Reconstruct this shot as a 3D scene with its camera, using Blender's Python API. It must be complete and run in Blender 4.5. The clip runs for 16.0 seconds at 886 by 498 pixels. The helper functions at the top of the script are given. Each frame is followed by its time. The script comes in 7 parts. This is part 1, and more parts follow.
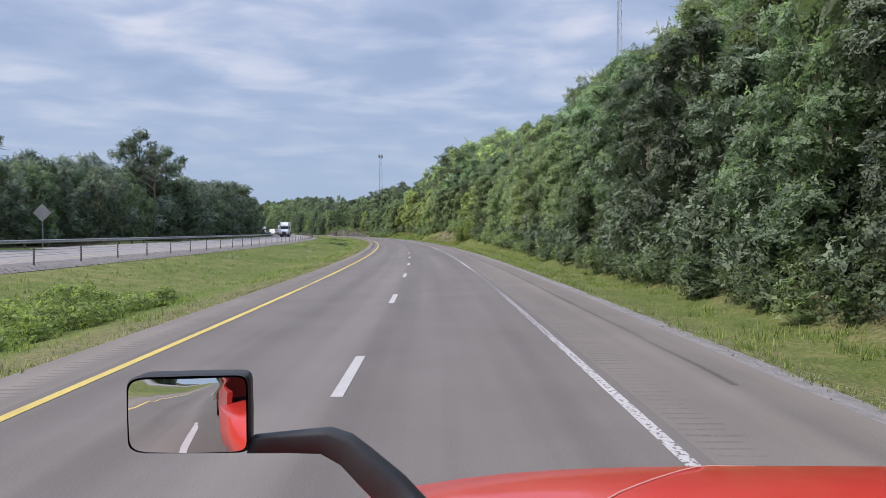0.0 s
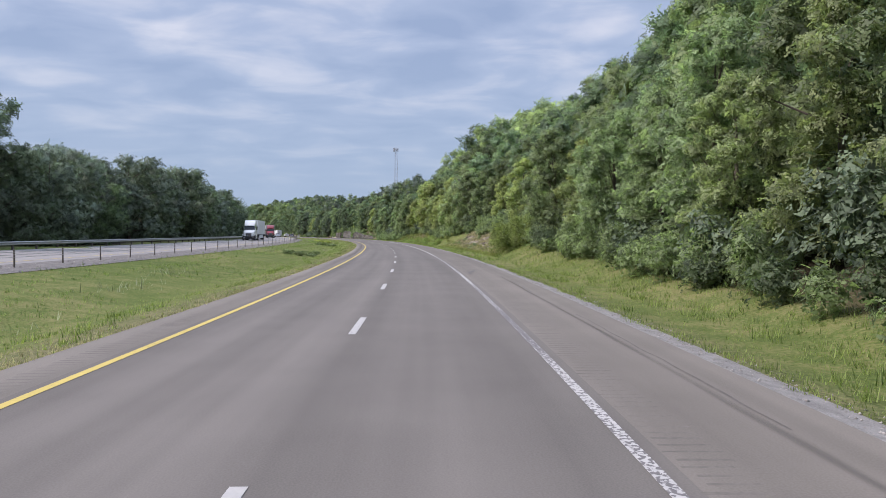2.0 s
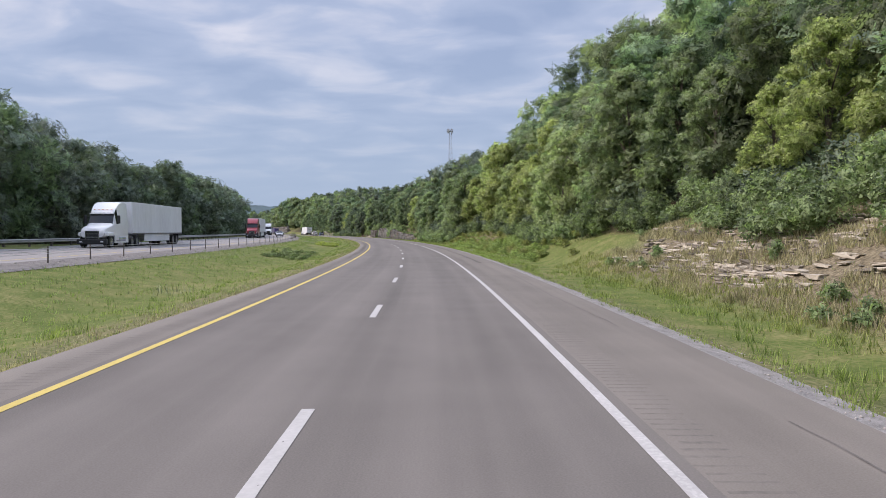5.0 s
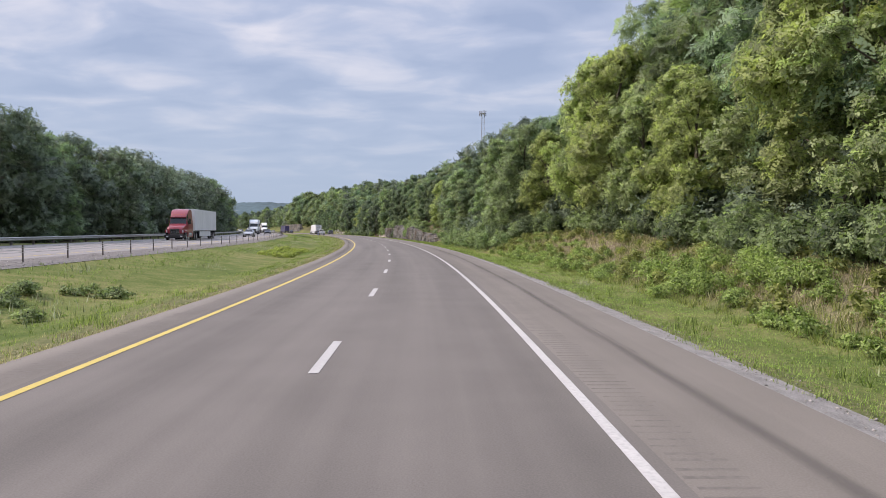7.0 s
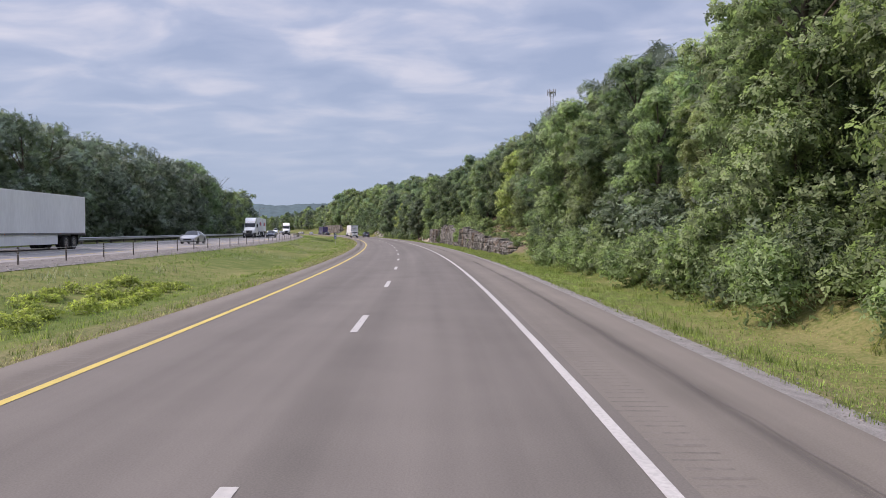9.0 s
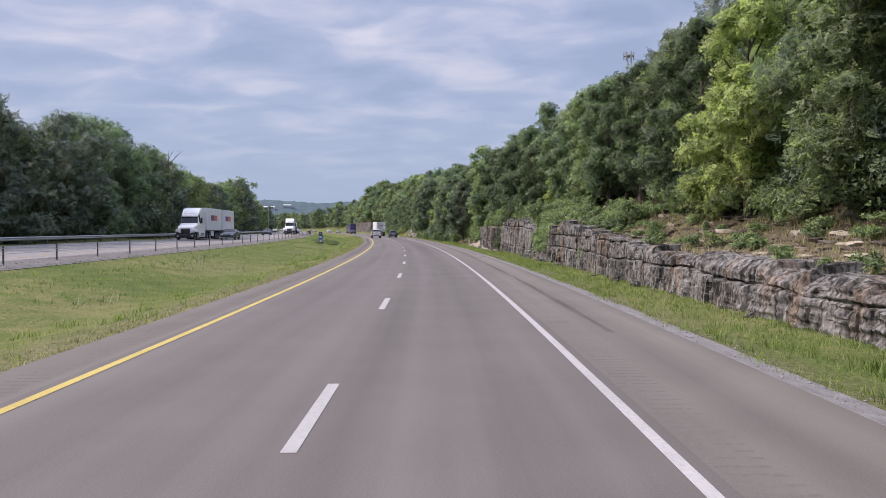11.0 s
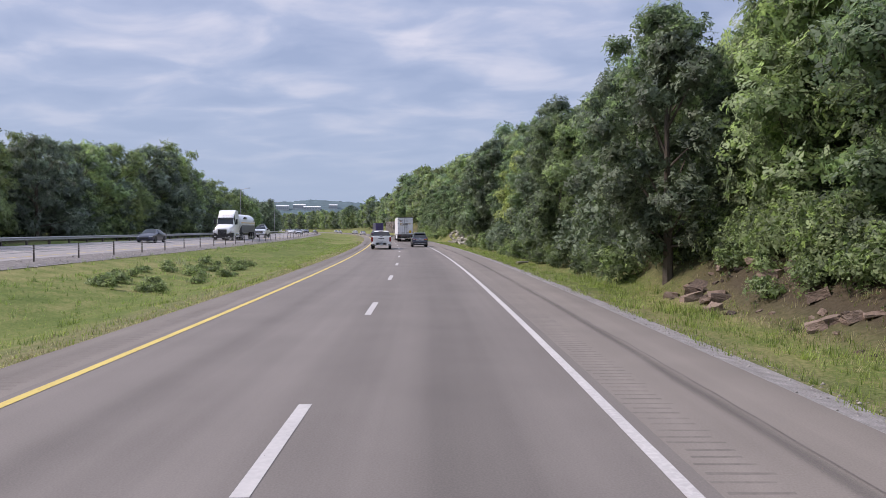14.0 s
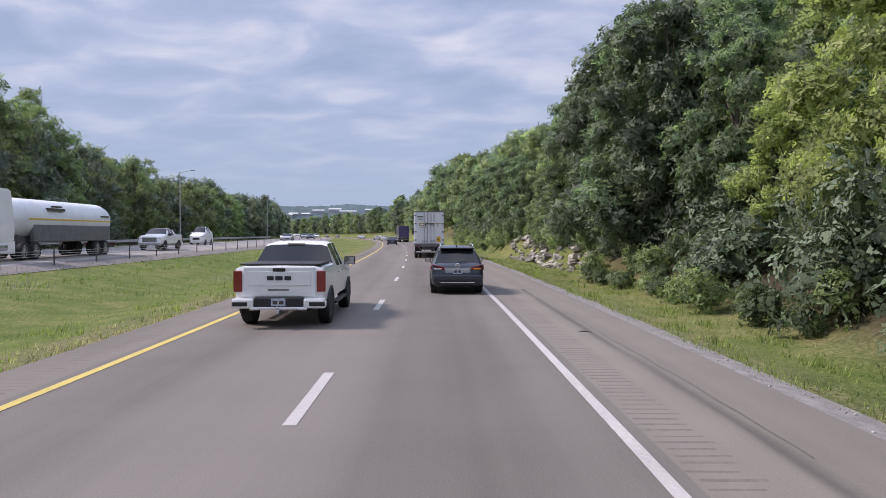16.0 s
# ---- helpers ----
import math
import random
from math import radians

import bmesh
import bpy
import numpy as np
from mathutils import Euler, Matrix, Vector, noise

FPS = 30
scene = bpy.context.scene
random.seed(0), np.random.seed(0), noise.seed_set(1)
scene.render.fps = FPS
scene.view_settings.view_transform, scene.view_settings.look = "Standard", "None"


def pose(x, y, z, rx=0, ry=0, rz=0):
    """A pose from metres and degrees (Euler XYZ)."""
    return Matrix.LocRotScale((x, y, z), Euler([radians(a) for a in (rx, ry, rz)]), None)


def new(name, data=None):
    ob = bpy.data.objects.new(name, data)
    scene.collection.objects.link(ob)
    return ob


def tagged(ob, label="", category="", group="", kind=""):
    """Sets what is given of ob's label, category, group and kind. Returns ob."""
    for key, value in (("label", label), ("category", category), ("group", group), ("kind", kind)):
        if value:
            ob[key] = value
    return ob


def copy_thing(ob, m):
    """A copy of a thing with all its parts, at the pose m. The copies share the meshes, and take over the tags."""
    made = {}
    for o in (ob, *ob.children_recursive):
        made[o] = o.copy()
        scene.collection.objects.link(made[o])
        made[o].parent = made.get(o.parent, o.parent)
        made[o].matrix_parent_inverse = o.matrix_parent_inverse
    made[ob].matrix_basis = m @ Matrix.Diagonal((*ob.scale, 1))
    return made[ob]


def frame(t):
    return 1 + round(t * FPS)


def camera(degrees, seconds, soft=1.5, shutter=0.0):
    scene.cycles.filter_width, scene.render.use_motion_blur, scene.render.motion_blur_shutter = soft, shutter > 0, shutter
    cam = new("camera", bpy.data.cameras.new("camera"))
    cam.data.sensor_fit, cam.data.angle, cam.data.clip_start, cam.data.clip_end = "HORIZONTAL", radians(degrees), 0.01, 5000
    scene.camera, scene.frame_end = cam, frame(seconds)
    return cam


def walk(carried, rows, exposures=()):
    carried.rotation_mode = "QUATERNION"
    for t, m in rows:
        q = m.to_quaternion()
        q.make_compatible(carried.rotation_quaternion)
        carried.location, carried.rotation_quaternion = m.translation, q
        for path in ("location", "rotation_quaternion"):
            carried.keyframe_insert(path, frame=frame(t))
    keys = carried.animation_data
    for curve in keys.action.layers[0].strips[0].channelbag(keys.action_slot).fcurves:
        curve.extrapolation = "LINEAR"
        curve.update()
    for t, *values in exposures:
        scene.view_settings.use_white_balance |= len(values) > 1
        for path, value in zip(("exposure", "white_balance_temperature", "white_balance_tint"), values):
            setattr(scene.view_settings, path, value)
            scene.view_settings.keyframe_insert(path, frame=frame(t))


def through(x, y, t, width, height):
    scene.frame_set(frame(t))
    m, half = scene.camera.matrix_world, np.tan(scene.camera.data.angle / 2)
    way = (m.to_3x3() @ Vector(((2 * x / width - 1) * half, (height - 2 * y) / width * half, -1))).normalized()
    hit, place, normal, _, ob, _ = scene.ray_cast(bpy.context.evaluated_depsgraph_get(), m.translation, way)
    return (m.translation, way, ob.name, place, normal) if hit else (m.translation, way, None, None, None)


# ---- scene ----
cam = camera(63.0, 16.0, soft=0.6)

# ---- the road's plan: s metres along it, u metres to the right of the lane dashes ----
KNOT_S = (-60, 0, 60, 120, 180, 240, 300, 360, 420, 480, 540, 600, 680, 900, 1000, 1100)
KNOT_BEND = (0.32, 0.57, 0.83, 0.80, 0.90, 1.20, 0.98, 0.88, 0.78, 0.61, 0.49, 0.50, 0.95, 0.95, 0.50, 0.0)
S0, STEP = -400.0, 2.0
GRID_S = np.arange(S0, 4200.0, STEP)
bend = np.interp(GRID_S, KNOT_S, KNOT_BEND, left=0.0, right=0.0) / 1000.0
HEADING = np.concatenate([[0.0], np.cumsum((bend[1:] + bend[:-1]) / 2 * STEP)])
HEADING -= np.interp(0.0, GRID_S, HEADING)
mid_heading = (HEADING[1:] + HEADING[:-1]) / 2
ROAD_X = np.concatenate([[0.0], np.cumsum(-np.sin(mid_heading) * STEP)])
ROAD_Y = np.concatenate([[0.0], np.cumsum(np.cos(mid_heading) * STEP)])
ROAD_X -= np.interp(0.0, GRID_S, ROAD_X)
ROAD_Y -= np.interp(0.0, GRID_S, ROAD_Y)


def heading(s):
    return float(np.interp(s, GRID_S, HEADING))


def on_road(s, u, z=0.0):
    th = np.interp(s, GRID_S, HEADING)
    return (np.interp(s, GRID_S, ROAD_X) + u * np.cos(th), np.interp(s, GRID_S, ROAD_Y) + u * np.sin(th), z)


def road_pose(s, u, z=0.0, turn=0.0):
    """A pose on the road whose y axis points along it."""
    x, y, _ = on_road(s, u)
    return pose(float(x), float(y), z, 0, 0, math.degrees(heading(s)) + turn)


# ---- the walk: seconds, metres along, metres across, turn from the road's heading, tilt, lean ----
EYE = 2.13
DRIVE = (
    (0.0, 0.04, 1.30, -0.28, -1.38, 0.0), (0.5, 13.83, 1.37, -0.63, -1.39, 0.0), (1.0, 27.59, 1.46, -0.84, -1.47, 0.0),
    (1.5, 41.33, 1.57, -0.81, -1.40, 0.0), (2.0, 55.07, 1.61, -0.81, -1.25, 0.0), (2.5, 68.82, 1.66, -0.74, -1.43, 0.0),
    (3.0, 82.57, 1.74, -0.49, -1.18, 0.0), (3.5, 96.35, 1.70, -0.32, -1.15, 0.0), (4.0, 110.15, 1.63, -0.18, -1.39, 0.0),
    (4.5, 123.98, 1.51, -0.13, -1.40, 0.0), (5.3, 146.19, 1.60, -0.30, -1.45, 0.0), (6.2, 171.29, 1.67, -0.62, -1.50, 0.0),
    (7.0, 193.71, 1.72, -0.76, -1.58, 0.0), (7.5, 207.78, 1.79, -0.62, -1.57, 0.0), (8.0, 221.89, 1.81, -0.51, -1.54, 0.0),
    (8.5, 236.03, 1.84, -0.08, -1.43, 0.0), (9.0, 250.21, 1.75, 0.02, -1.46, 0.0), (9.8, 272.97, 1.62, 0.02, -1.48, 0.0),
    (10.7, 298.67, 1.47, -0.05, -1.58, 0.0), (11.5, 321.58, 1.38, -0.16, -1.70, 0.0), (12.0, 335.94, 1.27, -0.67, -1.83, 0.0),
    (12.5, 350.33, 1.36, -0.73, -1.88, 0.0), (13.0, 364.75, 1.52, -0.89, -1.66, 0.0), (13.5, 379.20, 1.51, -0.71, -1.65, 0.0),
    (14.0, 393.70, 1.54, -0.63, -1.59, 0.0), (14.5, 408.25, 1.56, -0.48, -1.74, 0.0), (15.0, 422.86, 1.58, -0.68, -1.65, 0.0),
    (15.5, 437.56, 1.64, -0.50, -1.37, 0.0), (16.0, 452.36, 1.65, -0.25, -1.22, 0.0))
rows = []
for t, s, u, turn, tilt, lean in DRIVE:
    x, y, z = on_road(s, u, EYE)
    rows.append((t, pose(float(x), float(y), z, 90 + tilt, lean, math.degrees(heading(s)) + turn)))
walk(cam, rows, ((0.0, 0.03, 6230, 20.5), (4.7, 0.04, 6350, 22), (7.2, 0.13, 6620, 23), (9.2, 0.02, 6590, 26), (11.4, 0.0, 6400, 26.5), (16.0, 0.04, 6390, 25)))

# ---- sky and sun: a bright overcast with long bands of cloud, the sun behind thin cloud to the west of the road ----
SUN_AZIMUTH, SUN_HEIGHT = 108.0, 45.0   # degrees to the left of north (y), degrees up
sun = new("sun", bpy.data.lights.new("sun", "SUN"))
sun.data.energy, sun.data.angle, sun.data.color = 4.2, radians(9), (1.0, 0.93, 0.81)
sun.matrix_world = pose(0, 0, 60, 90 - SUN_HEIGHT, 0, SUN_AZIMUTH + 180)
world = bpy.data.worlds.new("sky")
scene.world = world
world.use_nodes = True
wt = world.node_tree
wt.nodes.clear()


def wnode(kind, **values):
    n = wt.nodes.new(kind)
    for k, v in values.items():
        n.inputs[k].default_value = v
    return n


sky = wt.nodes.new("ShaderNodeTexSky")
sky.sky_type, sky.sun_disc = "NISHITA", False
sky.sun_elevation, sky.sun_rotation = radians(SUN_HEIGHT), radians(-SUN_AZIMUTH)
sky.dust_density = 2.5
coord = wt.nodes.new("ShaderNodeTexCoord")
split = wt.nodes.new("ShaderNodeSeparateXYZ")
wt.links.new(coord.outputs["Generated"], split.inputs[0])
up = wt.nodes.new("ShaderNodeMath"); up.operation = "MAXIMUM"; up.inputs[1].default_value = 0.0
wt.links.new(split.outputs["Z"], up.inputs[0])
lift = wt.nodes.new("ShaderNodeMath"); lift.operation = "ADD"; lift.inputs[1].default_value = 0.12
wt.links.new(up.outputs[0], lift.inputs[0])
flat = []
for axis in ("X", "Y"):
    d = wt.nodes.new("ShaderNodeMath"); d.operation = "DIVIDE"
    wt.links.new(split.outputs[axis], d.inputs[0]); wt.links.new(lift.outputs[0], d.inputs[1])
    flat.append(d)
join = wt.nodes.new("ShaderNodeCombineXYZ")
wt.links.new(flat[0].outputs[0], join.inputs[0]); wt.links.new(flat[1].outputs[0], join.inputs[1])
place = wt.nodes.new("ShaderNodeMapping")
place.inputs["Rotation"].default_value = (0, 0, radians(-14)); place.inputs["Scale"].default_value = (1.15, 1.42, 1.0)
wt.links.new(join.outputs[0], place.inputs[0])
cloud_noise = wnode("ShaderNodeTexNoise", Scale=1.9, Detail=5.0, Roughness=0.47, Distortion=0.35)
wt.links.new(place.outputs[0], cloud_noise.inputs["Vector"])
ramp = wt.nodes.new("ShaderNodeValToRGB")
ramp.color_ramp.elements[0].position, ramp.color_ramp.elements[0].color = 0.34, (0.365, 0.485, 0.655, 1)
ramp.color_ramp.elements[1].position, ramp.color_ramp.elements[1].color = 0.68, (0.76, 0.825, 0.885, 1)
e = ramp.color_ramp.elements.new(0.50); e.color = (0.475, 0.592, 0.745, 1)
wt.links.new(cloud_noise.outputs["Fac"], ramp.inputs[0])
low = wt.nodes.new("ShaderNodeMapRange")
low.inputs["From Min"].default_value, low.inputs["From Max"].default_value = 0.04, 0.27
wt.links.new(up.outputs[0], low.inputs["Value"])
haze = wt.nodes.new("ShaderNodeMix"); haze.data_type = "RGBA"
haze.inputs["A"].default_value = (0.42, 0.56, 0.70, 1)
wt.links.new(low.outputs[0], haze.inputs["Factor"]); wt.links.new(ramp.outputs[0], haze.inputs["B"])
cloud_bg = wnode("ShaderNodeBackground", Strength=0.95)
# an overcast sky is brighter towards the zenith than near the horizon
dome = wt.nodes.new("ShaderNodeMapRange")
dome.interpolation_type = "SMOOTHSTEP"
for k, v in (("From Min", 0.38), ("From Max", 0.95), ("To Min", 0.95), ("To Max", 2.2)):
    dome.inputs[k].default_value = v
wt.links.new(up.outputs[0], dome.inputs["Value"])
wt.links.new(dome.outputs[0], cloud_bg.inputs["Strength"])
wt.links.new(haze.outputs["Result"], cloud_bg.inputs["Color"])
sky_bg = wnode("ShaderNodeBackground", Strength=0.07)
wt.links.new(sky.outputs[0], sky_bg.inputs["Color"])
veil = wnode("ShaderNodeMixShader", Fac=0.88)
wt.links.new(sky_bg.outputs[0], veil.inputs[1]); wt.links.new(cloud_bg.outputs[0], veil.inputs[2])
out = wt.nodes.new("ShaderNodeOutputWorld")
wt.links.new(veil.outputs[0], out.inputs["Surface"])


# ---- materials ----
def material(name, base, rough=0.8, metal=0.0, spread=0.25, scale=6.0, fine=60.0, bump=0.0, per="", coat=0.0, tint=None, stretch=(1, 1, 1), uv=False):
    """Two scales of variation round a base colour. per: Object or Island for a random shift of its own."""
    m = bpy.data.materials.new(name)
    m.use_nodes = True
    nt = m.node_tree
    b = nt.nodes["Principled BSDF"]
    b.inputs["Roughness"].default_value, b.inputs["Metallic"].default_value = rough, metal
    b.inputs["Coat Weight"].default_value, b.inputs["Coat Roughness"].default_value = coat, 0.08
    tc = nt.nodes.new("ShaderNodeTexCoord")
    mp = nt.nodes.new("ShaderNodeMapping")
    mp.inputs["Scale"].default_value = stretch
    nt.links.new(tc.outputs["UV" if uv else "Object"], mp.inputs[0])
    big = nt.nodes.new("ShaderNodeTexNoise")
    big.inputs["Scale"].default_value, big.inputs["Detail"].default_value = scale, 4.0
    small = nt.nodes.new("ShaderNodeTexNoise")
    small.inputs["Scale"].default_value, small.inputs["Detail"].default_value = fine, 3.0
    for n in (big, small):
        nt.links.new(mp.outputs[0], n.inputs["Vector"])
    add = nt.nodes.new("ShaderNodeMath"); add.operation = "ADD"
    nt.links.new(big.outputs["Fac"], add.inputs[0]); nt.links.new(small.outputs["Fac"], add.inputs[1])
    half = nt.nodes.new("ShaderNodeMath"); half.operation = "MULTIPLY"; half.inputs[1].default_value = 0.5
    nt.links.new(add.outputs[0], half.inputs[0])
    fac = half
    if per:
        info = nt.nodes.new("ShaderNodeObjectInfo" if per == "Object" else "ShaderNodeNewGeometry")
        mixr = nt.nodes.new("ShaderNodeMath"); mixr.operation = "MULTIPLY_ADD"
        mixr.inputs[1].default_value, mixr.inputs[2].default_value = 0.5, -0.25
        nt.links.new(info.outputs["Random" if per == "Object" else "Random Per Island"], mixr.inputs[0])
        plus = nt.nodes.new("ShaderNodeMath"); plus.operation = "ADD"
        nt.links.new(half.outputs[0], plus.inputs[0]); nt.links.new(mixr.outputs[0], plus.inputs[1])
        fac = plus
    cr = nt.nodes.new("ShaderNodeValToRGB")
    c0 = [max(0.0, c * (1 - spread)) for c in base]
    c1 = [min(1.0, c * (1 + spread)) for c in (tint or base)]
    cr.color_ramp.elements[0].position, cr.color_ramp.elements[0].color = 0.3, (*c0, 1)
    cr.color_ramp.elements[1].position, cr.color_ramp.elements[1].color = 0.7, (*c1, 1)
    nt.links.new(fac.outputs[0], cr.inputs[0])
    nt.links.new(cr.outputs[0], b.inputs["Base Color"])
    if bump:
        bp = nt.nodes.new("ShaderNodeBump")
        bp.inputs["Strength"].default_value, bp.inputs["Distance"].default_value = bump, 0.05
        nt.links.new(small.outputs["Fac"], bp.inputs["Height"])
        nt.links.new(bp.outputs[0], b.inputs["Normal"])
    return m


def leaf_material(name, base, tint, cut=9.0, through=0.5):
    """Leaves: sprays cut into single leaves, each with its own shade, coloured by tree, with light passing through."""
    m = material(name, base, rough=0.6, spread=0.35, scale=0.5, fine=3.0, per="Island", tint=tint)
    nt = m.node_tree
    b = nt.nodes["Principled BSDF"]
    b.inputs["Specular IOR Level"].default_value = 0.3
    hue = nt.nodes.new("ShaderNodeHueSaturation")
    info = nt.nodes.new("ShaderNodeObjectInfo")
    for sock, lo, hi in (("Hue", 0.494, 0.517), ("Value", 0.85, 1.4)):
        mr = nt.nodes.new("ShaderNodeMapRange")
        mr.inputs["To Min"].default_value, mr.inputs["To Max"].default_value = lo, hi
        nt.links.new(info.outputs["Random"], mr.inputs["Value"])
        if sock == "Value":
            own = nt.nodes.new("ShaderNodeAttribute"); own.attribute_name = "tree_shade"
            more = nt.nodes.new("ShaderNodeMath"); more.operation = "ADD"
            nt.links.new(mr.outputs[0], more.inputs[0]); nt.links.new(own.outputs["Fac"], more.inputs[1])
            nt.links.new(more.outputs[0], hue.inputs[sock])
        else:
            nt.links.new(mr.outputs[0], hue.inputs[sock])
    nt.links.new(b.inputs["Base Color"].links[0].from_socket, hue.inputs["Color"])
    nt.links.new(hue.outputs[0], b.inputs["Base Color"])
    tr = nt.nodes.new("ShaderNodeBsdfTranslucent")
    glow = nt.nodes.new("ShaderNodeMix"); glow.data_type, glow.blend_type = "RGBA", "MULTIPLY"
    glow.inputs["Factor"].default_value, glow.inputs["B"].default_value = 1.0, (1.19, 1.35, 0.82, 1)
    nt.links.new(hue.outputs[0], glow.inputs["A"]); nt.links.new(glow.outputs["Result"], tr.inputs["Color"])
    mix = nt.nodes.new("ShaderNodeMixShader")
    mix.inputs[0].default_value = through
    nt.links.new(b.outputs[0], mix.inputs[1]); nt.links.new(tr.outputs[0], mix.inputs[2])
    last = mix
    if cut:
        tc = nt.nodes.new("ShaderNodeTexCoord")
        cells = nt.nodes.new("ShaderNodeTexVoronoi")
        cells.inputs["Scale"].default_value = cut
        nt.links.new(tc.outputs["Object"], cells.inputs["Vector"])
        inside = nt.nodes.new("ShaderNodeMath"); inside.operation = "LESS_THAN"; inside.inputs[1].default_value = 0.53
        nt.links.new(cells.outputs["Distance"], inside.inputs[0])
        gap = nt.nodes.new("ShaderNodeBsdfTransparent")
        last = nt.nodes.new("ShaderNodeMixShader")
        nt.links.new(inside.outputs[0], last.inputs[0])
        nt.links.new(gap.outputs[0], last.inputs[1]); nt.links.new(mix.outputs[0], last.inputs[2])
    nt.links.new(last.outputs[0], nt.nodes["Material Output"].inputs["Surface"])
    return m


LEAF = [leaf_material("leaf_mid_green", (0.158, 0.200, 0.112), (0.228, 0.276, 0.150)),
        leaf_material("leaf_yellow_green", (0.225, 0.260, 0.108), (0.320, 0.355, 0.145)),
        leaf_material("leaf_dark_green", (0.106, 0.144, 0.092), (0.158, 0.202, 0.126)),
        leaf_material("leaf_fresh_green", (0.220, 0.265, 0.132), (0.305, 0.352, 0.178)),
        # darker leaf copy: shade inside the woods put into the colour
        leaf_material("leaf_shade_green", (0.074, 0.100, 0.064), (0.114, 0.146, 0.092), through=0.22)]
# greyer leaf copy: distance haze mixed into the leaf colour
HAZY_LEAF = leaf_material("leaf_haze_tint", (0.100, 0.128, 0.102), (0.154, 0.188, 0.146), through=0.3)
BARK = material("bark", (0.11, 0.09, 0.07), 0.95, spread=0.4, scale=2, fine=20, bump=0.6, stretch=(3, 3, 0.6))
def road_material(name, base, spread, band):
    """Asphalt by its plan: long bands along the wheel tracks, blotches, aggregate."""
    m = bpy.data.materials.new(name)
    m.use_nodes = True
    nt = m.node_tree
    b = nt.nodes["Principled BSDF"]
    b.inputs["Roughness"].default_value = 0.88
    b.inputs["Specular IOR Level"].default_value = 0.35
    tc = nt.nodes.new("ShaderNodeTexCoord")
    total = None
    for stretch, sc, weight in (((0.004, 1.0, 1.0), 0.75, band), ((0.05, 1.0, 1.0), 0.8, 0.6), ((1.0, 1.0, 1.0), 0.5, 0.35), ((1.0, 1.0, 1.0), 45.0, 0.55)):
        mp = nt.nodes.new("ShaderNodeMapping")
        mp.inputs["Scale"].default_value = stretch
        nt.links.new(tc.outputs["UV"], mp.inputs[0])
        n = nt.nodes.new("ShaderNodeTexNoise")
        n.inputs["Scale"].default_value, n.inputs["Detail"].default_value = sc, 4.0
        nt.links.new(mp.outputs[0], n.inputs["Vector"])
        w = nt.nodes.new("ShaderNodeMath"); w.operation = "MULTIPLY_ADD"
        w.inputs[1].default_value, w.inputs[2].default_value = weight, -0.5 * weight
        nt.links.new(n.outputs["Fac"], w.inputs[0])
        if total is None:
            total = w
        else:
            nt.links.new(total.outputs[0], w.inputs[2])
            shift = nt.nodes.new("ShaderNodeMath"); shift.operation = "SUBTRACT"; shift.inputs[1].default_value = 0.5 * weight
            nt.links.new(w.outputs[0], shift.inputs[0])
            total = shift
    cr = nt.nodes.new("ShaderNodeValToRGB")
    cr.color_ramp.elements[0].position, cr.color_ramp.elements[0].color = 0.0, (*[c * (1 - spread) for c in base], 1)
    cr.color_ramp.elements[1].position, cr.color_ramp.elements[1].color = 1.0, (*[c * (1 + spread) for c in base], 1)
    mid = nt.nodes.new("ShaderNodeMath"); mid.operation = "ADD"; mid.inputs[1].default_value = 0.5
    nt.links.new(total.outputs[0], mid.inputs[0])
    nt.links.new(mid.outputs[0], cr.inputs[0])
    nt.links.new(cr.outputs[0], b.inputs["Base Color"])
    bp = nt.nodes.new("ShaderNodeBump")
    bp.inputs["Strength"].default_value, bp.inputs["Distance"].default_value = 0.15, 0.02
    nt.links.new(n.outputs["Fac"], bp.inputs["Height"])
    nt.links.new(bp.outputs[0], b.inputs["Normal"])
    return m


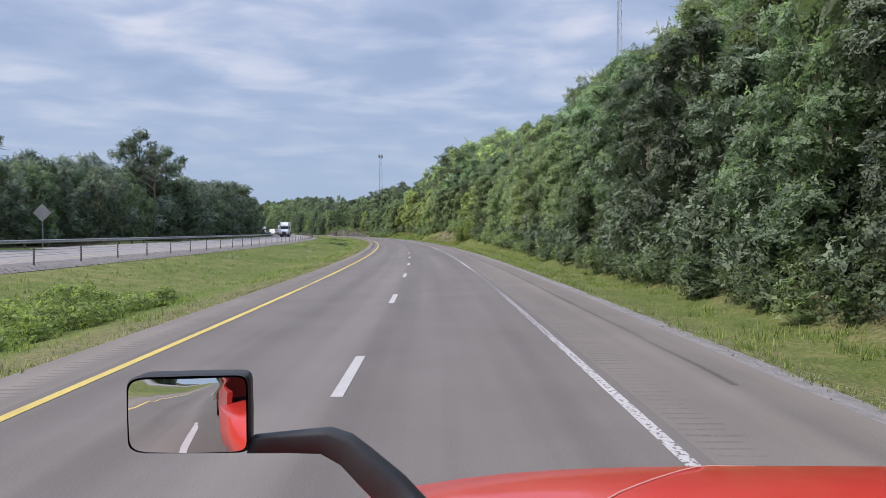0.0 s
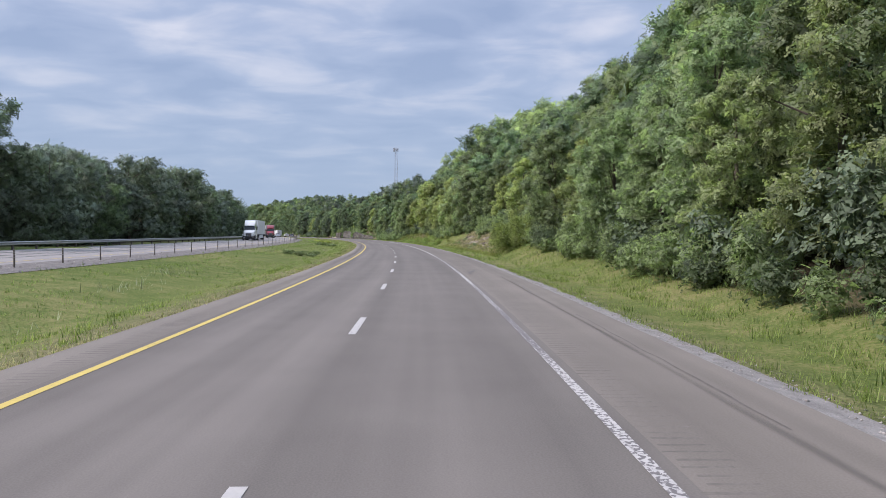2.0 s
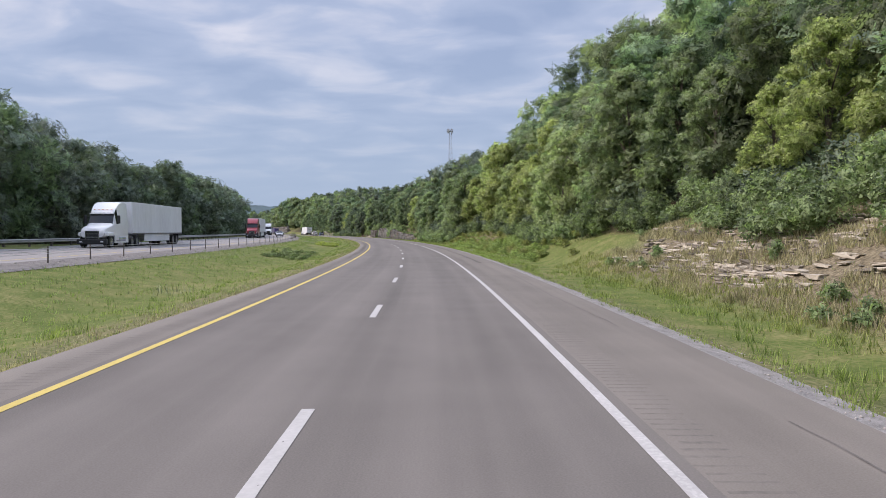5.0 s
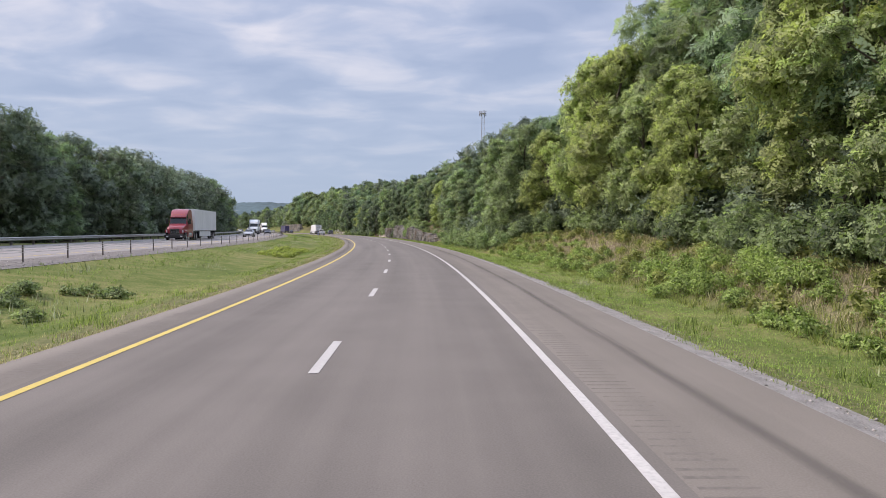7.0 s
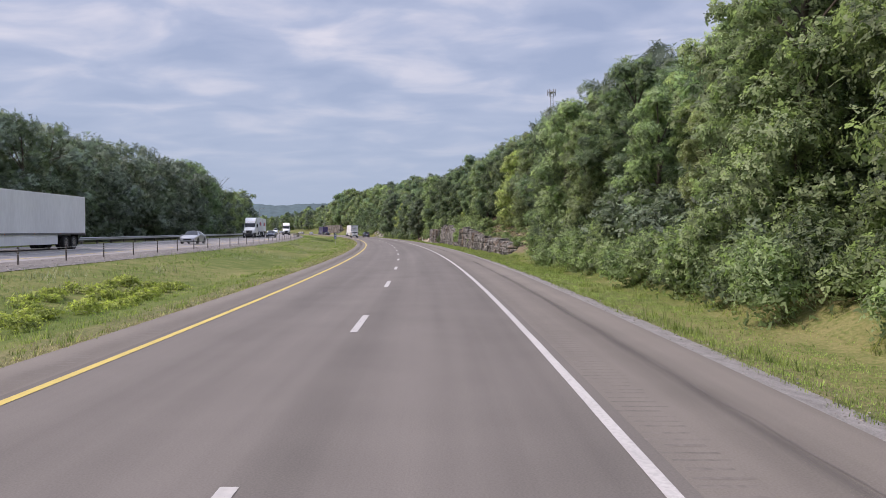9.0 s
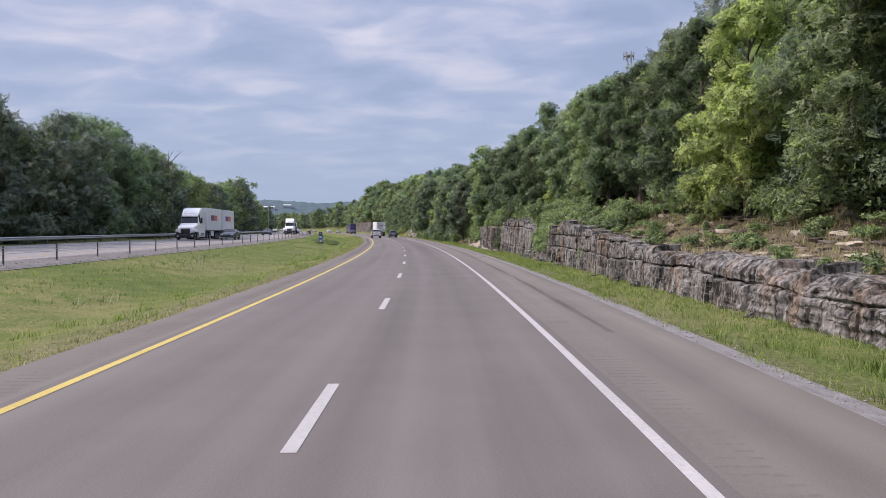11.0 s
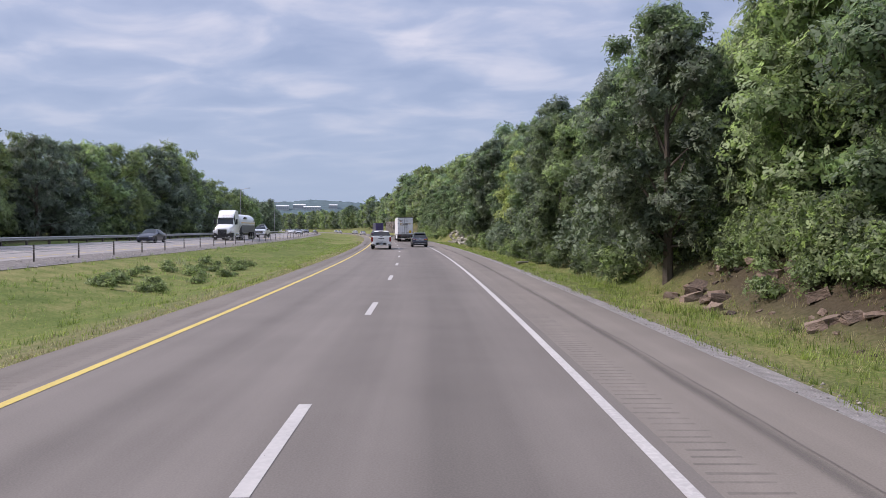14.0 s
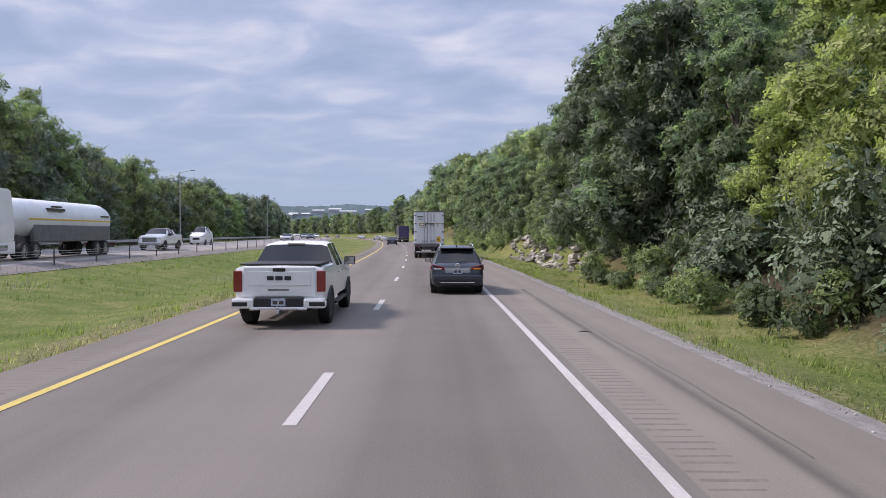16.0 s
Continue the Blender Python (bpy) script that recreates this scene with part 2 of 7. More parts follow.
def paint_material(name, base, under, chipped, upto=1e6):
    """Road paint worn through to the asphalt in flakes."""
    m = material(name, base, 0.7, spread=0.15, scale=1.2, fine=14, uv=True)
    nt = m.node_tree
    b = nt.nodes["Principled BSDF"]
    tc = nt.nodes.new("ShaderNodeTexCoord")
    long = nt.nodes.new("ShaderNodeTexNoise"); long.inputs["Scale"].default_value = 0.05
    flake = nt.nodes.new("ShaderNodeTexNoise"); flake.inputs["Scale"].default_value, flake.inputs["Detail"].default_value = 17.0, 7.0
    for n in (long, flake):
        nt.links.new(tc.outputs["UV"], n.inputs["Vector"])
    add = nt.nodes.new("ShaderNodeMath"); add.operation = "ADD"
    nt.links.new(long.outputs["Fac"], add.inputs[0]); nt.links.new(flake.outputs["Fac"], add.inputs[1])
    along = nt.nodes.new("ShaderNodeSeparateXYZ")
    nt.links.new(tc.outputs["UV"], along.inputs[0])
    if upto < 1e5:                                   # and the oldest nearly worn away
        old = nt.nodes.new("ShaderNodeMapRange")
        for k, v in (("From Min", upto - 100), ("From Max", upto - 30), ("To Min", 0.055), ("To Max", 0.0)):
            old.inputs[k].default_value = v
        nt.links.new(along.outputs["X"], old.inputs["Value"])
        more = nt.nodes.new("ShaderNodeMath"); more.operation = "ADD"
        nt.links.new(add.outputs[0], more.inputs[0]); nt.links.new(old.outputs[0], more.inputs[1])
        add = more
    mr = nt.nodes.new("ShaderNodeMapRange")
    mr.inputs["From Min"].default_value, mr.inputs["From Max"].default_value = chipped, chipped + 0.04
    nt.links.new(add.outputs[0], mr.inputs["Value"])
    mx = nt.nodes.new("ShaderNodeMix"); mx.data_type = "RGBA"
    mx.inputs["B"].default_value = (*under, 1)
    nt.links.new(b.inputs["Base Color"].links[0].from_socket, mx.inputs["A"])
    fade = nt.nodes.new("ShaderNodeMapRange")        # older paint up to there, fresh paint after it
    for k, v in (("From Min", upto - 20), ("From Max", upto + 20), ("To Min", 1.0), ("To Max", 0.15)):
        fade.inputs[k].default_value = v
    nt.links.new(along.outputs["X"], fade.inputs["Value"])
    both = nt.nodes.new("ShaderNodeMath"); both.operation = "MULTIPLY"
    nt.links.new(mr.outputs[0], both.inputs[0]); nt.links.new(fade.outputs[0], both.inputs[1])
    nt.links.new(both.outputs[0], mx.inputs["Factor"])
    nt.links.new(mx.outputs["Result"], b.inputs["Base Color"])
    return m


ASPHALT = road_material("asphalt", (0.140, 0.126, 0.114), 0.5, 0.95)
SHOULDER = road_material("shoulder_asphalt", (0.170, 0.151, 0.132), 0.5, 1.0)
FAR_ASPHALT = material("worn_light_asphalt", (0.24, 0.225, 0.22), 0.9, spread=0.12, scale=0.3, fine=12, uv=True, stretch=(0.1, 1, 1))
GRAVEL = material("gravel", (0.25, 0.235, 0.225), 0.95, spread=0.45, scale=3, fine=30, bump=0.8, uv=True)
COARSE_GRAVEL = material("coarse_gravel", (0.175, 0.160, 0.150), 0.95, spread=0.45, scale=2, fine=18, bump=0.8, uv=True)
WHITE_PAINT = paint_material("white_road_paint", (0.44, 0.425, 0.41), (0.13, 0.12, 0.12), 0.96, 126)
DASH_PAINT = paint_material("white_dash_paint", (0.40, 0.385, 0.37), (0.13, 0.12, 0.12), 1.22)
YELLOW_PAINT = paint_material("yellow_road_paint", (0.50, 0.385, 0.10), (0.16, 0.13, 0.10), 1.24)
GALVANISED = material("galvanised_steel", (0.42, 0.42, 0.42), 0.5, 0.6, spread=0.2, scale=3, fine=40)
RUSTY = material("weathered_steel", (0.13, 0.11, 0.10), 0.8, 0.3, spread=0.3, scale=3, fine=40)


def ground_material():
    """Mown grass with dry and weedy patches; dry brown soil where the bank is steep."""
    m = bpy.data.materials.new("grass_ground")
    m.use_nodes = True
    nt = m.node_tree
    b = nt.nodes["Principled BSDF"]
    b.inputs["Roughness"].default_value = 0.95
    b.inputs["Specular IOR Level"].default_value = 0.1
    tc = nt.nodes.new("ShaderNodeTexCoord")
    noises = []
    for sc in (0.07, 0.9, 9.0):
        n = nt.nodes.new("ShaderNodeTexNoise")
        n.inputs["Scale"].default_value, n.inputs["Detail"].default_value = sc, 5.0
        nt.links.new(tc.outputs["Object"], n.inputs["Vector"])
        noises.append(n)
    a = nt.nodes.new("ShaderNodeMix"); a.data_type = "FLOAT"; a.inputs["Factor"].default_value = 0.5
    nt.links.new(noises[0].outputs["Fac"], a.inputs["A"]); nt.links.new(noises[1].outputs["Fac"], a.inputs["B"])
    a2 = nt.nodes.new("ShaderNodeMix"); a2.data_type = "FLOAT"; a2.inputs["Factor"].default_value = 0.35
    nt.links.new(a.outputs["Result"], a2.inputs["A"]); nt.links.new(noises[2].outputs["Fac"], a2.inputs["B"])
    cr = nt.nodes.new("ShaderNodeValToRGB")
    els = cr.color_ramp.elements
    els[0].position, els[0].color = 0.34, (0.062, 0.098, 0.024, 1)
    els[1].position, els[1].color = 0.61, (0.224, 0.207, 0.090, 1)
    e = els.new(0.48); e.color = (0.114, 0.145, 0.041, 1)
    nt.links.new(a2.outputs["Result"], cr.inputs[0])
    soil = nt.nodes.new("ShaderNodeAttribute"); soil.attribute_name = "soil"
    soil_ramp = nt.nodes.new("ShaderNodeValToRGB")
    soil_ramp.color_ramp.elements[0].position, soil_ramp.color_ramp.elements[0].color = 0.35, (0.098, 0.080, 0.052, 1)
    soil_ramp.color_ramp.elements[1].position, soil_ramp.color_ramp.elements[1].color = 0.65, (0.25, 0.207, 0.138, 1)
    # dark leaf litter in the woods, and painted tree shade on the banks
    litter_shade = nt.nodes.new("ShaderNodeAttribute"); litter_shade.attribute_name = "litter_shade"
    shade = nt.nodes.new("ShaderNodeMix"); shade.data_type = "RGBA"
    shade.inputs["B"].default_value = (0.055, 0.045, 0.030, 1)
    nt.links.new(litter_shade.outputs["Fac"], shade.inputs["Factor"]); nt.links.new(soil_ramp.outputs[0], shade.inputs["A"])
    nt.links.new(noises[2].outputs["Fac"], soil_ramp.inputs[0])
    mx = nt.nodes.new("ShaderNodeMix"); mx.data_type = "RGBA"
    nt.links.new(soil.outputs["Fac"], mx.inputs["Factor"])
    nt.links.new(cr.outputs[0], mx.inputs["A"]); nt.links.new(shade.outputs["Result"], mx.inputs["B"])
    nt.links.new(mx.outputs["Result"], b.inputs["Base Color"])
    bp = nt.nodes.new("ShaderNodeBump")
    bp.inputs["Strength"].default_value, bp.inputs["Distance"].default_value = 0.7, 0.15
    nt.links.new(noises[2].outputs["Fac"], bp.inputs["Height"])
    nt.links.new(bp.outputs[0], b.inputs["Normal"])
    return m


GROUND = ground_material()


# ---- builders ----
def mesh_ob(name, verts, faces, mat, parent=None, smooth=False, label=""):
    me = bpy.data.meshes.new(name)
    me.from_pydata(verts, [], faces)
    me.materials.append(mat)
    if smooth:
        me.polygons.foreach_set("use_smooth", [True] * len(me.polygons))
    me.update()
    ob = new(name, me)
    if parent:
        ob.parent = parent
    if label:
        tagged(ob, label)
    return ob


def part(name, bm, mat, parent=None, label="", smooth=False):
    me = bpy.data.meshes.new(name)
    bmesh.ops.recalc_face_normals(bm, faces=bm.faces)
    bm.to_mesh(me)
    bm.free()
    me.materials.append(mat)
    if smooth:
        me.polygons.foreach_set("use_smooth", [True] * len(me.polygons))
    ob = new(name, me)
    if parent:
        ob.parent = parent
    if label:
        tagged(ob, label)
    return ob


def strip(name, s0, s1, u0, u1, z0, z1, mat, parent=None, step=4.0, thick=0.0):
    """A band along the road between two lines, with u, v in metres."""
    n = max(2, int((s1 - s0) / step) + 1)
    ss = np.linspace(s0, s1, n)
    verts, uvs = [], []
    for s in ss:
        for u, z in ((u0, z0), (u1, z1)):
            x, y, _ = on_road(s, u)
            verts.append((float(x), float(y), z)); uvs.append((s, u))
    faces = [(2 * i, 2 * i + 1, 2 * i + 3, 2 * i + 2) for i in range(n - 1)]
    ob = mesh_ob(name, verts, faces, mat, parent)
    layer = ob.data.uv_layers.new(name="plan")
    for loop in ob.data.loops:
        layer.data[loop.index].uv = uvs[loop.vertex_index]
    if thick:
        mod = ob.modifiers.new("slab", "SOLIDIFY")
        mod.thickness, mod.offset = thick, -1
    return ob


def smooth01(a):
    a = min(1.0, max(0.0, a))
    return a * a * (3 - 2 * a)


ROCK_S0, ROCK_S1 = 318.0, 402.0


def forest_edge(s):
    """Where the trees begin beside the right shoulder."""
    return float(np.interp(s, (-40, 0, 40, 60, 85, 100, 120, 130, 138, 175, 195, 206, 216, 226, 254, 262, 270, 300, 318, 402, 417, 424, 460, 488, 497, 522, 532, 700), (10.9, 10.9, 11.0, 11.4, 12.2, 12.5, 13.4, 14.3, 17.2, 17.2, 13.4, 13.6, 14.6, 15.6, 15.6, 12.4, 11.0, 11.0, 13.6, 13.6, 11.9, 10.4, 10.2, 10.5, 12.2, 12.2, 10.8, 11.3)))


def HILL_SHARE(s):
    return float(np.interp(s, (0, 60, 150, 200, 260, 330, 380, 430, 560, 620, 700, 760, 850, 1000, 1300), (0.95, 0.95, 0.92, 0.90, 0.92, 0.60, 0.52, 0.42, 0.52, 0.72, 0.75, 0.55, 0.22, 0.08, 0.04)))


def height(s, u):
    if u > 6.35:
        z = -0.115 - 0.14 * smooth01((u - 6.8) / 1.5)
        edge = forest_edge(s)
        bank = float(np.interp(s, (-60, 40, 70, 90, 120, 138, 175, 205, 228, 247, 258, 266, 318, 335, 353, 366, 400, 404, 416, 428, 470, 520, 700), (0.6, 0.45, 0.5, 0.6, 1.2, 3.0, 3.0, 1.1, 1.4, 2.2, 2.0, 0.9, 1.2, 1.6, 2.4, 3.0, 3.0, 1.7, 1.5, 0.9, 0.7, 2.0, 1.5)))
        if ROCK_S0 < s < ROCK_S1:
            soft = smooth01((s - 357.5) / 1.5) * smooth01((367.5 - s) / 1.5)
            z += bank * (smooth01((u - 10.95) / 0.8) * (1 - soft) + smooth01((u - 9.9) / 2.6) * soft) + 0.4 * max(0.0, min(u, 14.5) - 12.0)
        else:
            z += bank * smooth01((u - 9.6) / max(2.0, edge - 9.6))
        z += 30.0 * HILL_SHARE(s) * (1 - math.exp(-max(0.0, u - edge - 0.5) / 34.0)) * float(np.interp(s, (-400, 900, 1300, 2200), (1, 1, 0.8, 0.4)))
        z += 0.25 * noise.noise((s * 0.2, u * 0.2, 3.0)) * smooth01((u - 10) / 3)
        return z
    if u >= -5.1:
        return -0.06
    if u > -18.5:
        dip = -0.55 * smooth01((-5.1 - u) / 4.5)
        rise = 0.62 * smooth01((-9.5 - u) / 5.8) + 0.50 * min(1.0, max(0.0, (-15.3 - u) / 3.2))
        return -0.06 + dip + rise + 0.10 * noise.noise((s * 0.15, u * 0.3, 8.0)) * smooth01((-6 - u) / 2) * smooth01((u + 17) / 2)
    if u > -31.5:
        return float(np.interp(u, (-31.5, -18.5), (0.75, 0.50)))
    return 0.75 + 5.5 * smooth01((-33.0 - u) / 60.0) + 0.3 * noise.noise((s * 0.1, u * 0.1, 5.0))


def soil_at(s, u, z):
    bank = min(1.0, 2.5 * max(0.0, 1 - abs(s - 156) / 25)) * smooth01((u - 10.4) / 1.4) * smooth01((19 - u) / 3)
    bank = max(bank, 0.85 * min(1.0, 2 * max(0.0, 1 - abs(s - 232) / 28)) * smooth01((u - 10.2) / 1.4) * smooth01((17.5 - u) / 2))
    bank = max(bank, max(0.0, 1 - abs(s - 412) / 12) * smooth01((u - 9.6) / 0.8) * smooth01((13 - u) / 1.5))
    wood = smooth01((u - forest_edge(s) + 1.0) / 2.0) if u > 8 else (smooth01((-33 - u) / 2.5) if u < 0 else 0)
    wood *= 1 - 0.75 * smooth01((s - 600) / 60)
    wood *= 1 - (smooth01((u - forest_edge(s) - 92) / 20) if u > 8 else smooth01((-72 - u) / 15))
    bank = max(bank, 0.34 * smooth01((u + 7.6) / 2.0) if -8 < u < -5 else 0.0, 0.25 * smooth01((8.3 - u) / 1.2) if 6.5 < u < 8.3 else 0.0)
    cut = 1.0 if ROCK_S0 - 4 < s < ROCK_S1 + 4 and 10.8 < u < 15 else 0.0
    # shade of overhanging trees put into the soil colour near 412
    darkened = 0.9 * min(1.0, 2 * max(0.0, 1 - abs(s - 412) / 14)) * smooth01((u - 9.4) / 0.8) if u > 9 else 0.0
    # darker soil behind and below the rock cut
    if 350 < s < ROCK_S1 and u > 10:
        darkened = max(darkened, 0.97 * smooth01((s - 350) / 4))
    if 380 < s < 406 and u > 9.0:
        cut = max(cut, 0.95 * smooth01((u - 9.15) / 0.5))
        darkened = max(darkened, 0.45)
    return min(1.0, max(1.6 * bank, wood, cut)), min(1.0, max(wood * (1 - bank), darkened))


# ---- the large structure: ground and roads ----
def build_ground():
    ss = np.concatenate([np.arange(-390, -20, 15.0), np.arange(-20, 620, 2.5), np.arange(620, 1000, 20.0), np.arange(1000, 4100, 150.0)])
    us = np.array([-700, -450, -250, -150, -95, -70, -55, -45, -39, -36, -33.5, -31.5, -25, -18.5, -17.5, -16.5, -15, -13.5, -12, -10.8, -9.6, -8.4, -7.2, -6.2, -5.1,
                   -2, 3, 6.2, 6.5, 7.1, 7.8, 8.4, 9.2, 10, 10.8, 11.3, 11.75, 12.2, 13, 14, 15.5, 17, 19, 22, 26, 31, 38, 47, 58, 72, 90, 120, 170, 300, 600, 1200, 2400])
    verts, soil, litter_shade = [], [], []
    for s in ss:
        for u in us:
            x, y, _ = on_road(s, u)
            z = height(s, u)
            verts.append((float(x), float(y), z)); a, b = soil_at(s, u, z); soil.append(a); litter_shade.append(b)
    w = len(us)
    faces = [(i * w + j, i * w + j + 1, (i + 1) * w + j + 1, (i + 1) * w + j) for i in range(len(ss) - 1) for j in range(w - 1)]
    ob = mesh_ob("ground", verts, faces, GROUND, smooth=True)
    at = ob.data.attributes.new("soil", "FLOAT", "POINT")
    at.data.foreach_set("value", soil)
    at = ob.data.attributes.new("litter_shade", "FLOAT", "POINT")
    at.data.foreach_set("value", litter_shade)
    return tagged(ob, "rolling green and dry brown grass verges and banks", "ground", kind="structure")


build_ground()
road = strip("road", -300, 1500, -3.9, 3.85, 0, 0, ASPHALT, thick=0.06)
tagged(road, "two smooth grey asphalt lanes with worn white paint", "road", kind="structure")
tagged(strip("shoulder_right", -300, 1500, 3.85, 6.3, 0, -0.0233, SHOULDER, thick=0.06), "brownish grey asphalt shoulder with rumble grooves", "shoulder", kind="structure")
tagged(strip("shoulder_left", -300, 1500, -5.1, -3.9, -0.02, 0, SHOULDER, thick=0.06), "narrow brownish asphalt shoulder beside the median", "shoulder", kind="structure")
opposite = strip("opposite_road", -300, 1500, -30.3, -18.9, 0.80, 0.58, FAR_ASPHALT, thick=0.1)
tagged(opposite, "light grey worn asphalt carriageway beyond the median", "road", kind="structure")
for name, s0, s1, u, wide, mat, par, z in (("edge_line", -300, 1200, 3.62, 0.145, WHITE_PAINT, road, 0.006), ("edge_line", -300, 1200, -3.66, 0.155, YELLOW_PAINT, road, 0.006),
                                           ("edge_line", -300, 1200, -28.0, 0.16, WHITE_PAINT, opposite, 0.765), ("edge_line", -300, 1200, -20.2, 0.16, YELLOW_PAINT, opposite, 0.615)):
    strip(name, s0, s1, u - wide / 2, u + wide / 2, z, z, mat, par)
for n in range(-3, 75):
    strip("lane_dash", 9.3 + 12.19 * n, 9.3 + 12.19 * n + 3.05, -0.08, 0.08, 0.006, 0.006, DASH_PAINT, road, step=3.0)
for n in range(-1, 45):
    strip("lane_dash", 12.19 * n, 12.19 * n + 3.05, -24.2, -24.04, 0.692, 0.689, WHITE_PAINT, opposite, step=3.0)
tagged(strip("gravel_verge", -300, 900, 6.3, 7.12, -0.026, -0.150, GRAVEL), "loose grey gravel along the shoulder's edge", "gravel", kind="structure")
tagged(strip("gravel_bank", -300, 900, -18.9, -17.1, 0.575, 0.315, COARSE_GRAVEL), "grey gravel strip along the opposite carriageway", "gravel", kind="structure")


# ---- trees ----
def leaf_cloud(lobes, count, size, rng, inner=0.10):
    """Leaves on the shells of the lobes (centre, radii), with larger dark ones inside: vertices, faces, soft normals."""
    area = np.array([r[0] * r[1] + r[1] * r[2] for _, r in lobes])
    pick = rng.choice(len(lobes), count, p=area / area.sum())
    c = np.array([l[0] for l in lobes])[pick]
    r = np.array([l[1] for l in lobes])[pick]
    d = rng.normal(size=(count, 3))
    d[:, 2] = np.where(rng.random(count) < 0.70, np.abs(d[:, 2]), d[:, 2])
    d /= np.linalg.norm(d, axis=1)[:, None]
    deep = rng.random(count) < inner
    reach = np.where(deep, 0.15 + 0.45 * rng.random(count), 0.55 + 0.62 * rng.random(count) ** 1.1)
    p = c + d * r * reach[:, None]
    nrm = d + 0.7 * rng.normal(size=(count, 3)) + np.array([0, 0, 0.35])
    nrm /= np.linalg.norm(nrm, axis=1)[:, None]
    side = np.cross(nrm, rng.normal(size=(count, 3)))
    side /= np.linalg.norm(side, axis=1)[:, None]
    fore = np.cross(nrm, side)
    a = (np.where(deep, 2.0, 1.0) * size * (0.6 + 0.8 * rng.random(count)))[:, None]
    v = np.stack([p - side * a * 0.42 - fore * a * 0.45, p + side * a * 0.42 - fore * a * 0.30, p + fore * a * 0.85 - nrm * a * 0.15], axis=1).reshape(-1, 3)
    f = np.arange(count * 3).reshape(-1, 3)
    soft = 0.40 * d / r * r.mean(axis=1)[:, None] + 0.60 * nrm
    return v, f, np.repeat(soft / np.linalg.norm(soft, axis=1)[:, None], 3, axis=0)


def tube(bm, a, b, ra, rb, sides=7):
    a, b = Vector(a), Vector(b)
    q = (b - a).to_track_quat("Z", "Y")
    rings = []
    for p, r in ((a, ra), (b, rb)):
        rings.append([bm.verts.new(p + q @ Vector((r * math.cos(k * math.tau / sides), r * math.sin(k * math.tau / sides), 0))) for k in range(sides)])
    for k in range(sides):
        bm.faces.new((rings[0][k], rings[0][(k + 1) % sides], rings[1][(k + 1) % sides], rings[1][k]))
    bm.faces.new(rings[1])
    bm.faces.new(rings[0][::-1])


def foliage(name, vs, fs, normals, mat):
    """A mesh of leaves, shaded as round clumps."""
    me = bpy.data.meshes.new(name)
    me.vertices.add(len(vs)); me.vertices.foreach_set("co", vs.ravel())
    me.loops.add(len(fs) * 3); me.loops.foreach_set("vertex_index", fs.ravel())
    me.polygons.add(len(fs)); me.polygons.foreach_set("loop_start", np.arange(len(fs)) * 3)
    me.update(calc_edges=True)
    me.polygons.foreach_set("use_smooth", np.ones(len(fs), dtype=bool))
    me.normals_split_custom_set_from_vertices(normals)
    me.materials.append(mat)
    return new(name, me)


def make_tree(seed, tall, wide, mat, count, size, low=0.12, label="", group="", n=30, dome=0.7):
    """A broadleaf tree: tapered trunk, limbs, and a crown of lobes that reaches down to low * tall."""
    rng = np.random.default_rng(seed)
    lobes = []
    for k in range(n):
        f = (k + 0.5) / n
        z = tall * (low + (0.93 - low) * f)
        spread = wide * 0.5 * (math.sin(math.pi * (0.16 + 0.78 * f)) ** dome) * 0.72
        a = k * 2.4 + rng.random() * 0.8
        rr = wide * (0.12 + 0.11 * rng.random()) * (1.08 - 0.35 * f) * (15 / n) ** 0.2
        dist = spread * (0.35 + 0.95 * rng.random())
        lobes.append(((dist * math.cos(a), dist * math.sin(a), z), (rr, rr, rr * (0.75 + 0.35 * rng.random()))))
    lobes.append(((0.1 * wide * (rng.random() - 0.5), 0, tall * 0.9), (wide * 0.15, wide * 0.15, tall * 0.10)))
    thing = new("tree")
    bm = bmesh.new()
    lean = (rng.random(2) - 0.5) * 0.06 * tall
    pts = [(lean[0] * f * f, lean[1] * f * f, tall * f) for f in (0.0, 0.25, 0.5, 0.72)]
    rad = [0.022 * tall, 0.016 * tall, 0.011 * tall, 0.006 * tall]
    for k in range(3):
        tube(bm, pts[k], pts[k + 1], rad[k], rad[k + 1])
    for c, r in lobes[2::2]:
        h = max(0.15 * tall, c[2] - 0.25 * tall * (0.5 + 0.5 * rng.random()))
        f = h / tall
        tube(bm, (lean[0] * f * f, lean[1] * f * f, h), c, 0.006 * tall, 0.002 * tall, 5)
    part("trunk", bm, BARK, thing)
    crown = foliage("crown", *leaf_cloud(lobes, count, size, rng), mat)
    crown.parent = thing
    tagged(thing, label, "tree", group)
    thing["tall"] = tall
    return thing


def put_tree(proto, s, u, tall, turn, sink=0.15, z=None):
    x, y, _ = on_road(s, u)
    k = tall / proto["tall"]
    m = pose(float(x), float(y), (height(s, u) if z is None else z) - sink, 0, 0, turn) @ Matrix.Diagonal((k, k, k, 1))
    if "used" in proto:
        return copy_thing(proto, m)
    proto["used"] = 1
    proto.matrix_basis = m
    return proto


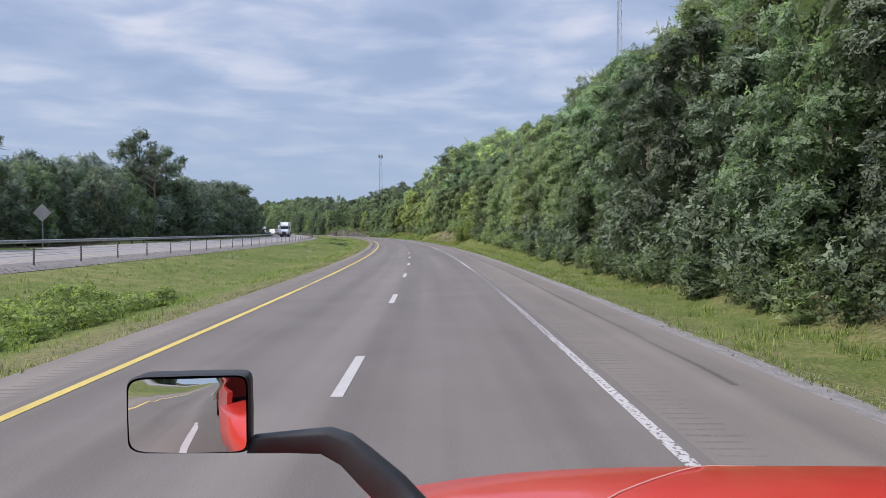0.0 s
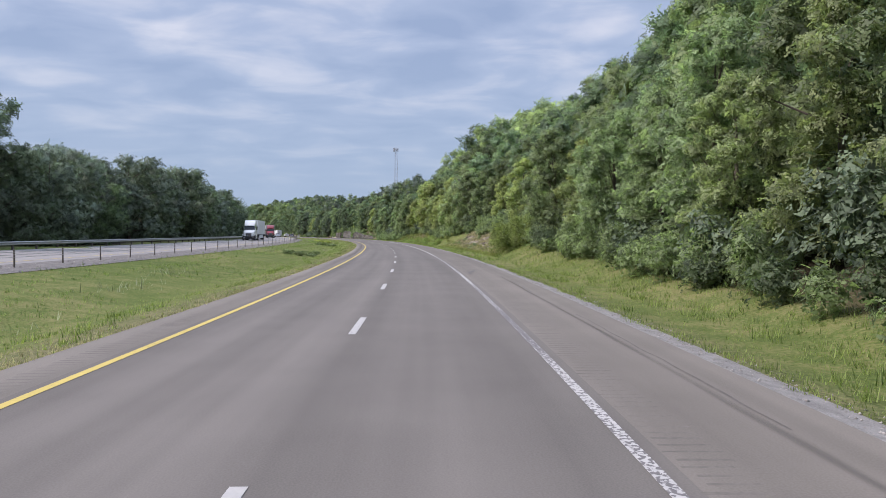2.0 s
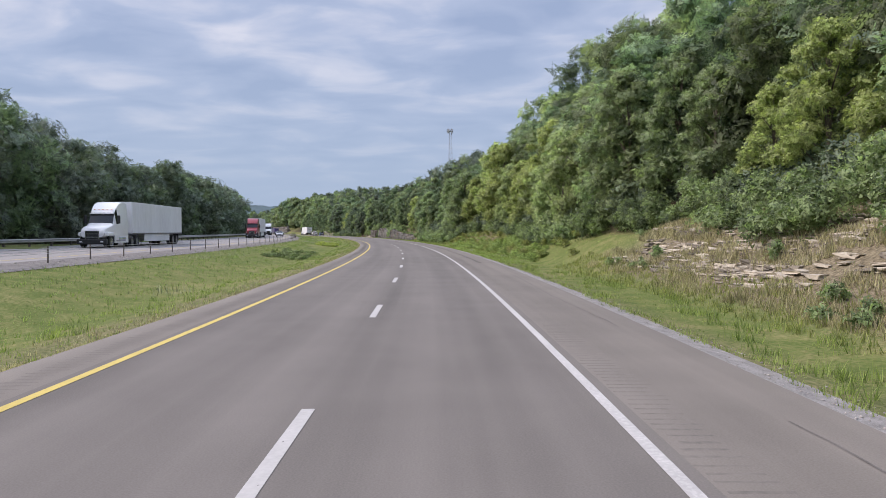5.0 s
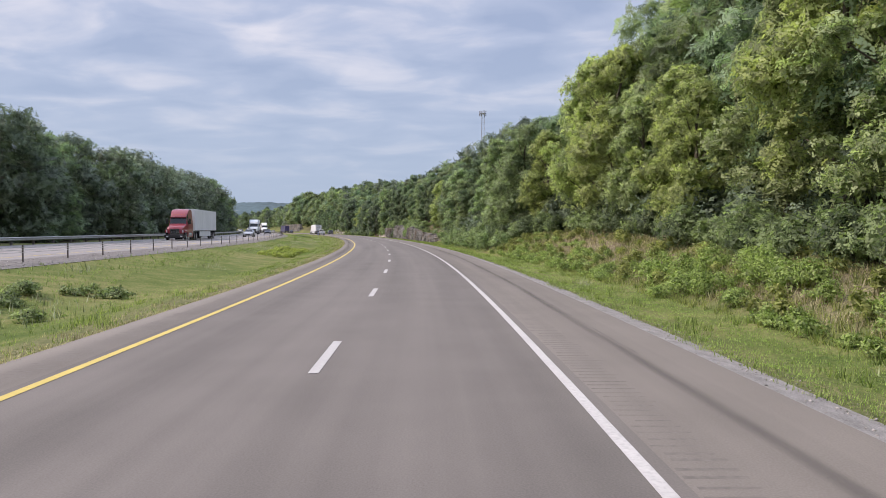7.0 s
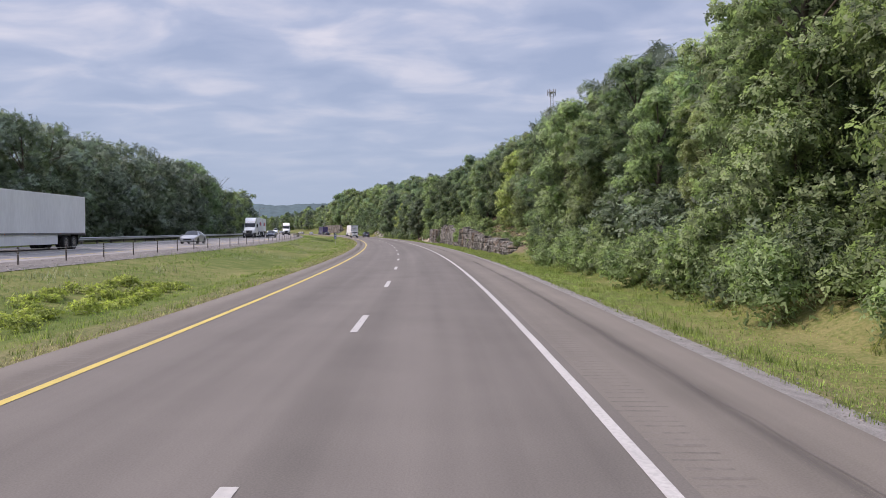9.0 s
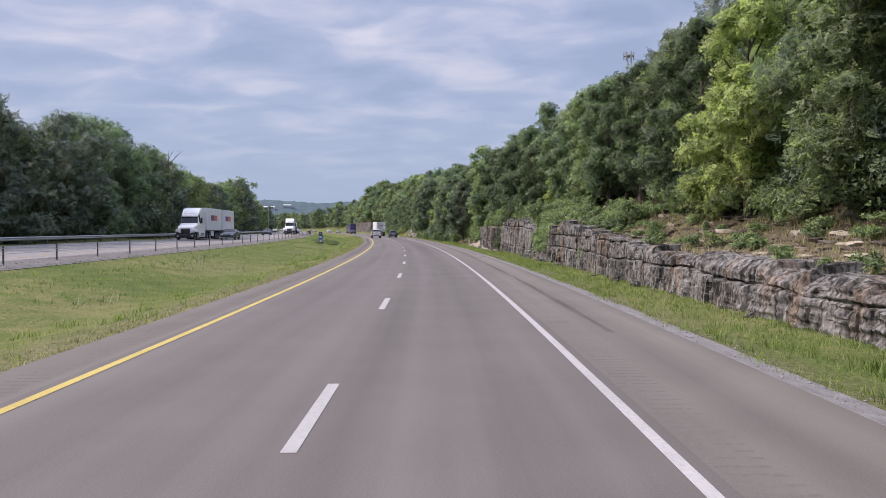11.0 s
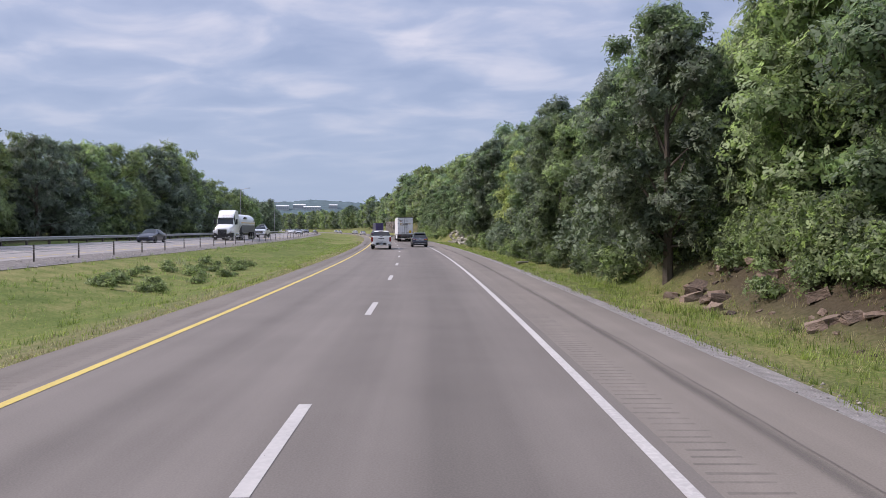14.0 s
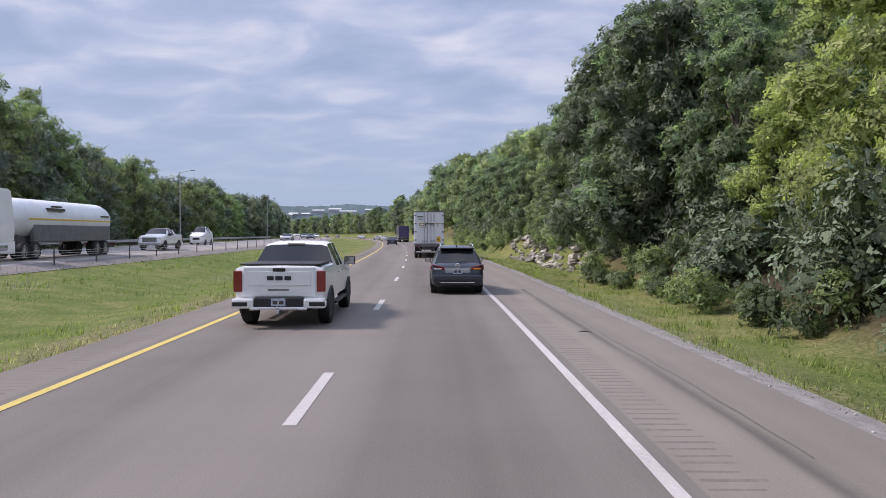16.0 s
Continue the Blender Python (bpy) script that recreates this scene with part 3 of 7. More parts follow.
EDGE_LABELS = ("mid-green broadleaf tree in full leaf at the forest edge", "yellow-green broadleaf tree in full leaf at the forest edge",
               "dark green dense broadleaf tree at the forest edge", "fresh green broadleaf tree on the roadside bank")
near_trees = [make_tree(11 + k, 14.0, 8.5, LEAF[k % 4], 7400, 0.45, (0.04, 0.13)[k // 4], EDGE_LABELS[k % 4], "trees beside the right shoulder") for k in range(8)]
near_trees += [make_tree(31 + k, 14.0, 8.5, LEAF[4], 7400, 0.45, 0.10, "deep green broadleaf tree at the forest edge, darkened for shade", "trees beside the right shoulder") for k in range(2)]
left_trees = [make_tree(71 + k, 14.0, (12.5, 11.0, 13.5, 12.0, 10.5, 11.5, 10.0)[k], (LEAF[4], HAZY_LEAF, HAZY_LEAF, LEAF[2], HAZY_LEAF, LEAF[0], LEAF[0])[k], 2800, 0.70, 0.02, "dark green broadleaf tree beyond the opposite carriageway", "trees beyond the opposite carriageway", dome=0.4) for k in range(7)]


def right_top(s):
    """How high the edge trees' tops stand above the road."""
    return float(np.interp(s, (-30, 30, 45, 60, 85, 110, 130, 155, 190, 235, 258, 268, 280, 300, 330, 372, 385, 402, 408, 416, 422, 432, 448, 454, 460, 470, 480, 490, 500, 508, 513, 520, 560, 620, 700),
                              (13, 12.5, 13.5, 11.5, 13, 12.5, 12, 14.0, 15.4, 17, 19.5, 16, 12.4, 12.8, 14.5, 14.6, 14, 15, 16, 16, 13.6, 13, 13.6, 14, 12.6, 12, 13.4, 16, 17, 16.5, 14.5, 13, 13, 15, 20)))


# which kinds stand where along the edge: 0 mid, 1 yellowish, 2 dark, 3 fresh, 4 darkened for shade
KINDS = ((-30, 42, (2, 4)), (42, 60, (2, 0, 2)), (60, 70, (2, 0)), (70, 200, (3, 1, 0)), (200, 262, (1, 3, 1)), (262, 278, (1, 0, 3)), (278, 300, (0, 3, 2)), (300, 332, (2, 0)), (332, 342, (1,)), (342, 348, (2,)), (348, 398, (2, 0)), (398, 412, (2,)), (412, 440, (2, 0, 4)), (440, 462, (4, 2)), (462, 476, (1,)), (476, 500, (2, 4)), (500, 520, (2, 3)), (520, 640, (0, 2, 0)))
rng = random.Random(5)
s = -90.0
while s < 600:
    edge = forest_edge(s)
    u = edge + rng.uniform(0.8, 2.8)
    base = height(s, u)
    kinds = next((k for a, b, k in KINDS if a <= s < b), (0, 1, 2, 3))
    pick = [t for i, t in enumerate(near_trees) if (i % 4 if i < 8 else 4) in kinds]
    put_tree(rng.choice(pick), s, u, (right_top(s) - base) * rng.choice((rng.uniform(0.76, 0.92), rng.uniform(0.9, 1.02), rng.uniform(0.98, 1.08))), rng.uniform(0, 360))
    s += rng.uniform(3.6, 6.4)
# single trees that stand out of the edge: along, across, how high their tops stand, kind
for s, u, top, kind, turn in ((246, 17.4, 18.0, 3, 10), (252, 17.0, 19.0, 1, 80), (268, 16.6, 16.4, 3, 200), (273.5, 17.2, 17.0, 2, 300), (337.5, 14.8, 13.8, 1, 50), (366, 13.8, 13.2, 2, 20), (371.5, 13.6, 8.2, 1, 40),
                             (381, 13.6, 12.6, 2, 120), (389.5, 12.8, 13.8, 2, 210), (409.5, 14.2, 16.4, 2, 25), (415.5, 13.2, 16.8, 0, 95), (420, 10.4, 13.4, 4, 10), (441, 10.8, 12.0, 2, 70), (485.5, 11.6, 14.6, 2, 160), (491, 12.0, 16.0, 4, 330)):
    put_tree(near_trees[kind + 4 if kind < 4 else 8], s, u, top - height(s, u), turn)
s = -130.0
while s < 640:
    top = float(np.interp(s, (-30, 40, 62, 76, 98, 112, 128, 144, 160, 188, 202, 220, 240, 252, 275, 300, 312, 326, 362, 390, 400, 410, 418, 436, 446, 466, 478, 496, 514, 524, 546, 556, 570, 640, 700),
                          (13, 12, 12, 9.8, 10.0, 10.0, 12.0, 12.4, 13.2, 15.2, 15.2, 14.4, 14.6, 13.2, 15.8, 15.2, 16.4, 15.0, 15.0, 15.4, 17.4, 17, 16.2, 15, 13, 11.8, 12.8, 14.0, 16, 15, 13.6, 12.4, 11.4, 9.8, 10)))
    put_tree(rng.choice(left_trees[:5] if s < 430 else left_trees[4:]), s, -38.8 + rng.uniform(-1.5, 1.5), top * rng.uniform(0.91, 1.06), rng.uniform(0, 360), 0.3)
    s += rng.uniform(4.2, 6.6)

airy = make_tree(91, 17.0, 8.5, LEAF[4], 1700, 0.62, 0.45, "tall open-crowned tree standing above the western wood", "trees beyond the opposite carriageway", n=16)
for s, tall, turn in ((113, 17.2, 20), (127.5, 16.0, 140)):
    put_tree(airy, s, -39.5, tall, turn, 0.3)


def wood(name, places, seeds, mat, count, size, label):
    """Trees too many to tell apart, joined: crowns and trunks at (s, u, tall)."""
    protos = []
    for k in seeds:
        g = np.random.default_rng(k)
        lobes = []
        for i in range(12):
            f = (i + 0.5) / 12
            sp = 4.6 * 0.72 * math.sin(math.pi * (0.16 + 0.78 * f)) ** 0.7 * (0.5 + 0.6 * g.random())
            a, rr = i * 2.4 + g.random(), 9.2 * (0.19 + 0.12 * g.random()) * (1.05 - 0.35 * f)
            lobes.append(((sp * math.cos(a), sp * math.sin(a), 14 * (0.1 + 0.83 * f)), (rr, rr, rr * 0.9)))
        protos.append(leaf_cloud(lobes, count, size, g, 0.16))
    g = np.random.default_rng(seeds[0])
    vs, fs, ns, shades, base = [], [], [], [], 0
    for s, u, tall in places:
        v, f, nn = protos[g.integers(len(protos))]
        a, k = g.random() * 6.283, tall / 14.0
        x, y, _ = on_road(s, u)
        w = np.stack([v[:, 0] * math.cos(a) - v[:, 1] * math.sin(a), v[:, 0] * math.sin(a) + v[:, 1] * math.cos(a), v[:, 2]], axis=1) * k
        ns.append(np.stack([nn[:, 0] * math.cos(a) - nn[:, 1] * math.sin(a), nn[:, 0] * math.sin(a) + nn[:, 1] * math.cos(a), nn[:, 2]], axis=1))
        shades.append(np.full(len(v), g.uniform(-0.30, 0.40)))
        vs.append(w + np.array([x, y, height(s, u) - 0.4])); fs.append(f + base); base += len(v)
    ob = foliage(name, np.concatenate(vs), np.concatenate(fs), np.concatenate(ns), mat)
    ob.data.attributes.new("tree_shade", "FLOAT", "POINT").data.foreach_set("value", np.concatenate(shades))
    return tagged(ob, label, "woods", kind="stuff")


def scatter(rows, s0, s1, tall, side):
    spots = []
    for off, gap in rows:
        s = s0 + rng.uniform(0, 5)
        while s < s1:
            u = (forest_edge(s) + off if side > 0 else -off) + rng.uniform(-0.25, 0.25) * gap
            spots.append((s, u, tall * rng.uniform(0.78, 1.15)))
            s += gap * rng.uniform(0.75, 1.25)
    return spots


def grown(spots, along, share):
    """The same trees, taller or lower by their place along the road."""
    return [(s, u, tall * float(np.interp(s, along, share))) for s, u, tall in spots]


spots = grown(scatter(((5.5, 5.5), (10.5, 6.5)), -60, 700, 14.0, 1),
              (-60, 50, 62, 90, 130, 180, 200, 240, 262, 272, 300, 330, 370, 400, 412, 422, 452, 470, 490, 508, 516, 545, 570, 620, 700),
              (0.85, 0.8, 0.72, 0.8, 0.8, 0.8, 0.95, 0.92, 0.8, 0.64, 0.62, 0.74, 0.76, 0.8, 0.9, 0.7, 0.74, 0.6, 0.85, 1.0, 0.8, 0.72, 0.8, 1.0, 1.35))
wood("roadside_wood", spots[::2], (101, 102, 103), LEAF[0], 1350, 0.95, "dense mid-green wood behind the forest edge")
wood("roadside_wood", spots[1::2], (104, 105, 106), LEAF[2], 1350, 0.95, "dense dark green wood behind the forest edge")
spots = scatter(((17, 7.5), (25, 8.5), (34, 9.5), (45, 11), (60, 13)), -60, 760, 13.5, 1)
spots += scatter(((5, 9), (14, 9), (26, 12), (40, 14), (58, 15)), 700, 1250, 15.0, 1)
spots = grown(spots, (205, 228, 250, 285, 312, 540, 620, 720, 820), (1.0, 1.2, 1.35, 1.2, 1.0, 1.0, 1.05, 1.05, 0.85))
wood("hillside_wood", [q for q in spots[::3] if q[0] < 330], (111, 112, 113), LEAF[3], 520, 1.3, "fresh green trees covering the hillside")
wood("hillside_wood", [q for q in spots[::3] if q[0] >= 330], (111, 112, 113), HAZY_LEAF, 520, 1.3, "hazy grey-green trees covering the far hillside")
wood("hillside_wood", spots[1::3], (114, 115, 116), LEAF[0], 520, 1.3, "mid-green trees covering the hillside")
wood("hillside_wood", spots[2::3], (117, 118), LEAF[2], 520, 1.3, "dark green trees covering the hillside")
spots = scatter(((41, 6.5), (48, 8), (57, 10), (69, 12)), -60, 700, 11.5, -1) + scatter(((36, 9), (45, 10), (60, 13)), 640, 745, 11.5, -1)
wood("western_wood", spots[::2], (121, 122, 123), LEAF[4], 400, 1.35, "dark green wood beyond the opposite carriageway")
wood("western_wood", spots[1::2], (124, 125, 126), HAZY_LEAF, 400, 1.35, "haze-tinted green wood beyond the opposite carriageway")


# ---- undergrowth, weeds and grass ----
def stuff_mesh(name, vs, fs, mat, label, category):
    me = bpy.data.meshes.new(name)
    n = fs.shape[1]
    me.vertices.add(len(vs)); me.vertices.foreach_set("co", vs.ravel())
    me.loops.add(len(fs) * n); me.loops.foreach_set("vertex_index", fs.ravel())
    me.polygons.add(len(fs)); me.polygons.foreach_set("loop_start", np.arange(len(fs)) * n)
    me.update(calc_edges=True)
    me.materials.append(mat)
    return tagged(new(name, me), label, category, kind="stuff")


def thicket(name, spots, leaves, size, mat, label, seed):
    """Low bushes at (s, u, radius, tall), each a lobe or two of leaves."""
    g = np.random.default_rng(seed)
    lobes = []
    for s, u, r, tall in spots:
        x, y, _ = on_road(s, u)
        z = height(s, u)
        lobes.append(((x, y, z + tall * 0.35), (r, r, tall * 0.6)))
        lobes.append(((x + g.uniform(-r, r) * 0.6, y + g.uniform(-r, r) * 0.6, z + tall * 0.7), (r * 0.6, r * 0.6, tall * 0.4)))
    ob = foliage(name, *leaf_cloud(lobes, leaves * len(spots), size, g, 0.08), mat)
    tagged(ob, label, "bushes", kind="stuff")


OLIVE_WEED = leaf_material("olive_weed", (0.20, 0.235, 0.075), (0.31, 0.33, 0.12), cut=0)
BANK_WEED = leaf_material("bank_weed", (0.165, 0.215, 0.070), (0.25, 0.30, 0.105), cut=13)
YELLOW_WEED = leaf_material("yellow_weed", (0.18, 0.205, 0.055), (0.27, 0.285, 0.075), cut=15)
rng = random.Random(9)
# the third bush colour is darkened for the shade under the trees
BUSH = [leaf_material("bush_leaf_green", (0.125, 0.160, 0.082), (0.190, 0.230, 0.115), cut=13), leaf_material("bush_leaf_fresh", (0.135, 0.170, 0.085), (0.200, 0.240, 0.118), cut=13), leaf_material("bush_leaf_shade", (0.080, 0.108, 0.062), (0.125, 0.158, 0.088), cut=13)]
for k, (mat, label) in enumerate(((BUSH[0], "mid-green bushes along the forest edge"), (BUSH[1], "fresh green saplings and weeds along the forest edge"), (BUSH[2], "brambles under the edge trees, coloured dark for shade"))):
    spots = []
    s = -15.0 + k
    while s < 590:
        if not (ROCK_S0 - 2 < s < ROCK_S1) and not (137 < s < 176 and rng.random() < 0.35):
            r = rng.uniform(0.5, 0.85) if (s < 75 or 425 < s < 500) else rng.uniform(0.6, 1.25)
            if k < 2 and (s < 75 or 425 < s < 500) and rng.random() < 0.6:
                s += 2.0
                continue
            spots.append((s, forest_edge(s) - rng.uniform(-1.2, 0.9), r, r * rng.uniform(1.1, 2.2)))
        elif s < 347:
            r = rng.uniform(0.7, 1.2)
            spots.append((s, rng.uniform(14.2, 16.0), r, r * rng.uniform(1.1, 2.0)))
        else:
            r = rng.uniform(0.5, 1.0)
            spots.append((s, rng.uniform(11.8, 13.3), r, r * rng.uniform(1.0, 1.8)))
            spots.append((s + 0.8, rng.uniform(11.6, 12.3), r * 0.6, r * rng.uniform(0.7, 1.2)))
        s += rng.uniform(1.4, 3.4)
    if k == 2:
        spots += [(a + rng.uniform(-2, 2), rng.uniform(9.4, 10.2), rng.uniform(0.5, 0.8), rng.uniform(0.6, 1.2)) for a in range(426, 490, 5)]
        spots += [(s, forest_edge(s) + rng.uniform(-0.7, 0.9), rng.uniform(0.4, 0.8), rng.uniform(0.5, 1.3)) for s in np.linspace(14, 62, 44)]
    thicket("undergrowth", spots, 400, 0.235, mat, label, 300 + k)

# dark-coloured bushes fill the hollows with painted shade
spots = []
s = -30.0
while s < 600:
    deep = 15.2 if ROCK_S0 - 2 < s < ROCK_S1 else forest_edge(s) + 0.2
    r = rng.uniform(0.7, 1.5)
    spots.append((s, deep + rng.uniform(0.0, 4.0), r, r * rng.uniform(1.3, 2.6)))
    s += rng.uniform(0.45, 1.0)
thicket("understory", spots, 230, 0.36, LEAF[4], "understory inside the wood's edge, coloured dark for shade", 330)


spots = [(a + rng.uniform(-0.8, 0.8), rng.uniform(10.7, 11.3), rng.uniform(0.3, 0.55), rng.uniform(0.9, 2.2)) for a in (349, 374, 374.5, 386, 388, 394, 396) for _ in range(3)]
spots += [(rng.uniform(359.5, 366.5), rng.uniform(10.4, 12.8), rng.uniform(0.3, 0.6), rng.uniform(0.4, 1.0)) for _ in range(26)]
spots += [(rng.uniform(132, 180), rng.choice((rng.uniform(10.6, 12.4), rng.uniform(12, 16.8))), rng.uniform(0.2, 0.45), rng.uniform(0.25, 0.7)) for _ in range(26)]
thicket("median_shrubs", [(rng.uniform(12, 27), rng.uniform(-11.5, -8.2), rng.uniform(0.4, 0.8), rng.uniform(0.4, 0.8)) for _ in range(70)], 240, 0.13, BANK_WEED, "dense leafy light green weeds growing in the median", 316)
thicket("median_shrubs", [(rng.uniform(a, b), rng.uniform(-13.5, -9.5), rng.uniform(0.3, 0.6), rng.uniform(0.25, 0.5)) for a, b, n in ((138, 152, 24), (206, 224, 40), (424, 446, 34)) for _ in range(n)], 200, 0.15, BUSH[1], "low leafy green weeds growing in the median", 317)
thicket("median_shrubs", [(rng.uniform(262, 284), rng.uniform(-12.5, -9.0), rng.uniform(0.35, 0.7), rng.uniform(0.25, 0.5)) for _ in range(60)], 220, 0.13, YELLOW_WEED, "yellow-green flowering weeds growing in the median", 318)
thicket("saplings", [(rng.uniform(186, 262), 10.4 + 5.0 * rng.random() ** 1.2, rng.uniform(0.2, 0.5), rng.uniform(0.25, 0.8)) for _ in range(130)], 240, 0.085, OLIVE_WEED, "yellowish green saplings and weeds on the bank", 319)
thicket("saplings", [(rng.uniform(192, 262), 9.8 + 3.6 * rng.random() ** 1.4, rng.uniform(0.2, 0.5), rng.uniform(0.2, 0.6)) for _ in range(240)] + [(rng.uniform(212, 223), rng.uniform(10.2, 12.6), rng.uniform(0.4, 0.7), rng.uniform(0.6, 1.2)) for _ in range(18)], 260, 0.10, BANK_WEED, "fresh green leafy weeds on the bank", 322)
thicket("saplings", [(rng.uniform(260, 302), rng.uniform(9.5, 11.2), rng.uniform(0.5, 1.0), rng.uniform(0.9, 2.1)) for _ in range(46)], 420, 0.19, BUSH[0], "mid-green saplings leaning out over the verge", 320)
thicket("saplings", [(rng.uniform(123, 134.5), rng.uniform(10.4, 13.6), rng.uniform(0.5, 1.0), rng.uniform(1.3, 3.2)) for _ in range(46)], 420, 0.17, BANK_WEED, "fresh green saplings crowding down to the verge", 323)
thicket("brambles", [(rng.uniform(384, 389), rng.uniform(10.9, 12.6), rng.uniform(0.5, 0.9), rng.uniform(1.2, 2.6)) for _ in range(16)], 420, 0.2, BUSH[2], "dark green brambles filling the gap in the rock cut", 321)
spots += [(rng.uniform(388, 404), rng.uniform(11.5, 14.2), rng.uniform(0.4, 0.8), rng.uniform(0.8, 1.8)) for _ in range(50)]
spots += [(rng.uniform(360, 367), rng.uniform(11.0, 14.0), rng.uniform(0.5, 0.9), rng.uniform(0.8, 1.6)) for _ in range(26)]
spots += [(rng.uniform(366, 384), rng.uniform(11.3, 13.5), rng.uniform(0.3, 0.7), rng.uniform(0.4, 1.1)) for _ in range(26)]
spots += [(rng.uniform(403, 420), rng.uniform(11.4, 13.4), rng.uniform(0.4, 0.9), rng.uniform(0.8, 1.9)) for _ in range(34)]
spots += [(rng.uniform(402, 420), rng.uniform(10.6, 13.2), rng.uniform(0.3, 0.6), rng.uniform(0.4, 1.0)) for _ in range(36)]
spots += [(rng.uniform(318, 353), rng.uniform(11.0, 14.6), rng.uniform(0.2, 0.5), rng.uniform(0.2, 0.6)) for _ in range(80)]
for a, b, top in ((366.5, 383, 2.5), (390, 402, 2.0), (346, 359, 1.7)):
    spots += [(rng.uniform(a, b), rng.uniform(10.95, 11.5), rng.uniform(0.25, 0.45), top * rng.uniform(0.9, 1.15)) for _ in range(14)]
thicket("creeper", spots, 320, 0.16, BUSH[0], "dark green creepers and low shrubs on the rocky banks", 311)


def tufts(name, spots, mat, label, seed, blades=5, category="grass"):
    """Grass: blades fanned from each (s, u, tall)."""
    g = np.random.default_rng(seed)
    a = np.array(spots)
    x, y, _ = on_road(a[:, 0], a[:, 1])
    z = np.array([height(s, u) for s, u, _ in spots]) - 0.02
    n = len(a)
    root = np.repeat(np.stack([x, y, z], axis=1), blades, axis=0) + np.concatenate([g.normal(0, 0.06, (n * blades, 2)), np.zeros((n * blades, 1))], axis=1)
    tall = np.repeat(a[:, 2], blades) * g.uniform(0.6, 1.2, n * blades)
    ang = g.uniform(0, math.tau, n * blades)
    d = np.stack([np.cos(ang), np.sin(ang), np.zeros_like(ang)], axis=1)
    side = np.stack([-d[:, 1], d[:, 0], d[:, 2]], axis=1) * (0.006 + 0.030 * tall)[:, None]
    tip = root + d * (tall * g.uniform(0.2, 0.8, n * blades))[:, None] + np.array([0, 0, 1.0]) * tall[:, None]
    vs = np.stack([root - side, root + side, tip], axis=1).reshape(-1, 3)
    stuff_mesh(name, vs, np.arange(len(vs)).reshape(-1, 3), mat, label, category)


GRASS = leaf_material("grass_blades", (0.13, 0.17, 0.048), (0.21, 0.235, 0.078), cut=0)
FRESH_GRASS = leaf_material("fresh_grass_blades", (0.17, 0.23, 0.060), (0.26, 0.31, 0.095), cut=0)
DRY_GRASS = leaf_material("dry_grass_blades", (0.28, 0.24, 0.155), (0.40, 0.35, 0.235), cut=0)
WEED = leaf_material("weed_leaves", (0.115, 0.150, 0.045), (0.175, 0.210, 0.070), cut=0)
BLOOM = material("pale_weed_flowers", (0.32, 0.35, 0.20), 0.9, spread=0.2, per="Island")
G = np.random.default_rng(77)
spots = []
for _ in range(17000):
    s = G.uniform(2, 520)
    spots.append((s, G.uniform(6.95, forest_edge(s)), G.uniform(0.04, 0.13)))
for _ in range(14000):
    spots.append((G.uniform(2, 520), -5.2 - 5.0 * G.random() ** 1.5, G.uniform(0.05, 0.13)))
for _ in range(3000):
    s = G.uniform(55, 130)
    spots.append((s, G.uniform(9.0, forest_edge(s) + 0.5), G.uniform(0.07, 0.22)))
for _ in range(9000):
    spots.append((G.uniform(290, 430), 8.0 + 2.4 * G.random() ** 0.8, G.uniform(0.05, 0.17)))
for _ in range(9000):
    s = G.uniform(2, 520)
    reach = 7.05 - 0.42 * smooth01(0.5 + 1.7 * noise.noise((s * 0.35, 4.0, 0.0))) - 0.2 * smooth01(noise.noise((s * 1.7, 9.0, 0.0)))
    spots.append((s, reach + 0.5 * G.random() ** 1.5, G.uniform(0.05, 0.16)))
for _ in range(420):
    s0, u0 = G.uniform(2, 520), G.uniform(7.3, 10.4)
    for _ in range(16):
        spots.append((s0 + G.normal(0, 0.35), u0 + G.normal(0, 0.16), G.uniform(0.12, 0.30)))
for _ in range(320):
    s0, u0 = G.uniform(2, 520), -5.4 - 3.5 * G.random()
    for _ in range(14):
        spots.append((s0 + G.normal(0, 0.4), u0 + G.normal(0, 0.18), G.uniform(0.10, 0.26)))
spots = [q for q in spots if not (383 < q[0] < 405 and q[1] > 9.3 + 0.35 * noise.noise((q[0] * 0.5, 2.0, 0.0)))]
tufts("verge_grass", spots, GRASS, "short green roadside grass on the verges", 1, 5)
spots = []
for _ in range(26000):
    s = G.uniform(186, 312)
    if G.random() < smooth01((s - 186) / 14) * smooth01((312 - s) / 14):
        spots.append((s, G.uniform(7.0, 10.2), G.uniform(0.03, 0.08)))
tufts("verge_grass", spots, FRESH_GRASS, "fresh bright green grass on the verge", 6, 6)
spots = []
for _ in range(15000):
    s, u = G.uniform(2, 560), G.uniform(-15.2, -8.0)
    if noise.noise((s * 0.06, u * 0.15, 1.0)) > -0.12:
        spots.append((s, u, G.uniform(0.07, 0.22)))
for _ in range(3500):
    spots.append((G.uniform(2, 560), -14.3 - 3.0 * G.random(), G.uniform(0.08, 0.26)))
tufts("median_weeds", spots, WEED, "taller green weeds in the median's hollow", 2, 6, "weeds")
spots = []
for _ in range(11000):
    s, u = G.uniform(129, 181), G.uniform(10.6, 17.2)
    if noise.noise((s * 0.25, u * 0.7, 6.0)) > -0.05:
        spots.append((s, u, G.uniform(0.12, 0.42)))
for _ in range(2600):
    spots.append((G.uniform(204, 260), G.uniform(10.6, 15.8), G.uniform(0.12, 0.42)))
for _ in range(2400):
    spots.append((G.uniform(319, 352), G.uniform(11.0, 14.4), G.uniform(0.08, 0.28)))
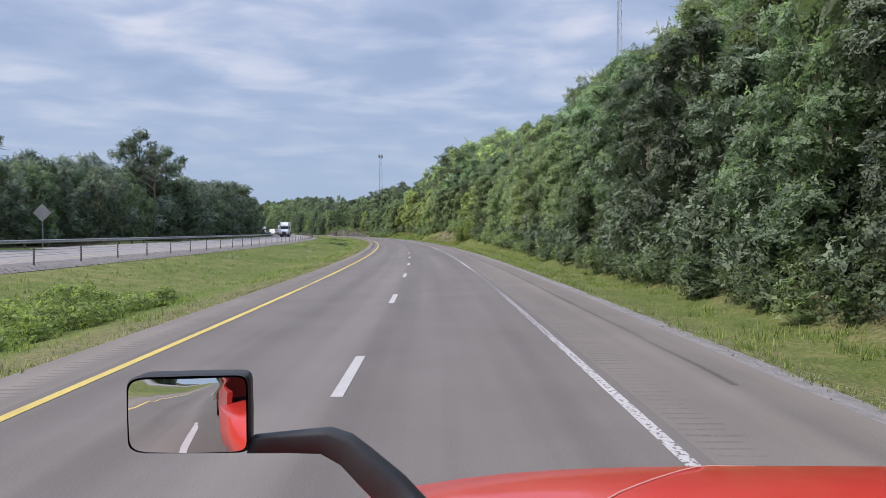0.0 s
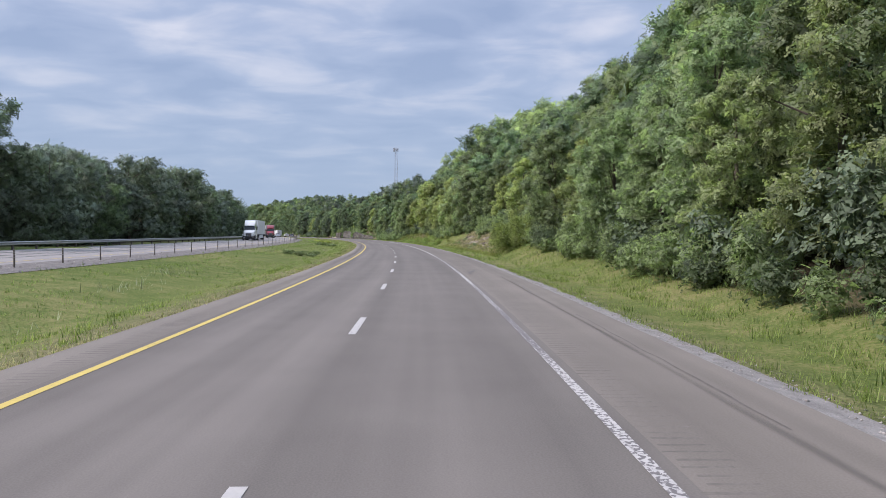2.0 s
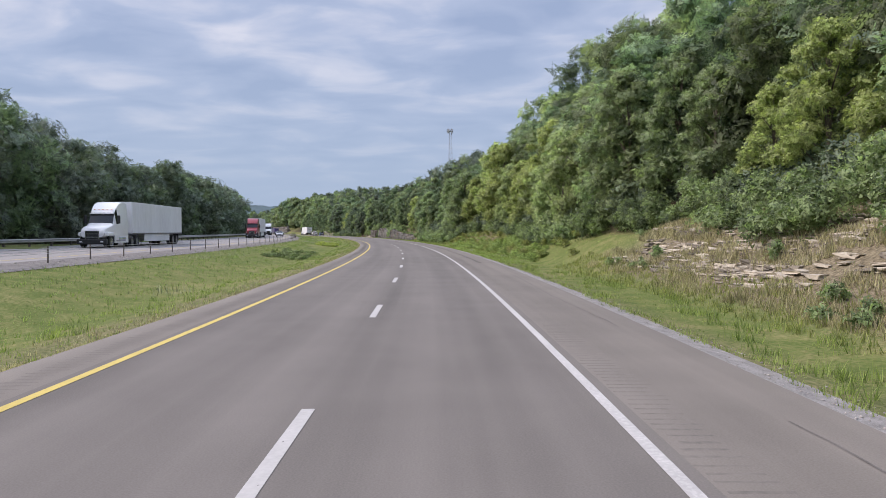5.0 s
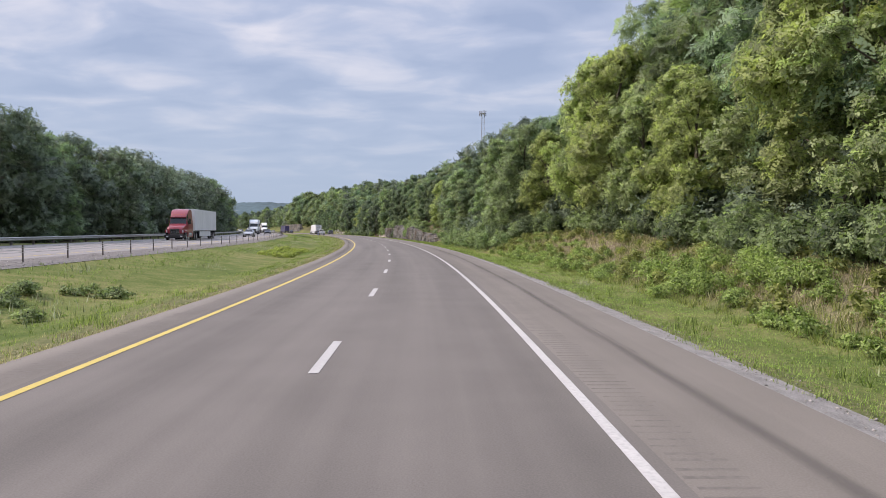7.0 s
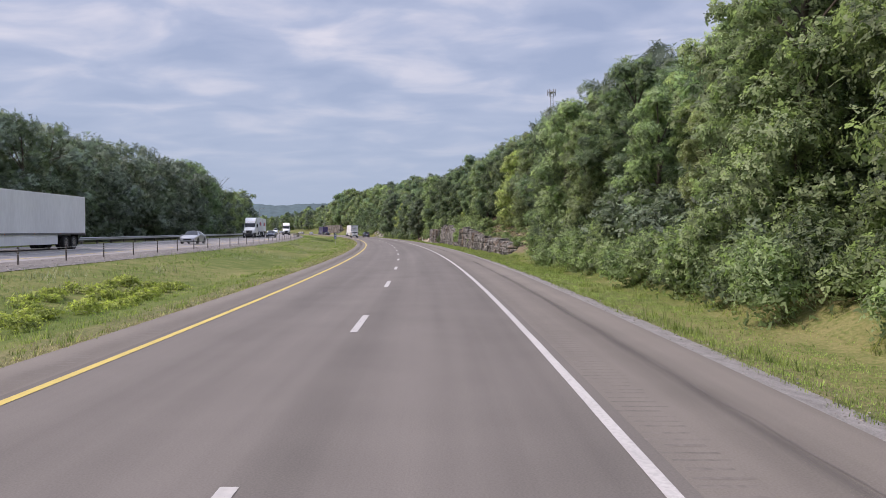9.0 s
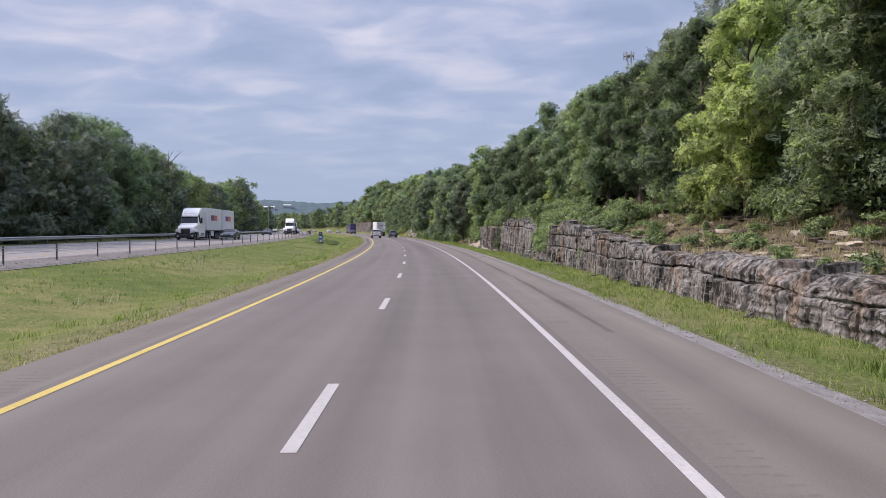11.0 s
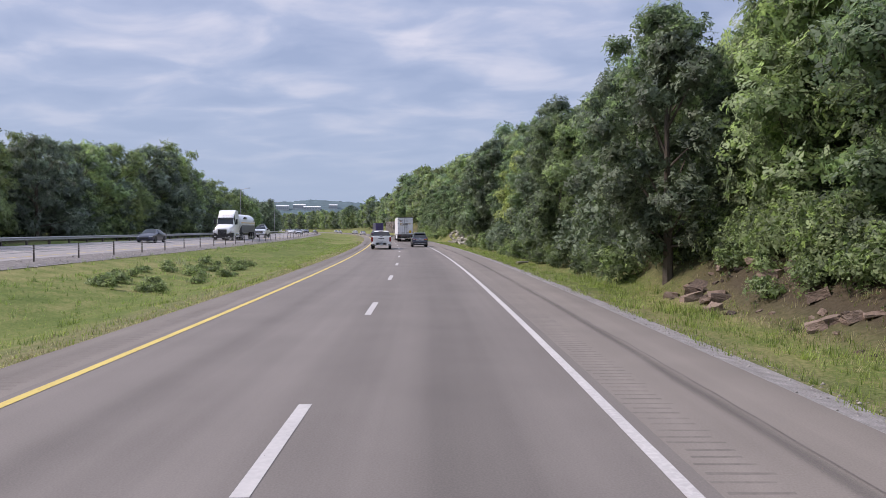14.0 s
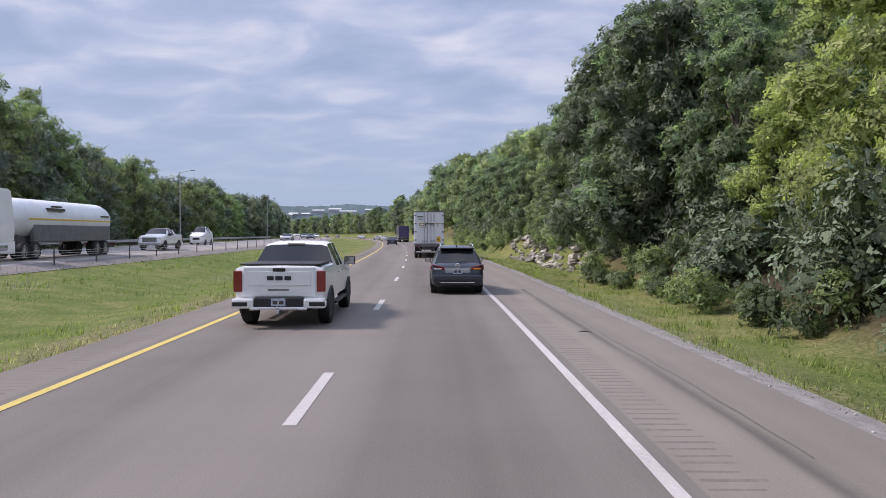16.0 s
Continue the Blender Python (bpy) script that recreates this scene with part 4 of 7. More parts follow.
for _ in range(200):
    spots.append((G.uniform(404, 418), G.uniform(9.4, 11.6), G.uniform(0.08, 0.22)))
for _ in range(500):
    spots.append((G.uniform(300, 520), G.uniform(8.4, 10.2), G.uniform(0.06, 0.18)))
for _ in range(3500):
    spots.append((G.uniform(2, 520), -5.15 - 1.6 * G.random() ** 2, G.uniform(0.05, 0.14)))
for _ in range(6500):
    spots.append((G.uniform(2, 480), -5.08 - 0.35 * G.random() ** 2, G.uniform(0.04, 0.10)))
bank = []
for _ in range(6000):
    s, u = G.uniform(200, 264), G.uniform(9.7, 16.0)
    if noise.noise((s * 0.16, u * 0.4, 4.0)) > -0.15:
        bank.append((s, u, G.uniform(0.10, 0.34)))
for _ in range(2200):
    bank.append((G.uniform(128, 184), G.uniform(9.8, 12.2), G.uniform(0.10, 0.34)))
tufts("bank_weeds", bank, OLIVE_WEED, "olive green weeds among the dry grass on the banks", 5, 7, "weeds")
tufts("dry_grass", spots, DRY_GRASS, "dry straw-coloured grass on the banks", 3, 9)
spots = []
for c in range(34):
    s0, u0 = G.uniform(10, 520), G.uniform(-15.5, -9.5)
    for _ in range(40):
        spots.append((s0 + G.normal(0, 1.4), u0 + G.normal(0, 0.5), G.uniform(0.2, 0.42)))
for c in range(3):
    s0, u0 = G.uniform(180, 500), G.uniform(8.6, 9.8)
    for _ in range(30):
        spots.append((s0 + G.normal(0, 0.7), u0 + G.normal(0, 0.3), G.uniform(0.2, 0.4)))
tufts("pale_flowering_weeds", spots, BLOOM, "clumps of pale flowering weeds in the grass", 4, 2, "weeds")


# ---- loose gravel ----
def pebbles(name, spots, label, seed):
    """Loose stones at (s, u, size): squashed, twisted eight-sided lumps."""
    g = np.random.default_rng(seed)
    a = np.array(spots)
    n = len(a)
    x, y, _ = on_road(a[:, 0], a[:, 1])
    z = np.array([height(s, u) for s, u, _ in spots])
    z = np.where(a[:, 1] > 0, np.maximum(z, np.interp(a[:, 1], (6.3, 7.12), (-0.026, -0.150))), np.maximum(z, np.interp(a[:, 1], (-18.9, -17.1), (0.575, 0.315))))
    ang = g.uniform(0, math.tau, n)
    c, d = np.cos(ang), np.sin(ang)
    lump = np.array([(1, 0, 0), (0, 1, 0), (-1, 0, 0), (0, -1, 0), (0.2, 0.1, 0.7), (0, 0, -0.6)])
    v = lump[None] * a[:, 2][:, None, None] * 0.5 * g.uniform(0.6, 1.4, (n, 6, 3))
    w = np.stack([v[..., 0] * c[:, None] - v[..., 1] * d[:, None], v[..., 0] * d[:, None] + v[..., 1] * c[:, None], v[..., 2]], axis=2)
    w += np.stack([x, y, z + 0.08 * a[:, 2]], axis=1)[:, None, :]
    f = np.array([(0, 1, 4), (1, 2, 4), (2, 3, 4), (3, 0, 4), (1, 0, 5), (2, 1, 5), (3, 2, 5), (0, 3, 5)])
    stuff_mesh(name, w.reshape(-1, 3), (f[None] + 6 * np.arange(n)[:, None, None]).reshape(-1, 3), PEBBLE, label, "gravel")


PEBBLE = material("grey_gravel_stones", (0.31, 0.285, 0.265), 0.95, spread=0.35, scale=3, fine=30, per="Island")
spots = [(G.uniform(0, 500), 6.33 + 0.95 * G.random() ** 0.8, 0.015 + 0.05 * G.random() ** 3) for _ in range(13000)]
pebbles("loose_gravel", spots, "loose grey gravel beside the shoulder", 51)
spots = [(G.uniform(30, 540), G.uniform(-18.8, -16.8), 0.03 + 0.10 * G.random() ** 3) for _ in range(8000)]
pebbles("loose_gravel", spots, "coarse grey stones on the bank below the opposite carriageway", 52)


# ---- shoulder details: rumble grooves, tar patches, loose bits ----
# flat strips, darker than the shoulder, paint the shade inside the grooves
GROOVE = material("groove_shade", (0.142, 0.126, 0.112), 0.95, spread=0.3, scale=0.7, fine=12)
vs, fs = [], []
for u0, u1 in ((3.90, 4.44), (-4.6, -4.1)):
    for k in range(int(560 / 0.23)):
        s = -10 + k * 0.23 + G.normal(0, 0.012)
        a, b, deep = u0 + G.normal(0, 0.035), u1 + G.normal(0, 0.035), G.uniform(0.05, 0.085)
        q = [on_road(s + ds, u, 0.0018 - (0.03 * (u - 3.72) / 3.28 if u > 0 else 0.02 * (-3.9 - u) / 1.2)) for ds, u in ((0, a), (0.01, b), (deep, b), (deep, a))]
        i = len(vs)
        vs += [(float(a), float(b), c) for a, b, c in q]
        fs.append((i, i + 1, i + 2, i + 3))
tagged(mesh_ob("rumble_grooves", vs, fs, GROOVE), "rows of flat darker strips painting the shade in the rumble grooves", "rumble strip", kind="stuff")
TAR = material("dark_tar", (0.06, 0.055, 0.055), 0.6, spread=0.3, scale=3, fine=30)


def patch(s, u, long, wide, z=0.005):
    bm = bmesh.new()
    n = 14
    g = random.Random(int(s * 10))
    ring = [bm.verts.new((0.5 * wide * math.cos(k * math.tau / n) * g.uniform(0.7, 1.1), 0.5 * long * math.sin(k * math.tau / n) * g.uniform(0.7, 1.1), 0)) for k in range(n)]
    bm.faces.new(ring)
    ob = part("tar_patch", bm, TAR)
    ob.matrix_basis = road_pose(s, u, z)
    return tagged(ob, "dark tar stain on the asphalt shoulder", "stain", kind="structure")


patch(103.8, 6.15, 0.9, 0.42, -0.016); patch(105.3, 6.2, 0.7, 0.30, -0.016); patch(93.6, 4.22, 1.5, 0.26, 0.001); patch(95.0, 4.45, 1.3, 0.22, -0.001); patch(95.9, 4.66, 0.9, 0.18, -0.003)


def shoulder_crack(s0, s1, u0, wide, seed):
    """A wandering crack sealed with dark tar."""
    vs, fs = [], []
    n = int((s1 - s0) / 0.4)
    for k in range(n):
        s = s0 + (s1 - s0) * k / (n - 1)
        u = u0 + 0.16 * noise.noise((s * 0.12, seed, 0)) + 0.05 * noise.noise((s * 0.9, seed, 1))
        w = wide * (0.5 + 0.5 * noise.noise((s * 0.5, seed, 2))) + 0.006
        for d in (-w, w):
            x, y, _ = on_road(s, u + d)
            vs.append((float(x), float(y), 0.005 - 0.0095 * (u + d - 3.85)))
        if k and noise.noise((s * 0.11, seed, 7)) > -0.05:
            fs.append((2 * k - 2, 2 * k - 1, 2 * k + 1, 2 * k))
    tagged(mesh_ob("shoulder_crack", vs, fs, CRACK), "dark wandering crack along the asphalt shoulder", "crack", kind="structure")


CRACK = material("cracked_asphalt", (0.112, 0.100, 0.092), 0.9, spread=0.35, scale=2, fine=25)
shoulder_crack(60, 180, 5.55, 0.022, 1); shoulder_crack(206, 300, 5.3, 0.012, 3); shoulder_crack(322, 480, 5.2, 0.012, 4)


def smear_material():
    """Rubber worn into the asphalt, densest along the middle of its band and patchy along it."""
    m = material("rubber_smear", (0.086, 0.079, 0.076), 0.85, spread=0.2, scale=1.5, fine=25, uv=True)
    nt = m.node_tree
    tc = nt.nodes.new("ShaderNodeTexCoord")
    split_uv = nt.nodes.new("ShaderNodeSeparateXYZ")
    nt.links.new(tc.outputs["UV"], split_uv.inputs[0])
    away = nt.nodes.new("ShaderNodeMath"); away.operation = "ABSOLUTE"
    nt.links.new(split_uv.outputs["Y"], away.inputs[0])
    core = nt.nodes.new("ShaderNodeMapRange"); core.interpolation_type = "SMOOTHSTEP"
    for k, v in (("From Min", 0.0), ("From Max", 1.0), ("To Min", 0.42), ("To Max", 0.0)):
        core.inputs[k].default_value = v
    nt.links.new(away.outputs[0], core.inputs["Value"])
    mp = nt.nodes.new("ShaderNodeMapping"); mp.inputs["Scale"].default_value = (0.16, 0.5, 1)
    nt.links.new(tc.outputs["UV"], mp.inputs[0])
    patchy = nt.nodes.new("ShaderNodeTexNoise"); patchy.inputs["Scale"].default_value, patchy.inputs["Detail"].default_value = 1.0, 6.0
    nt.links.new(mp.outputs[0], patchy.inputs["Vector"])
    thin = nt.nodes.new("ShaderNodeMapRange")
    for k, v in (("From Min", 0.22), ("From Max", 0.66)):
        thin.inputs[k].default_value = v
    nt.links.new(patchy.outputs["Fac"], thin.inputs["Value"])
    cover = nt.nodes.new("ShaderNodeMath"); cover.operation = "MULTIPLY"
    nt.links.new(core.outputs[0], cover.inputs[0]); nt.links.new(thin.outputs[0], cover.inputs[1])
    clear = nt.nodes.new("ShaderNodeBsdfTransparent")
    mix = nt.nodes.new("ShaderNodeMixShader")
    nt.links.new(cover.outputs[0], mix.inputs[0]); nt.links.new(clear.outputs[0], mix.inputs[1])
    nt.links.new(nt.nodes["Principled BSDF"].outputs[0], mix.inputs[2])
    nt.links.new(mix.outputs[0], nt.nodes["Material Output"].inputs["Surface"])
    return m


def smear(s0, s1, u0, wide, seed):
    """Rubber left by tyres: a band that wanders along the road."""
    vs, fs, uvs = [], [], []
    n = int((s1 - s0) / 0.8)
    for k in range(n + 1):
        s = s0 + (s1 - s0) * k / n
        u = u0 + 0.12 * noise.noise((s * 0.05, seed, 0)) + 0.03 * noise.noise((s * 0.4, seed, 1))
        w = wide * (0.85 + 0.5 * noise.noise((s * 0.2, seed, 2)))
        for d in (-1, 0, 1):
            x, y, _ = on_road(s, u + d * w)
            vs.append((float(x), float(y), 0.0045 - (0.0095 * (u + d * w - 3.85) if u > 3.85 else 0.0)))
            uvs.append((s, d))
        if k:
            i = 3 * k
            fs += [(i - 3, i - 2, i + 1, i), (i - 2, i - 1, i + 2, i + 1)]
    ob = mesh_ob("tyre_smear", vs, fs, SMEAR)
    layer = ob.data.uv_layers.new(name="plan")
    for loop in ob.data.loops:
        layer.data[loop.index].uv = uvs[loop.vertex_index]
    tagged(ob, "faint dark rubber smear left by tyres on the asphalt", "stain", kind="structure")


SMEAR = smear_material()
smear(186, 300, 5.2, 0.20, 3); smear(322, 480, 5.05, 0.19, 4); smear(10, 90, 5.4, 0.12, 5)


def tyre_scrap(s, u, long, turn):
    """A curled strip of shed tyre tread."""
    bm = bmesh.new()
    prev = None
    for k in range(9):
        f = k / 8
        z = 0.006 + 0.018 * math.sin(f * math.pi) * (0.4 + 0.6 * f)
        ring = [bm.verts.new((0.045 * w_ + 0.03 * math.sin(f * 4) + 0.008 * math.sin(f * 31), long * (f - 0.5), z + dz)) for w_, dz in ((-1, 0), (1, 0), (1, 0.015), (-1, 0.015))]
        if prev:
            for j in range(4):
                bm.faces.new((prev[j], prev[(j + 1) % 4], ring[(j + 1) % 4], ring[j]))
        prev = ring
    ob = part("tyre_scrap", bm, TAR)
    ob.matrix_basis = road_pose(s, u, -0.022, turn)
    return tagged(ob, "curled strip of black shed tyre tread on the shoulder", "debris", "scraps on the shoulder")


for s, u, long, turn in ((362, 6.0, 0.24, 70), (359.6, 5.5, 0.26, 40), (370, 6.0, 0.28, 80), (468, 4.9, 0.26, 60)):
    tyre_scrap(s, u, long, turn)
log = new("fallen_log")
bm = bmesh.new()
tube(bm, (-0.9, 0, 0.08), (0.2, 0.05, 0.09), 0.10, 0.085, 9)
tube(bm, (0.2, 0.05, 0.09), (1.1, -0.05, 0.07), 0.085, 0.05, 9)
part("stem", bm, material("bleached_wood", (0.42, 0.38, 0.31), 0.9, spread=0.25, scale=3, fine=30), log)
log.matrix_basis = road_pose(442, 8.3, height(442, 8.5) + 0.04, 60)
tagged(log, "pale bleached log lying in the verge grass", "log")


# ---- rock cut ----
def rock_material(name, base, tint):
    """Bedded limestone: bands, dark stains running down and pale scars."""
    m = material(name, base, 0.95, spread=0.45, scale=0.9, fine=9, bump=0.9, per="Object", tint=tint, stretch=(2.6, 4.5, 0.6))
    return m


def rock_material_wall(name, dark, mid, pale):
    """Bedded limestone in metres: strata, dark water stains running down and pale scars."""
    m = bpy.data.materials.new(name)
    m.use_nodes = True
    nt = m.node_tree
    b = nt.nodes["Principled BSDF"]
    b.inputs["Roughness"].default_value = 0.95
    b.inputs["Specular IOR Level"].default_value = 0.15
    tc = nt.nodes.new("ShaderNodeTexCoord")
    made = []
    for stretch, sc, detail in (((1.0, 1.0, 0.30), 1.1, 3.0), ((6.5, 6.5, 0.13), 1.0, 4.0), ((0.5, 0.5, 3.0), 0.8, 3.0), ((1, 1, 0.6), 9.0, 8.0)):
        mp = nt.nodes.new("ShaderNodeMapping"); mp.inputs["Scale"].default_value = stretch
        nt.links.new(tc.outputs["Object"], mp.inputs[0])
        n = nt.nodes.new("ShaderNodeTexNoise")
        n.inputs["Scale"].default_value, n.inputs["Detail"].default_value = sc, detail
        n.inputs["Roughness"].default_value = 0.62
        nt.links.new(mp.outputs[0], n.inputs["Vector"])
        made.append(n)
    total = made[0].outputs["Fac"]
    for n, share in ((made[1], 0.60), (made[2], 0.20), (made[3], 0.32)):
        mixed = nt.nodes.new("ShaderNodeMix"); mixed.data_type = "FLOAT"; mixed.inputs["Factor"].default_value = share
        nt.links.new(total, mixed.inputs["A"]); nt.links.new(n.outputs["Fac"], mixed.inputs["B"])
        total = mixed.outputs["Result"]
    cr = nt.nodes.new("ShaderNodeValToRGB")
    cr.color_ramp.elements[0].position, cr.color_ramp.elements[0].color = 0.435, (*dark, 1)
    cr.color_ramp.elements[1].position, cr.color_ramp.elements[1].color = 0.575, (*pale, 1)
    e = cr.color_ramp.elements.new(0.485); e.color = (*mid, 1)
    nt.links.new(total, cr.inputs[0])
    # rusty brown runs
    rust = nt.nodes.new("ShaderNodeTexNoise"); rust.inputs["Scale"].default_value = 0.55
    mp = nt.nodes.new("ShaderNodeMapping"); mp.inputs["Scale"].default_value = (1.6, 1.6, 0.5)
    nt.links.new(tc.outputs["Object"], mp.inputs[0]); nt.links.new(mp.outputs[0], rust.inputs["Vector"])
    much = nt.nodes.new("ShaderNodeMapRange")
    for k, v in (("From Min", 0.52), ("From Max", 0.66), ("To Max", 0.85)):
        much.inputs[k].default_value = v
    nt.links.new(rust.outputs["Fac"], much.inputs["Value"])
    brown = nt.nodes.new("ShaderNodeMix"); brown.data_type, brown.blend_type = "RGBA", "MULTIPLY"
    brown.inputs["B"].default_value = (1.0, 0.78, 0.62, 1)
    nt.links.new(much.outputs[0], brown.inputs["Factor"]); nt.links.new(cr.outputs[0], brown.inputs["A"])
    nt.links.new(brown.outputs["Result"], b.inputs["Base Color"])
    bp = nt.nodes.new("ShaderNodeBump")
    bp.inputs["Strength"].default_value, bp.inputs["Distance"].default_value = 0.6, 0.05
    nt.links.new(made[3].outputs["Fac"], bp.inputs["Height"])
    nt.links.new(bp.outputs[0], b.inputs["Normal"])
    return m


ROCK = rock_material_wall("limestone", (0.026, 0.025, 0.024), (0.098, 0.093, 0.085), (0.29, 0.28, 0.262))
PALE_ROCK = rock_material("pale_limestone", (0.22, 0.205, 0.18), (0.37, 0.35, 0.31))


def block_mesh(name, seed, mat, cuts=5, rough=0.06):
    """A rough block one metre each way, its faces broken and its edges worn."""
    bm = bmesh.new()
    bmesh.ops.create_cube(bm, size=1.0)
    bmesh.ops.subdivide_edges(bm, edges=bm.edges, cuts=cuts, use_grid_fill=True)
    for v in bm.verts:
        k = noise.noise_vector((v.co.x * 2.3 + seed * 7, v.co.y * 2.3, v.co.z * 2.3))
        fine = noise.noise_vector((v.co.x * 8 + seed * 3, v.co.y * 8, v.co.z * 5))
        v.co += Vector(k) * rough * 1.6 + Vector(fine) * rough * 0.8
        corner = sum(abs(c) > 0.45 for c in v.co)
        if corner > 1:
            v.co *= 0.965
    me = bpy.data.meshes.new(name)
    bm.to_mesh(me)
    bm.free()
    me.materials.append(mat)
    return me


BLOCKS = [block_mesh("rock_block", k, ROCK) for k in range(9)]
BUFF_ROCK = material("buff_limestone", (0.21, 0.18, 0.14), 0.95, spread=0.4, scale=0.9, fine=9, bump=0.6, per="Island", tint=(0.33, 0.29, 0.23))
BUFF_BLOCKS = [block_mesh("stone", 40 + k, BUFF_ROCK, 1, 0.10) for k in range(6)]
RED_ROCK = material("reddish_stone", (0.105, 0.078, 0.060), 0.95, spread=0.4, scale=1.2, fine=9, bump=0.8, per="Object", tint=(0.18, 0.135, 0.105))
RED_BLOCKS = [block_mesh("stone", 60 + k, RED_ROCK, 1, 0.12) for k in range(5)]
PALE_BLOCKS = [block_mesh("stone", 20 + k, PALE_ROCK, 2, 0.13) for k in range(6)]


def rock_face(s0, s1, foot, top, beds, label, seed, gap=(), step=0.068):
    """A blasted rock cut: a sheer face of tall slabs between upright joints, split by one or two long bedding cracks."""
    g = random.Random(seed)
    joints = [s0 - 1.0]
    while joints[-1] < s1 + 2:
        joints.append(joints[-1] + g.choice((g.uniform(0.3, 0.7), g.uniform(0.7, 1.6), g.uniform(1.4, 2.8))))
    out = [[g.uniform(-0.15, 0.13) for _ in range(len(beds) + 1)] for _ in joints]
    slant = [g.uniform(-0.12, 0.12) for _ in joints]
    mild = [g.uniform(0.3, 1.0) for _ in joints]

    def depth(s, z):
        zz = z + 0.22 * noise.noise((s * 0.2, 0.0, seed)) + 0.07 * noise.noise((s * 1.1, 0.0, seed)) - 0.012 * (s - s0)
        c = sum(zz > q for q in beds)
        bed = min(abs(zz - q) for q in beds)
        open_bed = smooth01(0.5 + 1.6 * noise.noise((s * 0.22, c * 3.0, seed + 9)))
        ss = s + 0.10 * noise.noise((s * 0.8, z * 1.2, seed + 4)) + 0.06 * noise.noise((s * 3.0, z * 3.0, seed + 5))
        k = int(np.searchsorted(joints, ss)) - 1
        near = min((abs(ss - joints[i] - slant[i] * z), i) for i in (k, k + 1))
        facet = noise.cell((ss * 1.5 + 40, zz * 0.38 + seed * 9 + 0.5 * math.floor(ss * 1.5), 0.5)) * 0.09 + noise.cell((ss * 3.6 + 40 + 0.4 * noise.noise((s, z * 2, 3)), zz * 0.8 + seed * 5 + 0.37 * math.floor(ss * 3.6), 1.5)) * 0.045
        facet += noise.cell((ss * 8.5 + 40, zz * 1.4 + 0.29 * math.floor(ss * 8.5), 2.5)) * 0.022
        d = 0.5 * out[k][0] + 0.25 * out[k][c] + facet + 0.26 * noise.noise((s * 0.14, z * 0.12, seed)) + 0.05 * noise.noise((s * 1.2, z * 0.35, seed))
        d += 0.02 * noise.noise((s * 7.5, z * 1.2, seed + 2)) + (0.008 + 0.10 * smooth01((333 - s) / 10)) * noise.noise((s * 1.1, z * 6.5, seed + 3)) + 0.018 * noise.noise((s * 5.5, z * 5.5, seed))
        d += 0.34 * mild[near[1]] * max(0.0, 1 - near[0] / 0.06) + 0.34 * max(0.35, open_bed) * max(0.0, 1 - bed / 0.07)
        d += 0.06 * z - 0.05 * (c == 0)
        d += 2.6 * (1 - smooth01((s - s0) / 2.2)) + 2.6 * (1 - smooth01((s1 - s) / 2.2)) if s - s0 < 3 or s1 - s < 3 else 0.0
        for a, b in gap:
            if a < s < b:
                d += 2.4 * math.sin(math.pi * (s - a) / (b - a)) ** 0.45 * smooth01((z + 0.9) / 1.6)
        return d

    tops = np.array(top)
    n_s, n_z = int((s1 - s0) / (0.75 * step)), int((tops[:, 1].max() + 0.6) / step)
    w = n_z + 4
    cols = []
    for i in range(n_s + 1):
        s = s0 + (s1 - s0) * i / n_s
        crest = float(np.interp(s, tops[:, 0], tops[:, 1])) + 0.35 * noise.noise((s * 0.3, seed, 0)) + 0.20 * noise.noise((s * 0.8, seed, 2)) + 0.16 * (noise.cell((s * 0.9 + 50, seed, 0.5)) - 0.5) + 0.14 * noise.noise((s * 2.7, seed, 3))
        crest *= smooth01((s - s0) / 3.0) * 0.7 + 0.3
        crest *= smooth01((s1 - s) / 1.5) * 0.6 + 0.4
        col = []
        for j in range(w):
            f = min(1.0, j / n_z)
            z = -0.5 + (crest + 0.5) * f
            u = foot + depth(s, z) + (0.07 + 0.6 * smooth01((342 - s) / 10)) * smooth01((f - 0.78 - 0.2 * noise.noise((s * 0.6, seed, 8))) / 0.4)
            if j > n_z:
                u += 0.4 * (j - n_z)
                z += 0.12 * noise.noise((s, j, seed))
            x, y, _ = on_road(s, u)
            col.append((float(x), float(y), z))
        cols.append(col)
    thing = new("rock_face")
    cuts = [0]
    for q in joints:
        i = round((q - s0) / (s1 - s0) * n_s)
        if i - cuts[-1] > n_s * 1.6 / (s1 - s0) and n_s - i > n_s * 1.6 / (s1 - s0):
            cuts.append(i)
    cuts.append(n_s)
    for a, b in zip(cuts, cuts[1:]):
        vs = [p for col in cols[a:b + 1] for p in col]
        fs = [(i * w + j, i * w + j + 1, (i + 1) * w + j + 1, (i + 1) * w + j) for i in range(b - a) for j in range(w - 1)]
        mesh_ob("slab", vs, fs, ROCK, thing)
    return tagged(thing, label, "rock face")


rock_face(317.5, 360.5, 10.3, ((317, 1.0), (335, 1.3), (346, 1.9), (353, 2.5), (361, 2.3)), (0.45, 1.25), "sheer grey-brown limestone rock cut with dark stains", 3)
rock_face(365.2, 403, 10.3, ((365, 2.6), (368, 2.9), (383, 3.0), (388, 2.3), (396, 2.4), (403, 2.4)), (0.35, 2.15), "sheer streaked limestone rock cut broken by an overgrown gap", 4, gap=((383.0, 389.5),))
rock_face(640, 700, 10.6, ((640, 5.0), (700, 5.0)), (1.2, 3.0), "reddish grey limestone rock cut far along the road", 6, step=0.4)


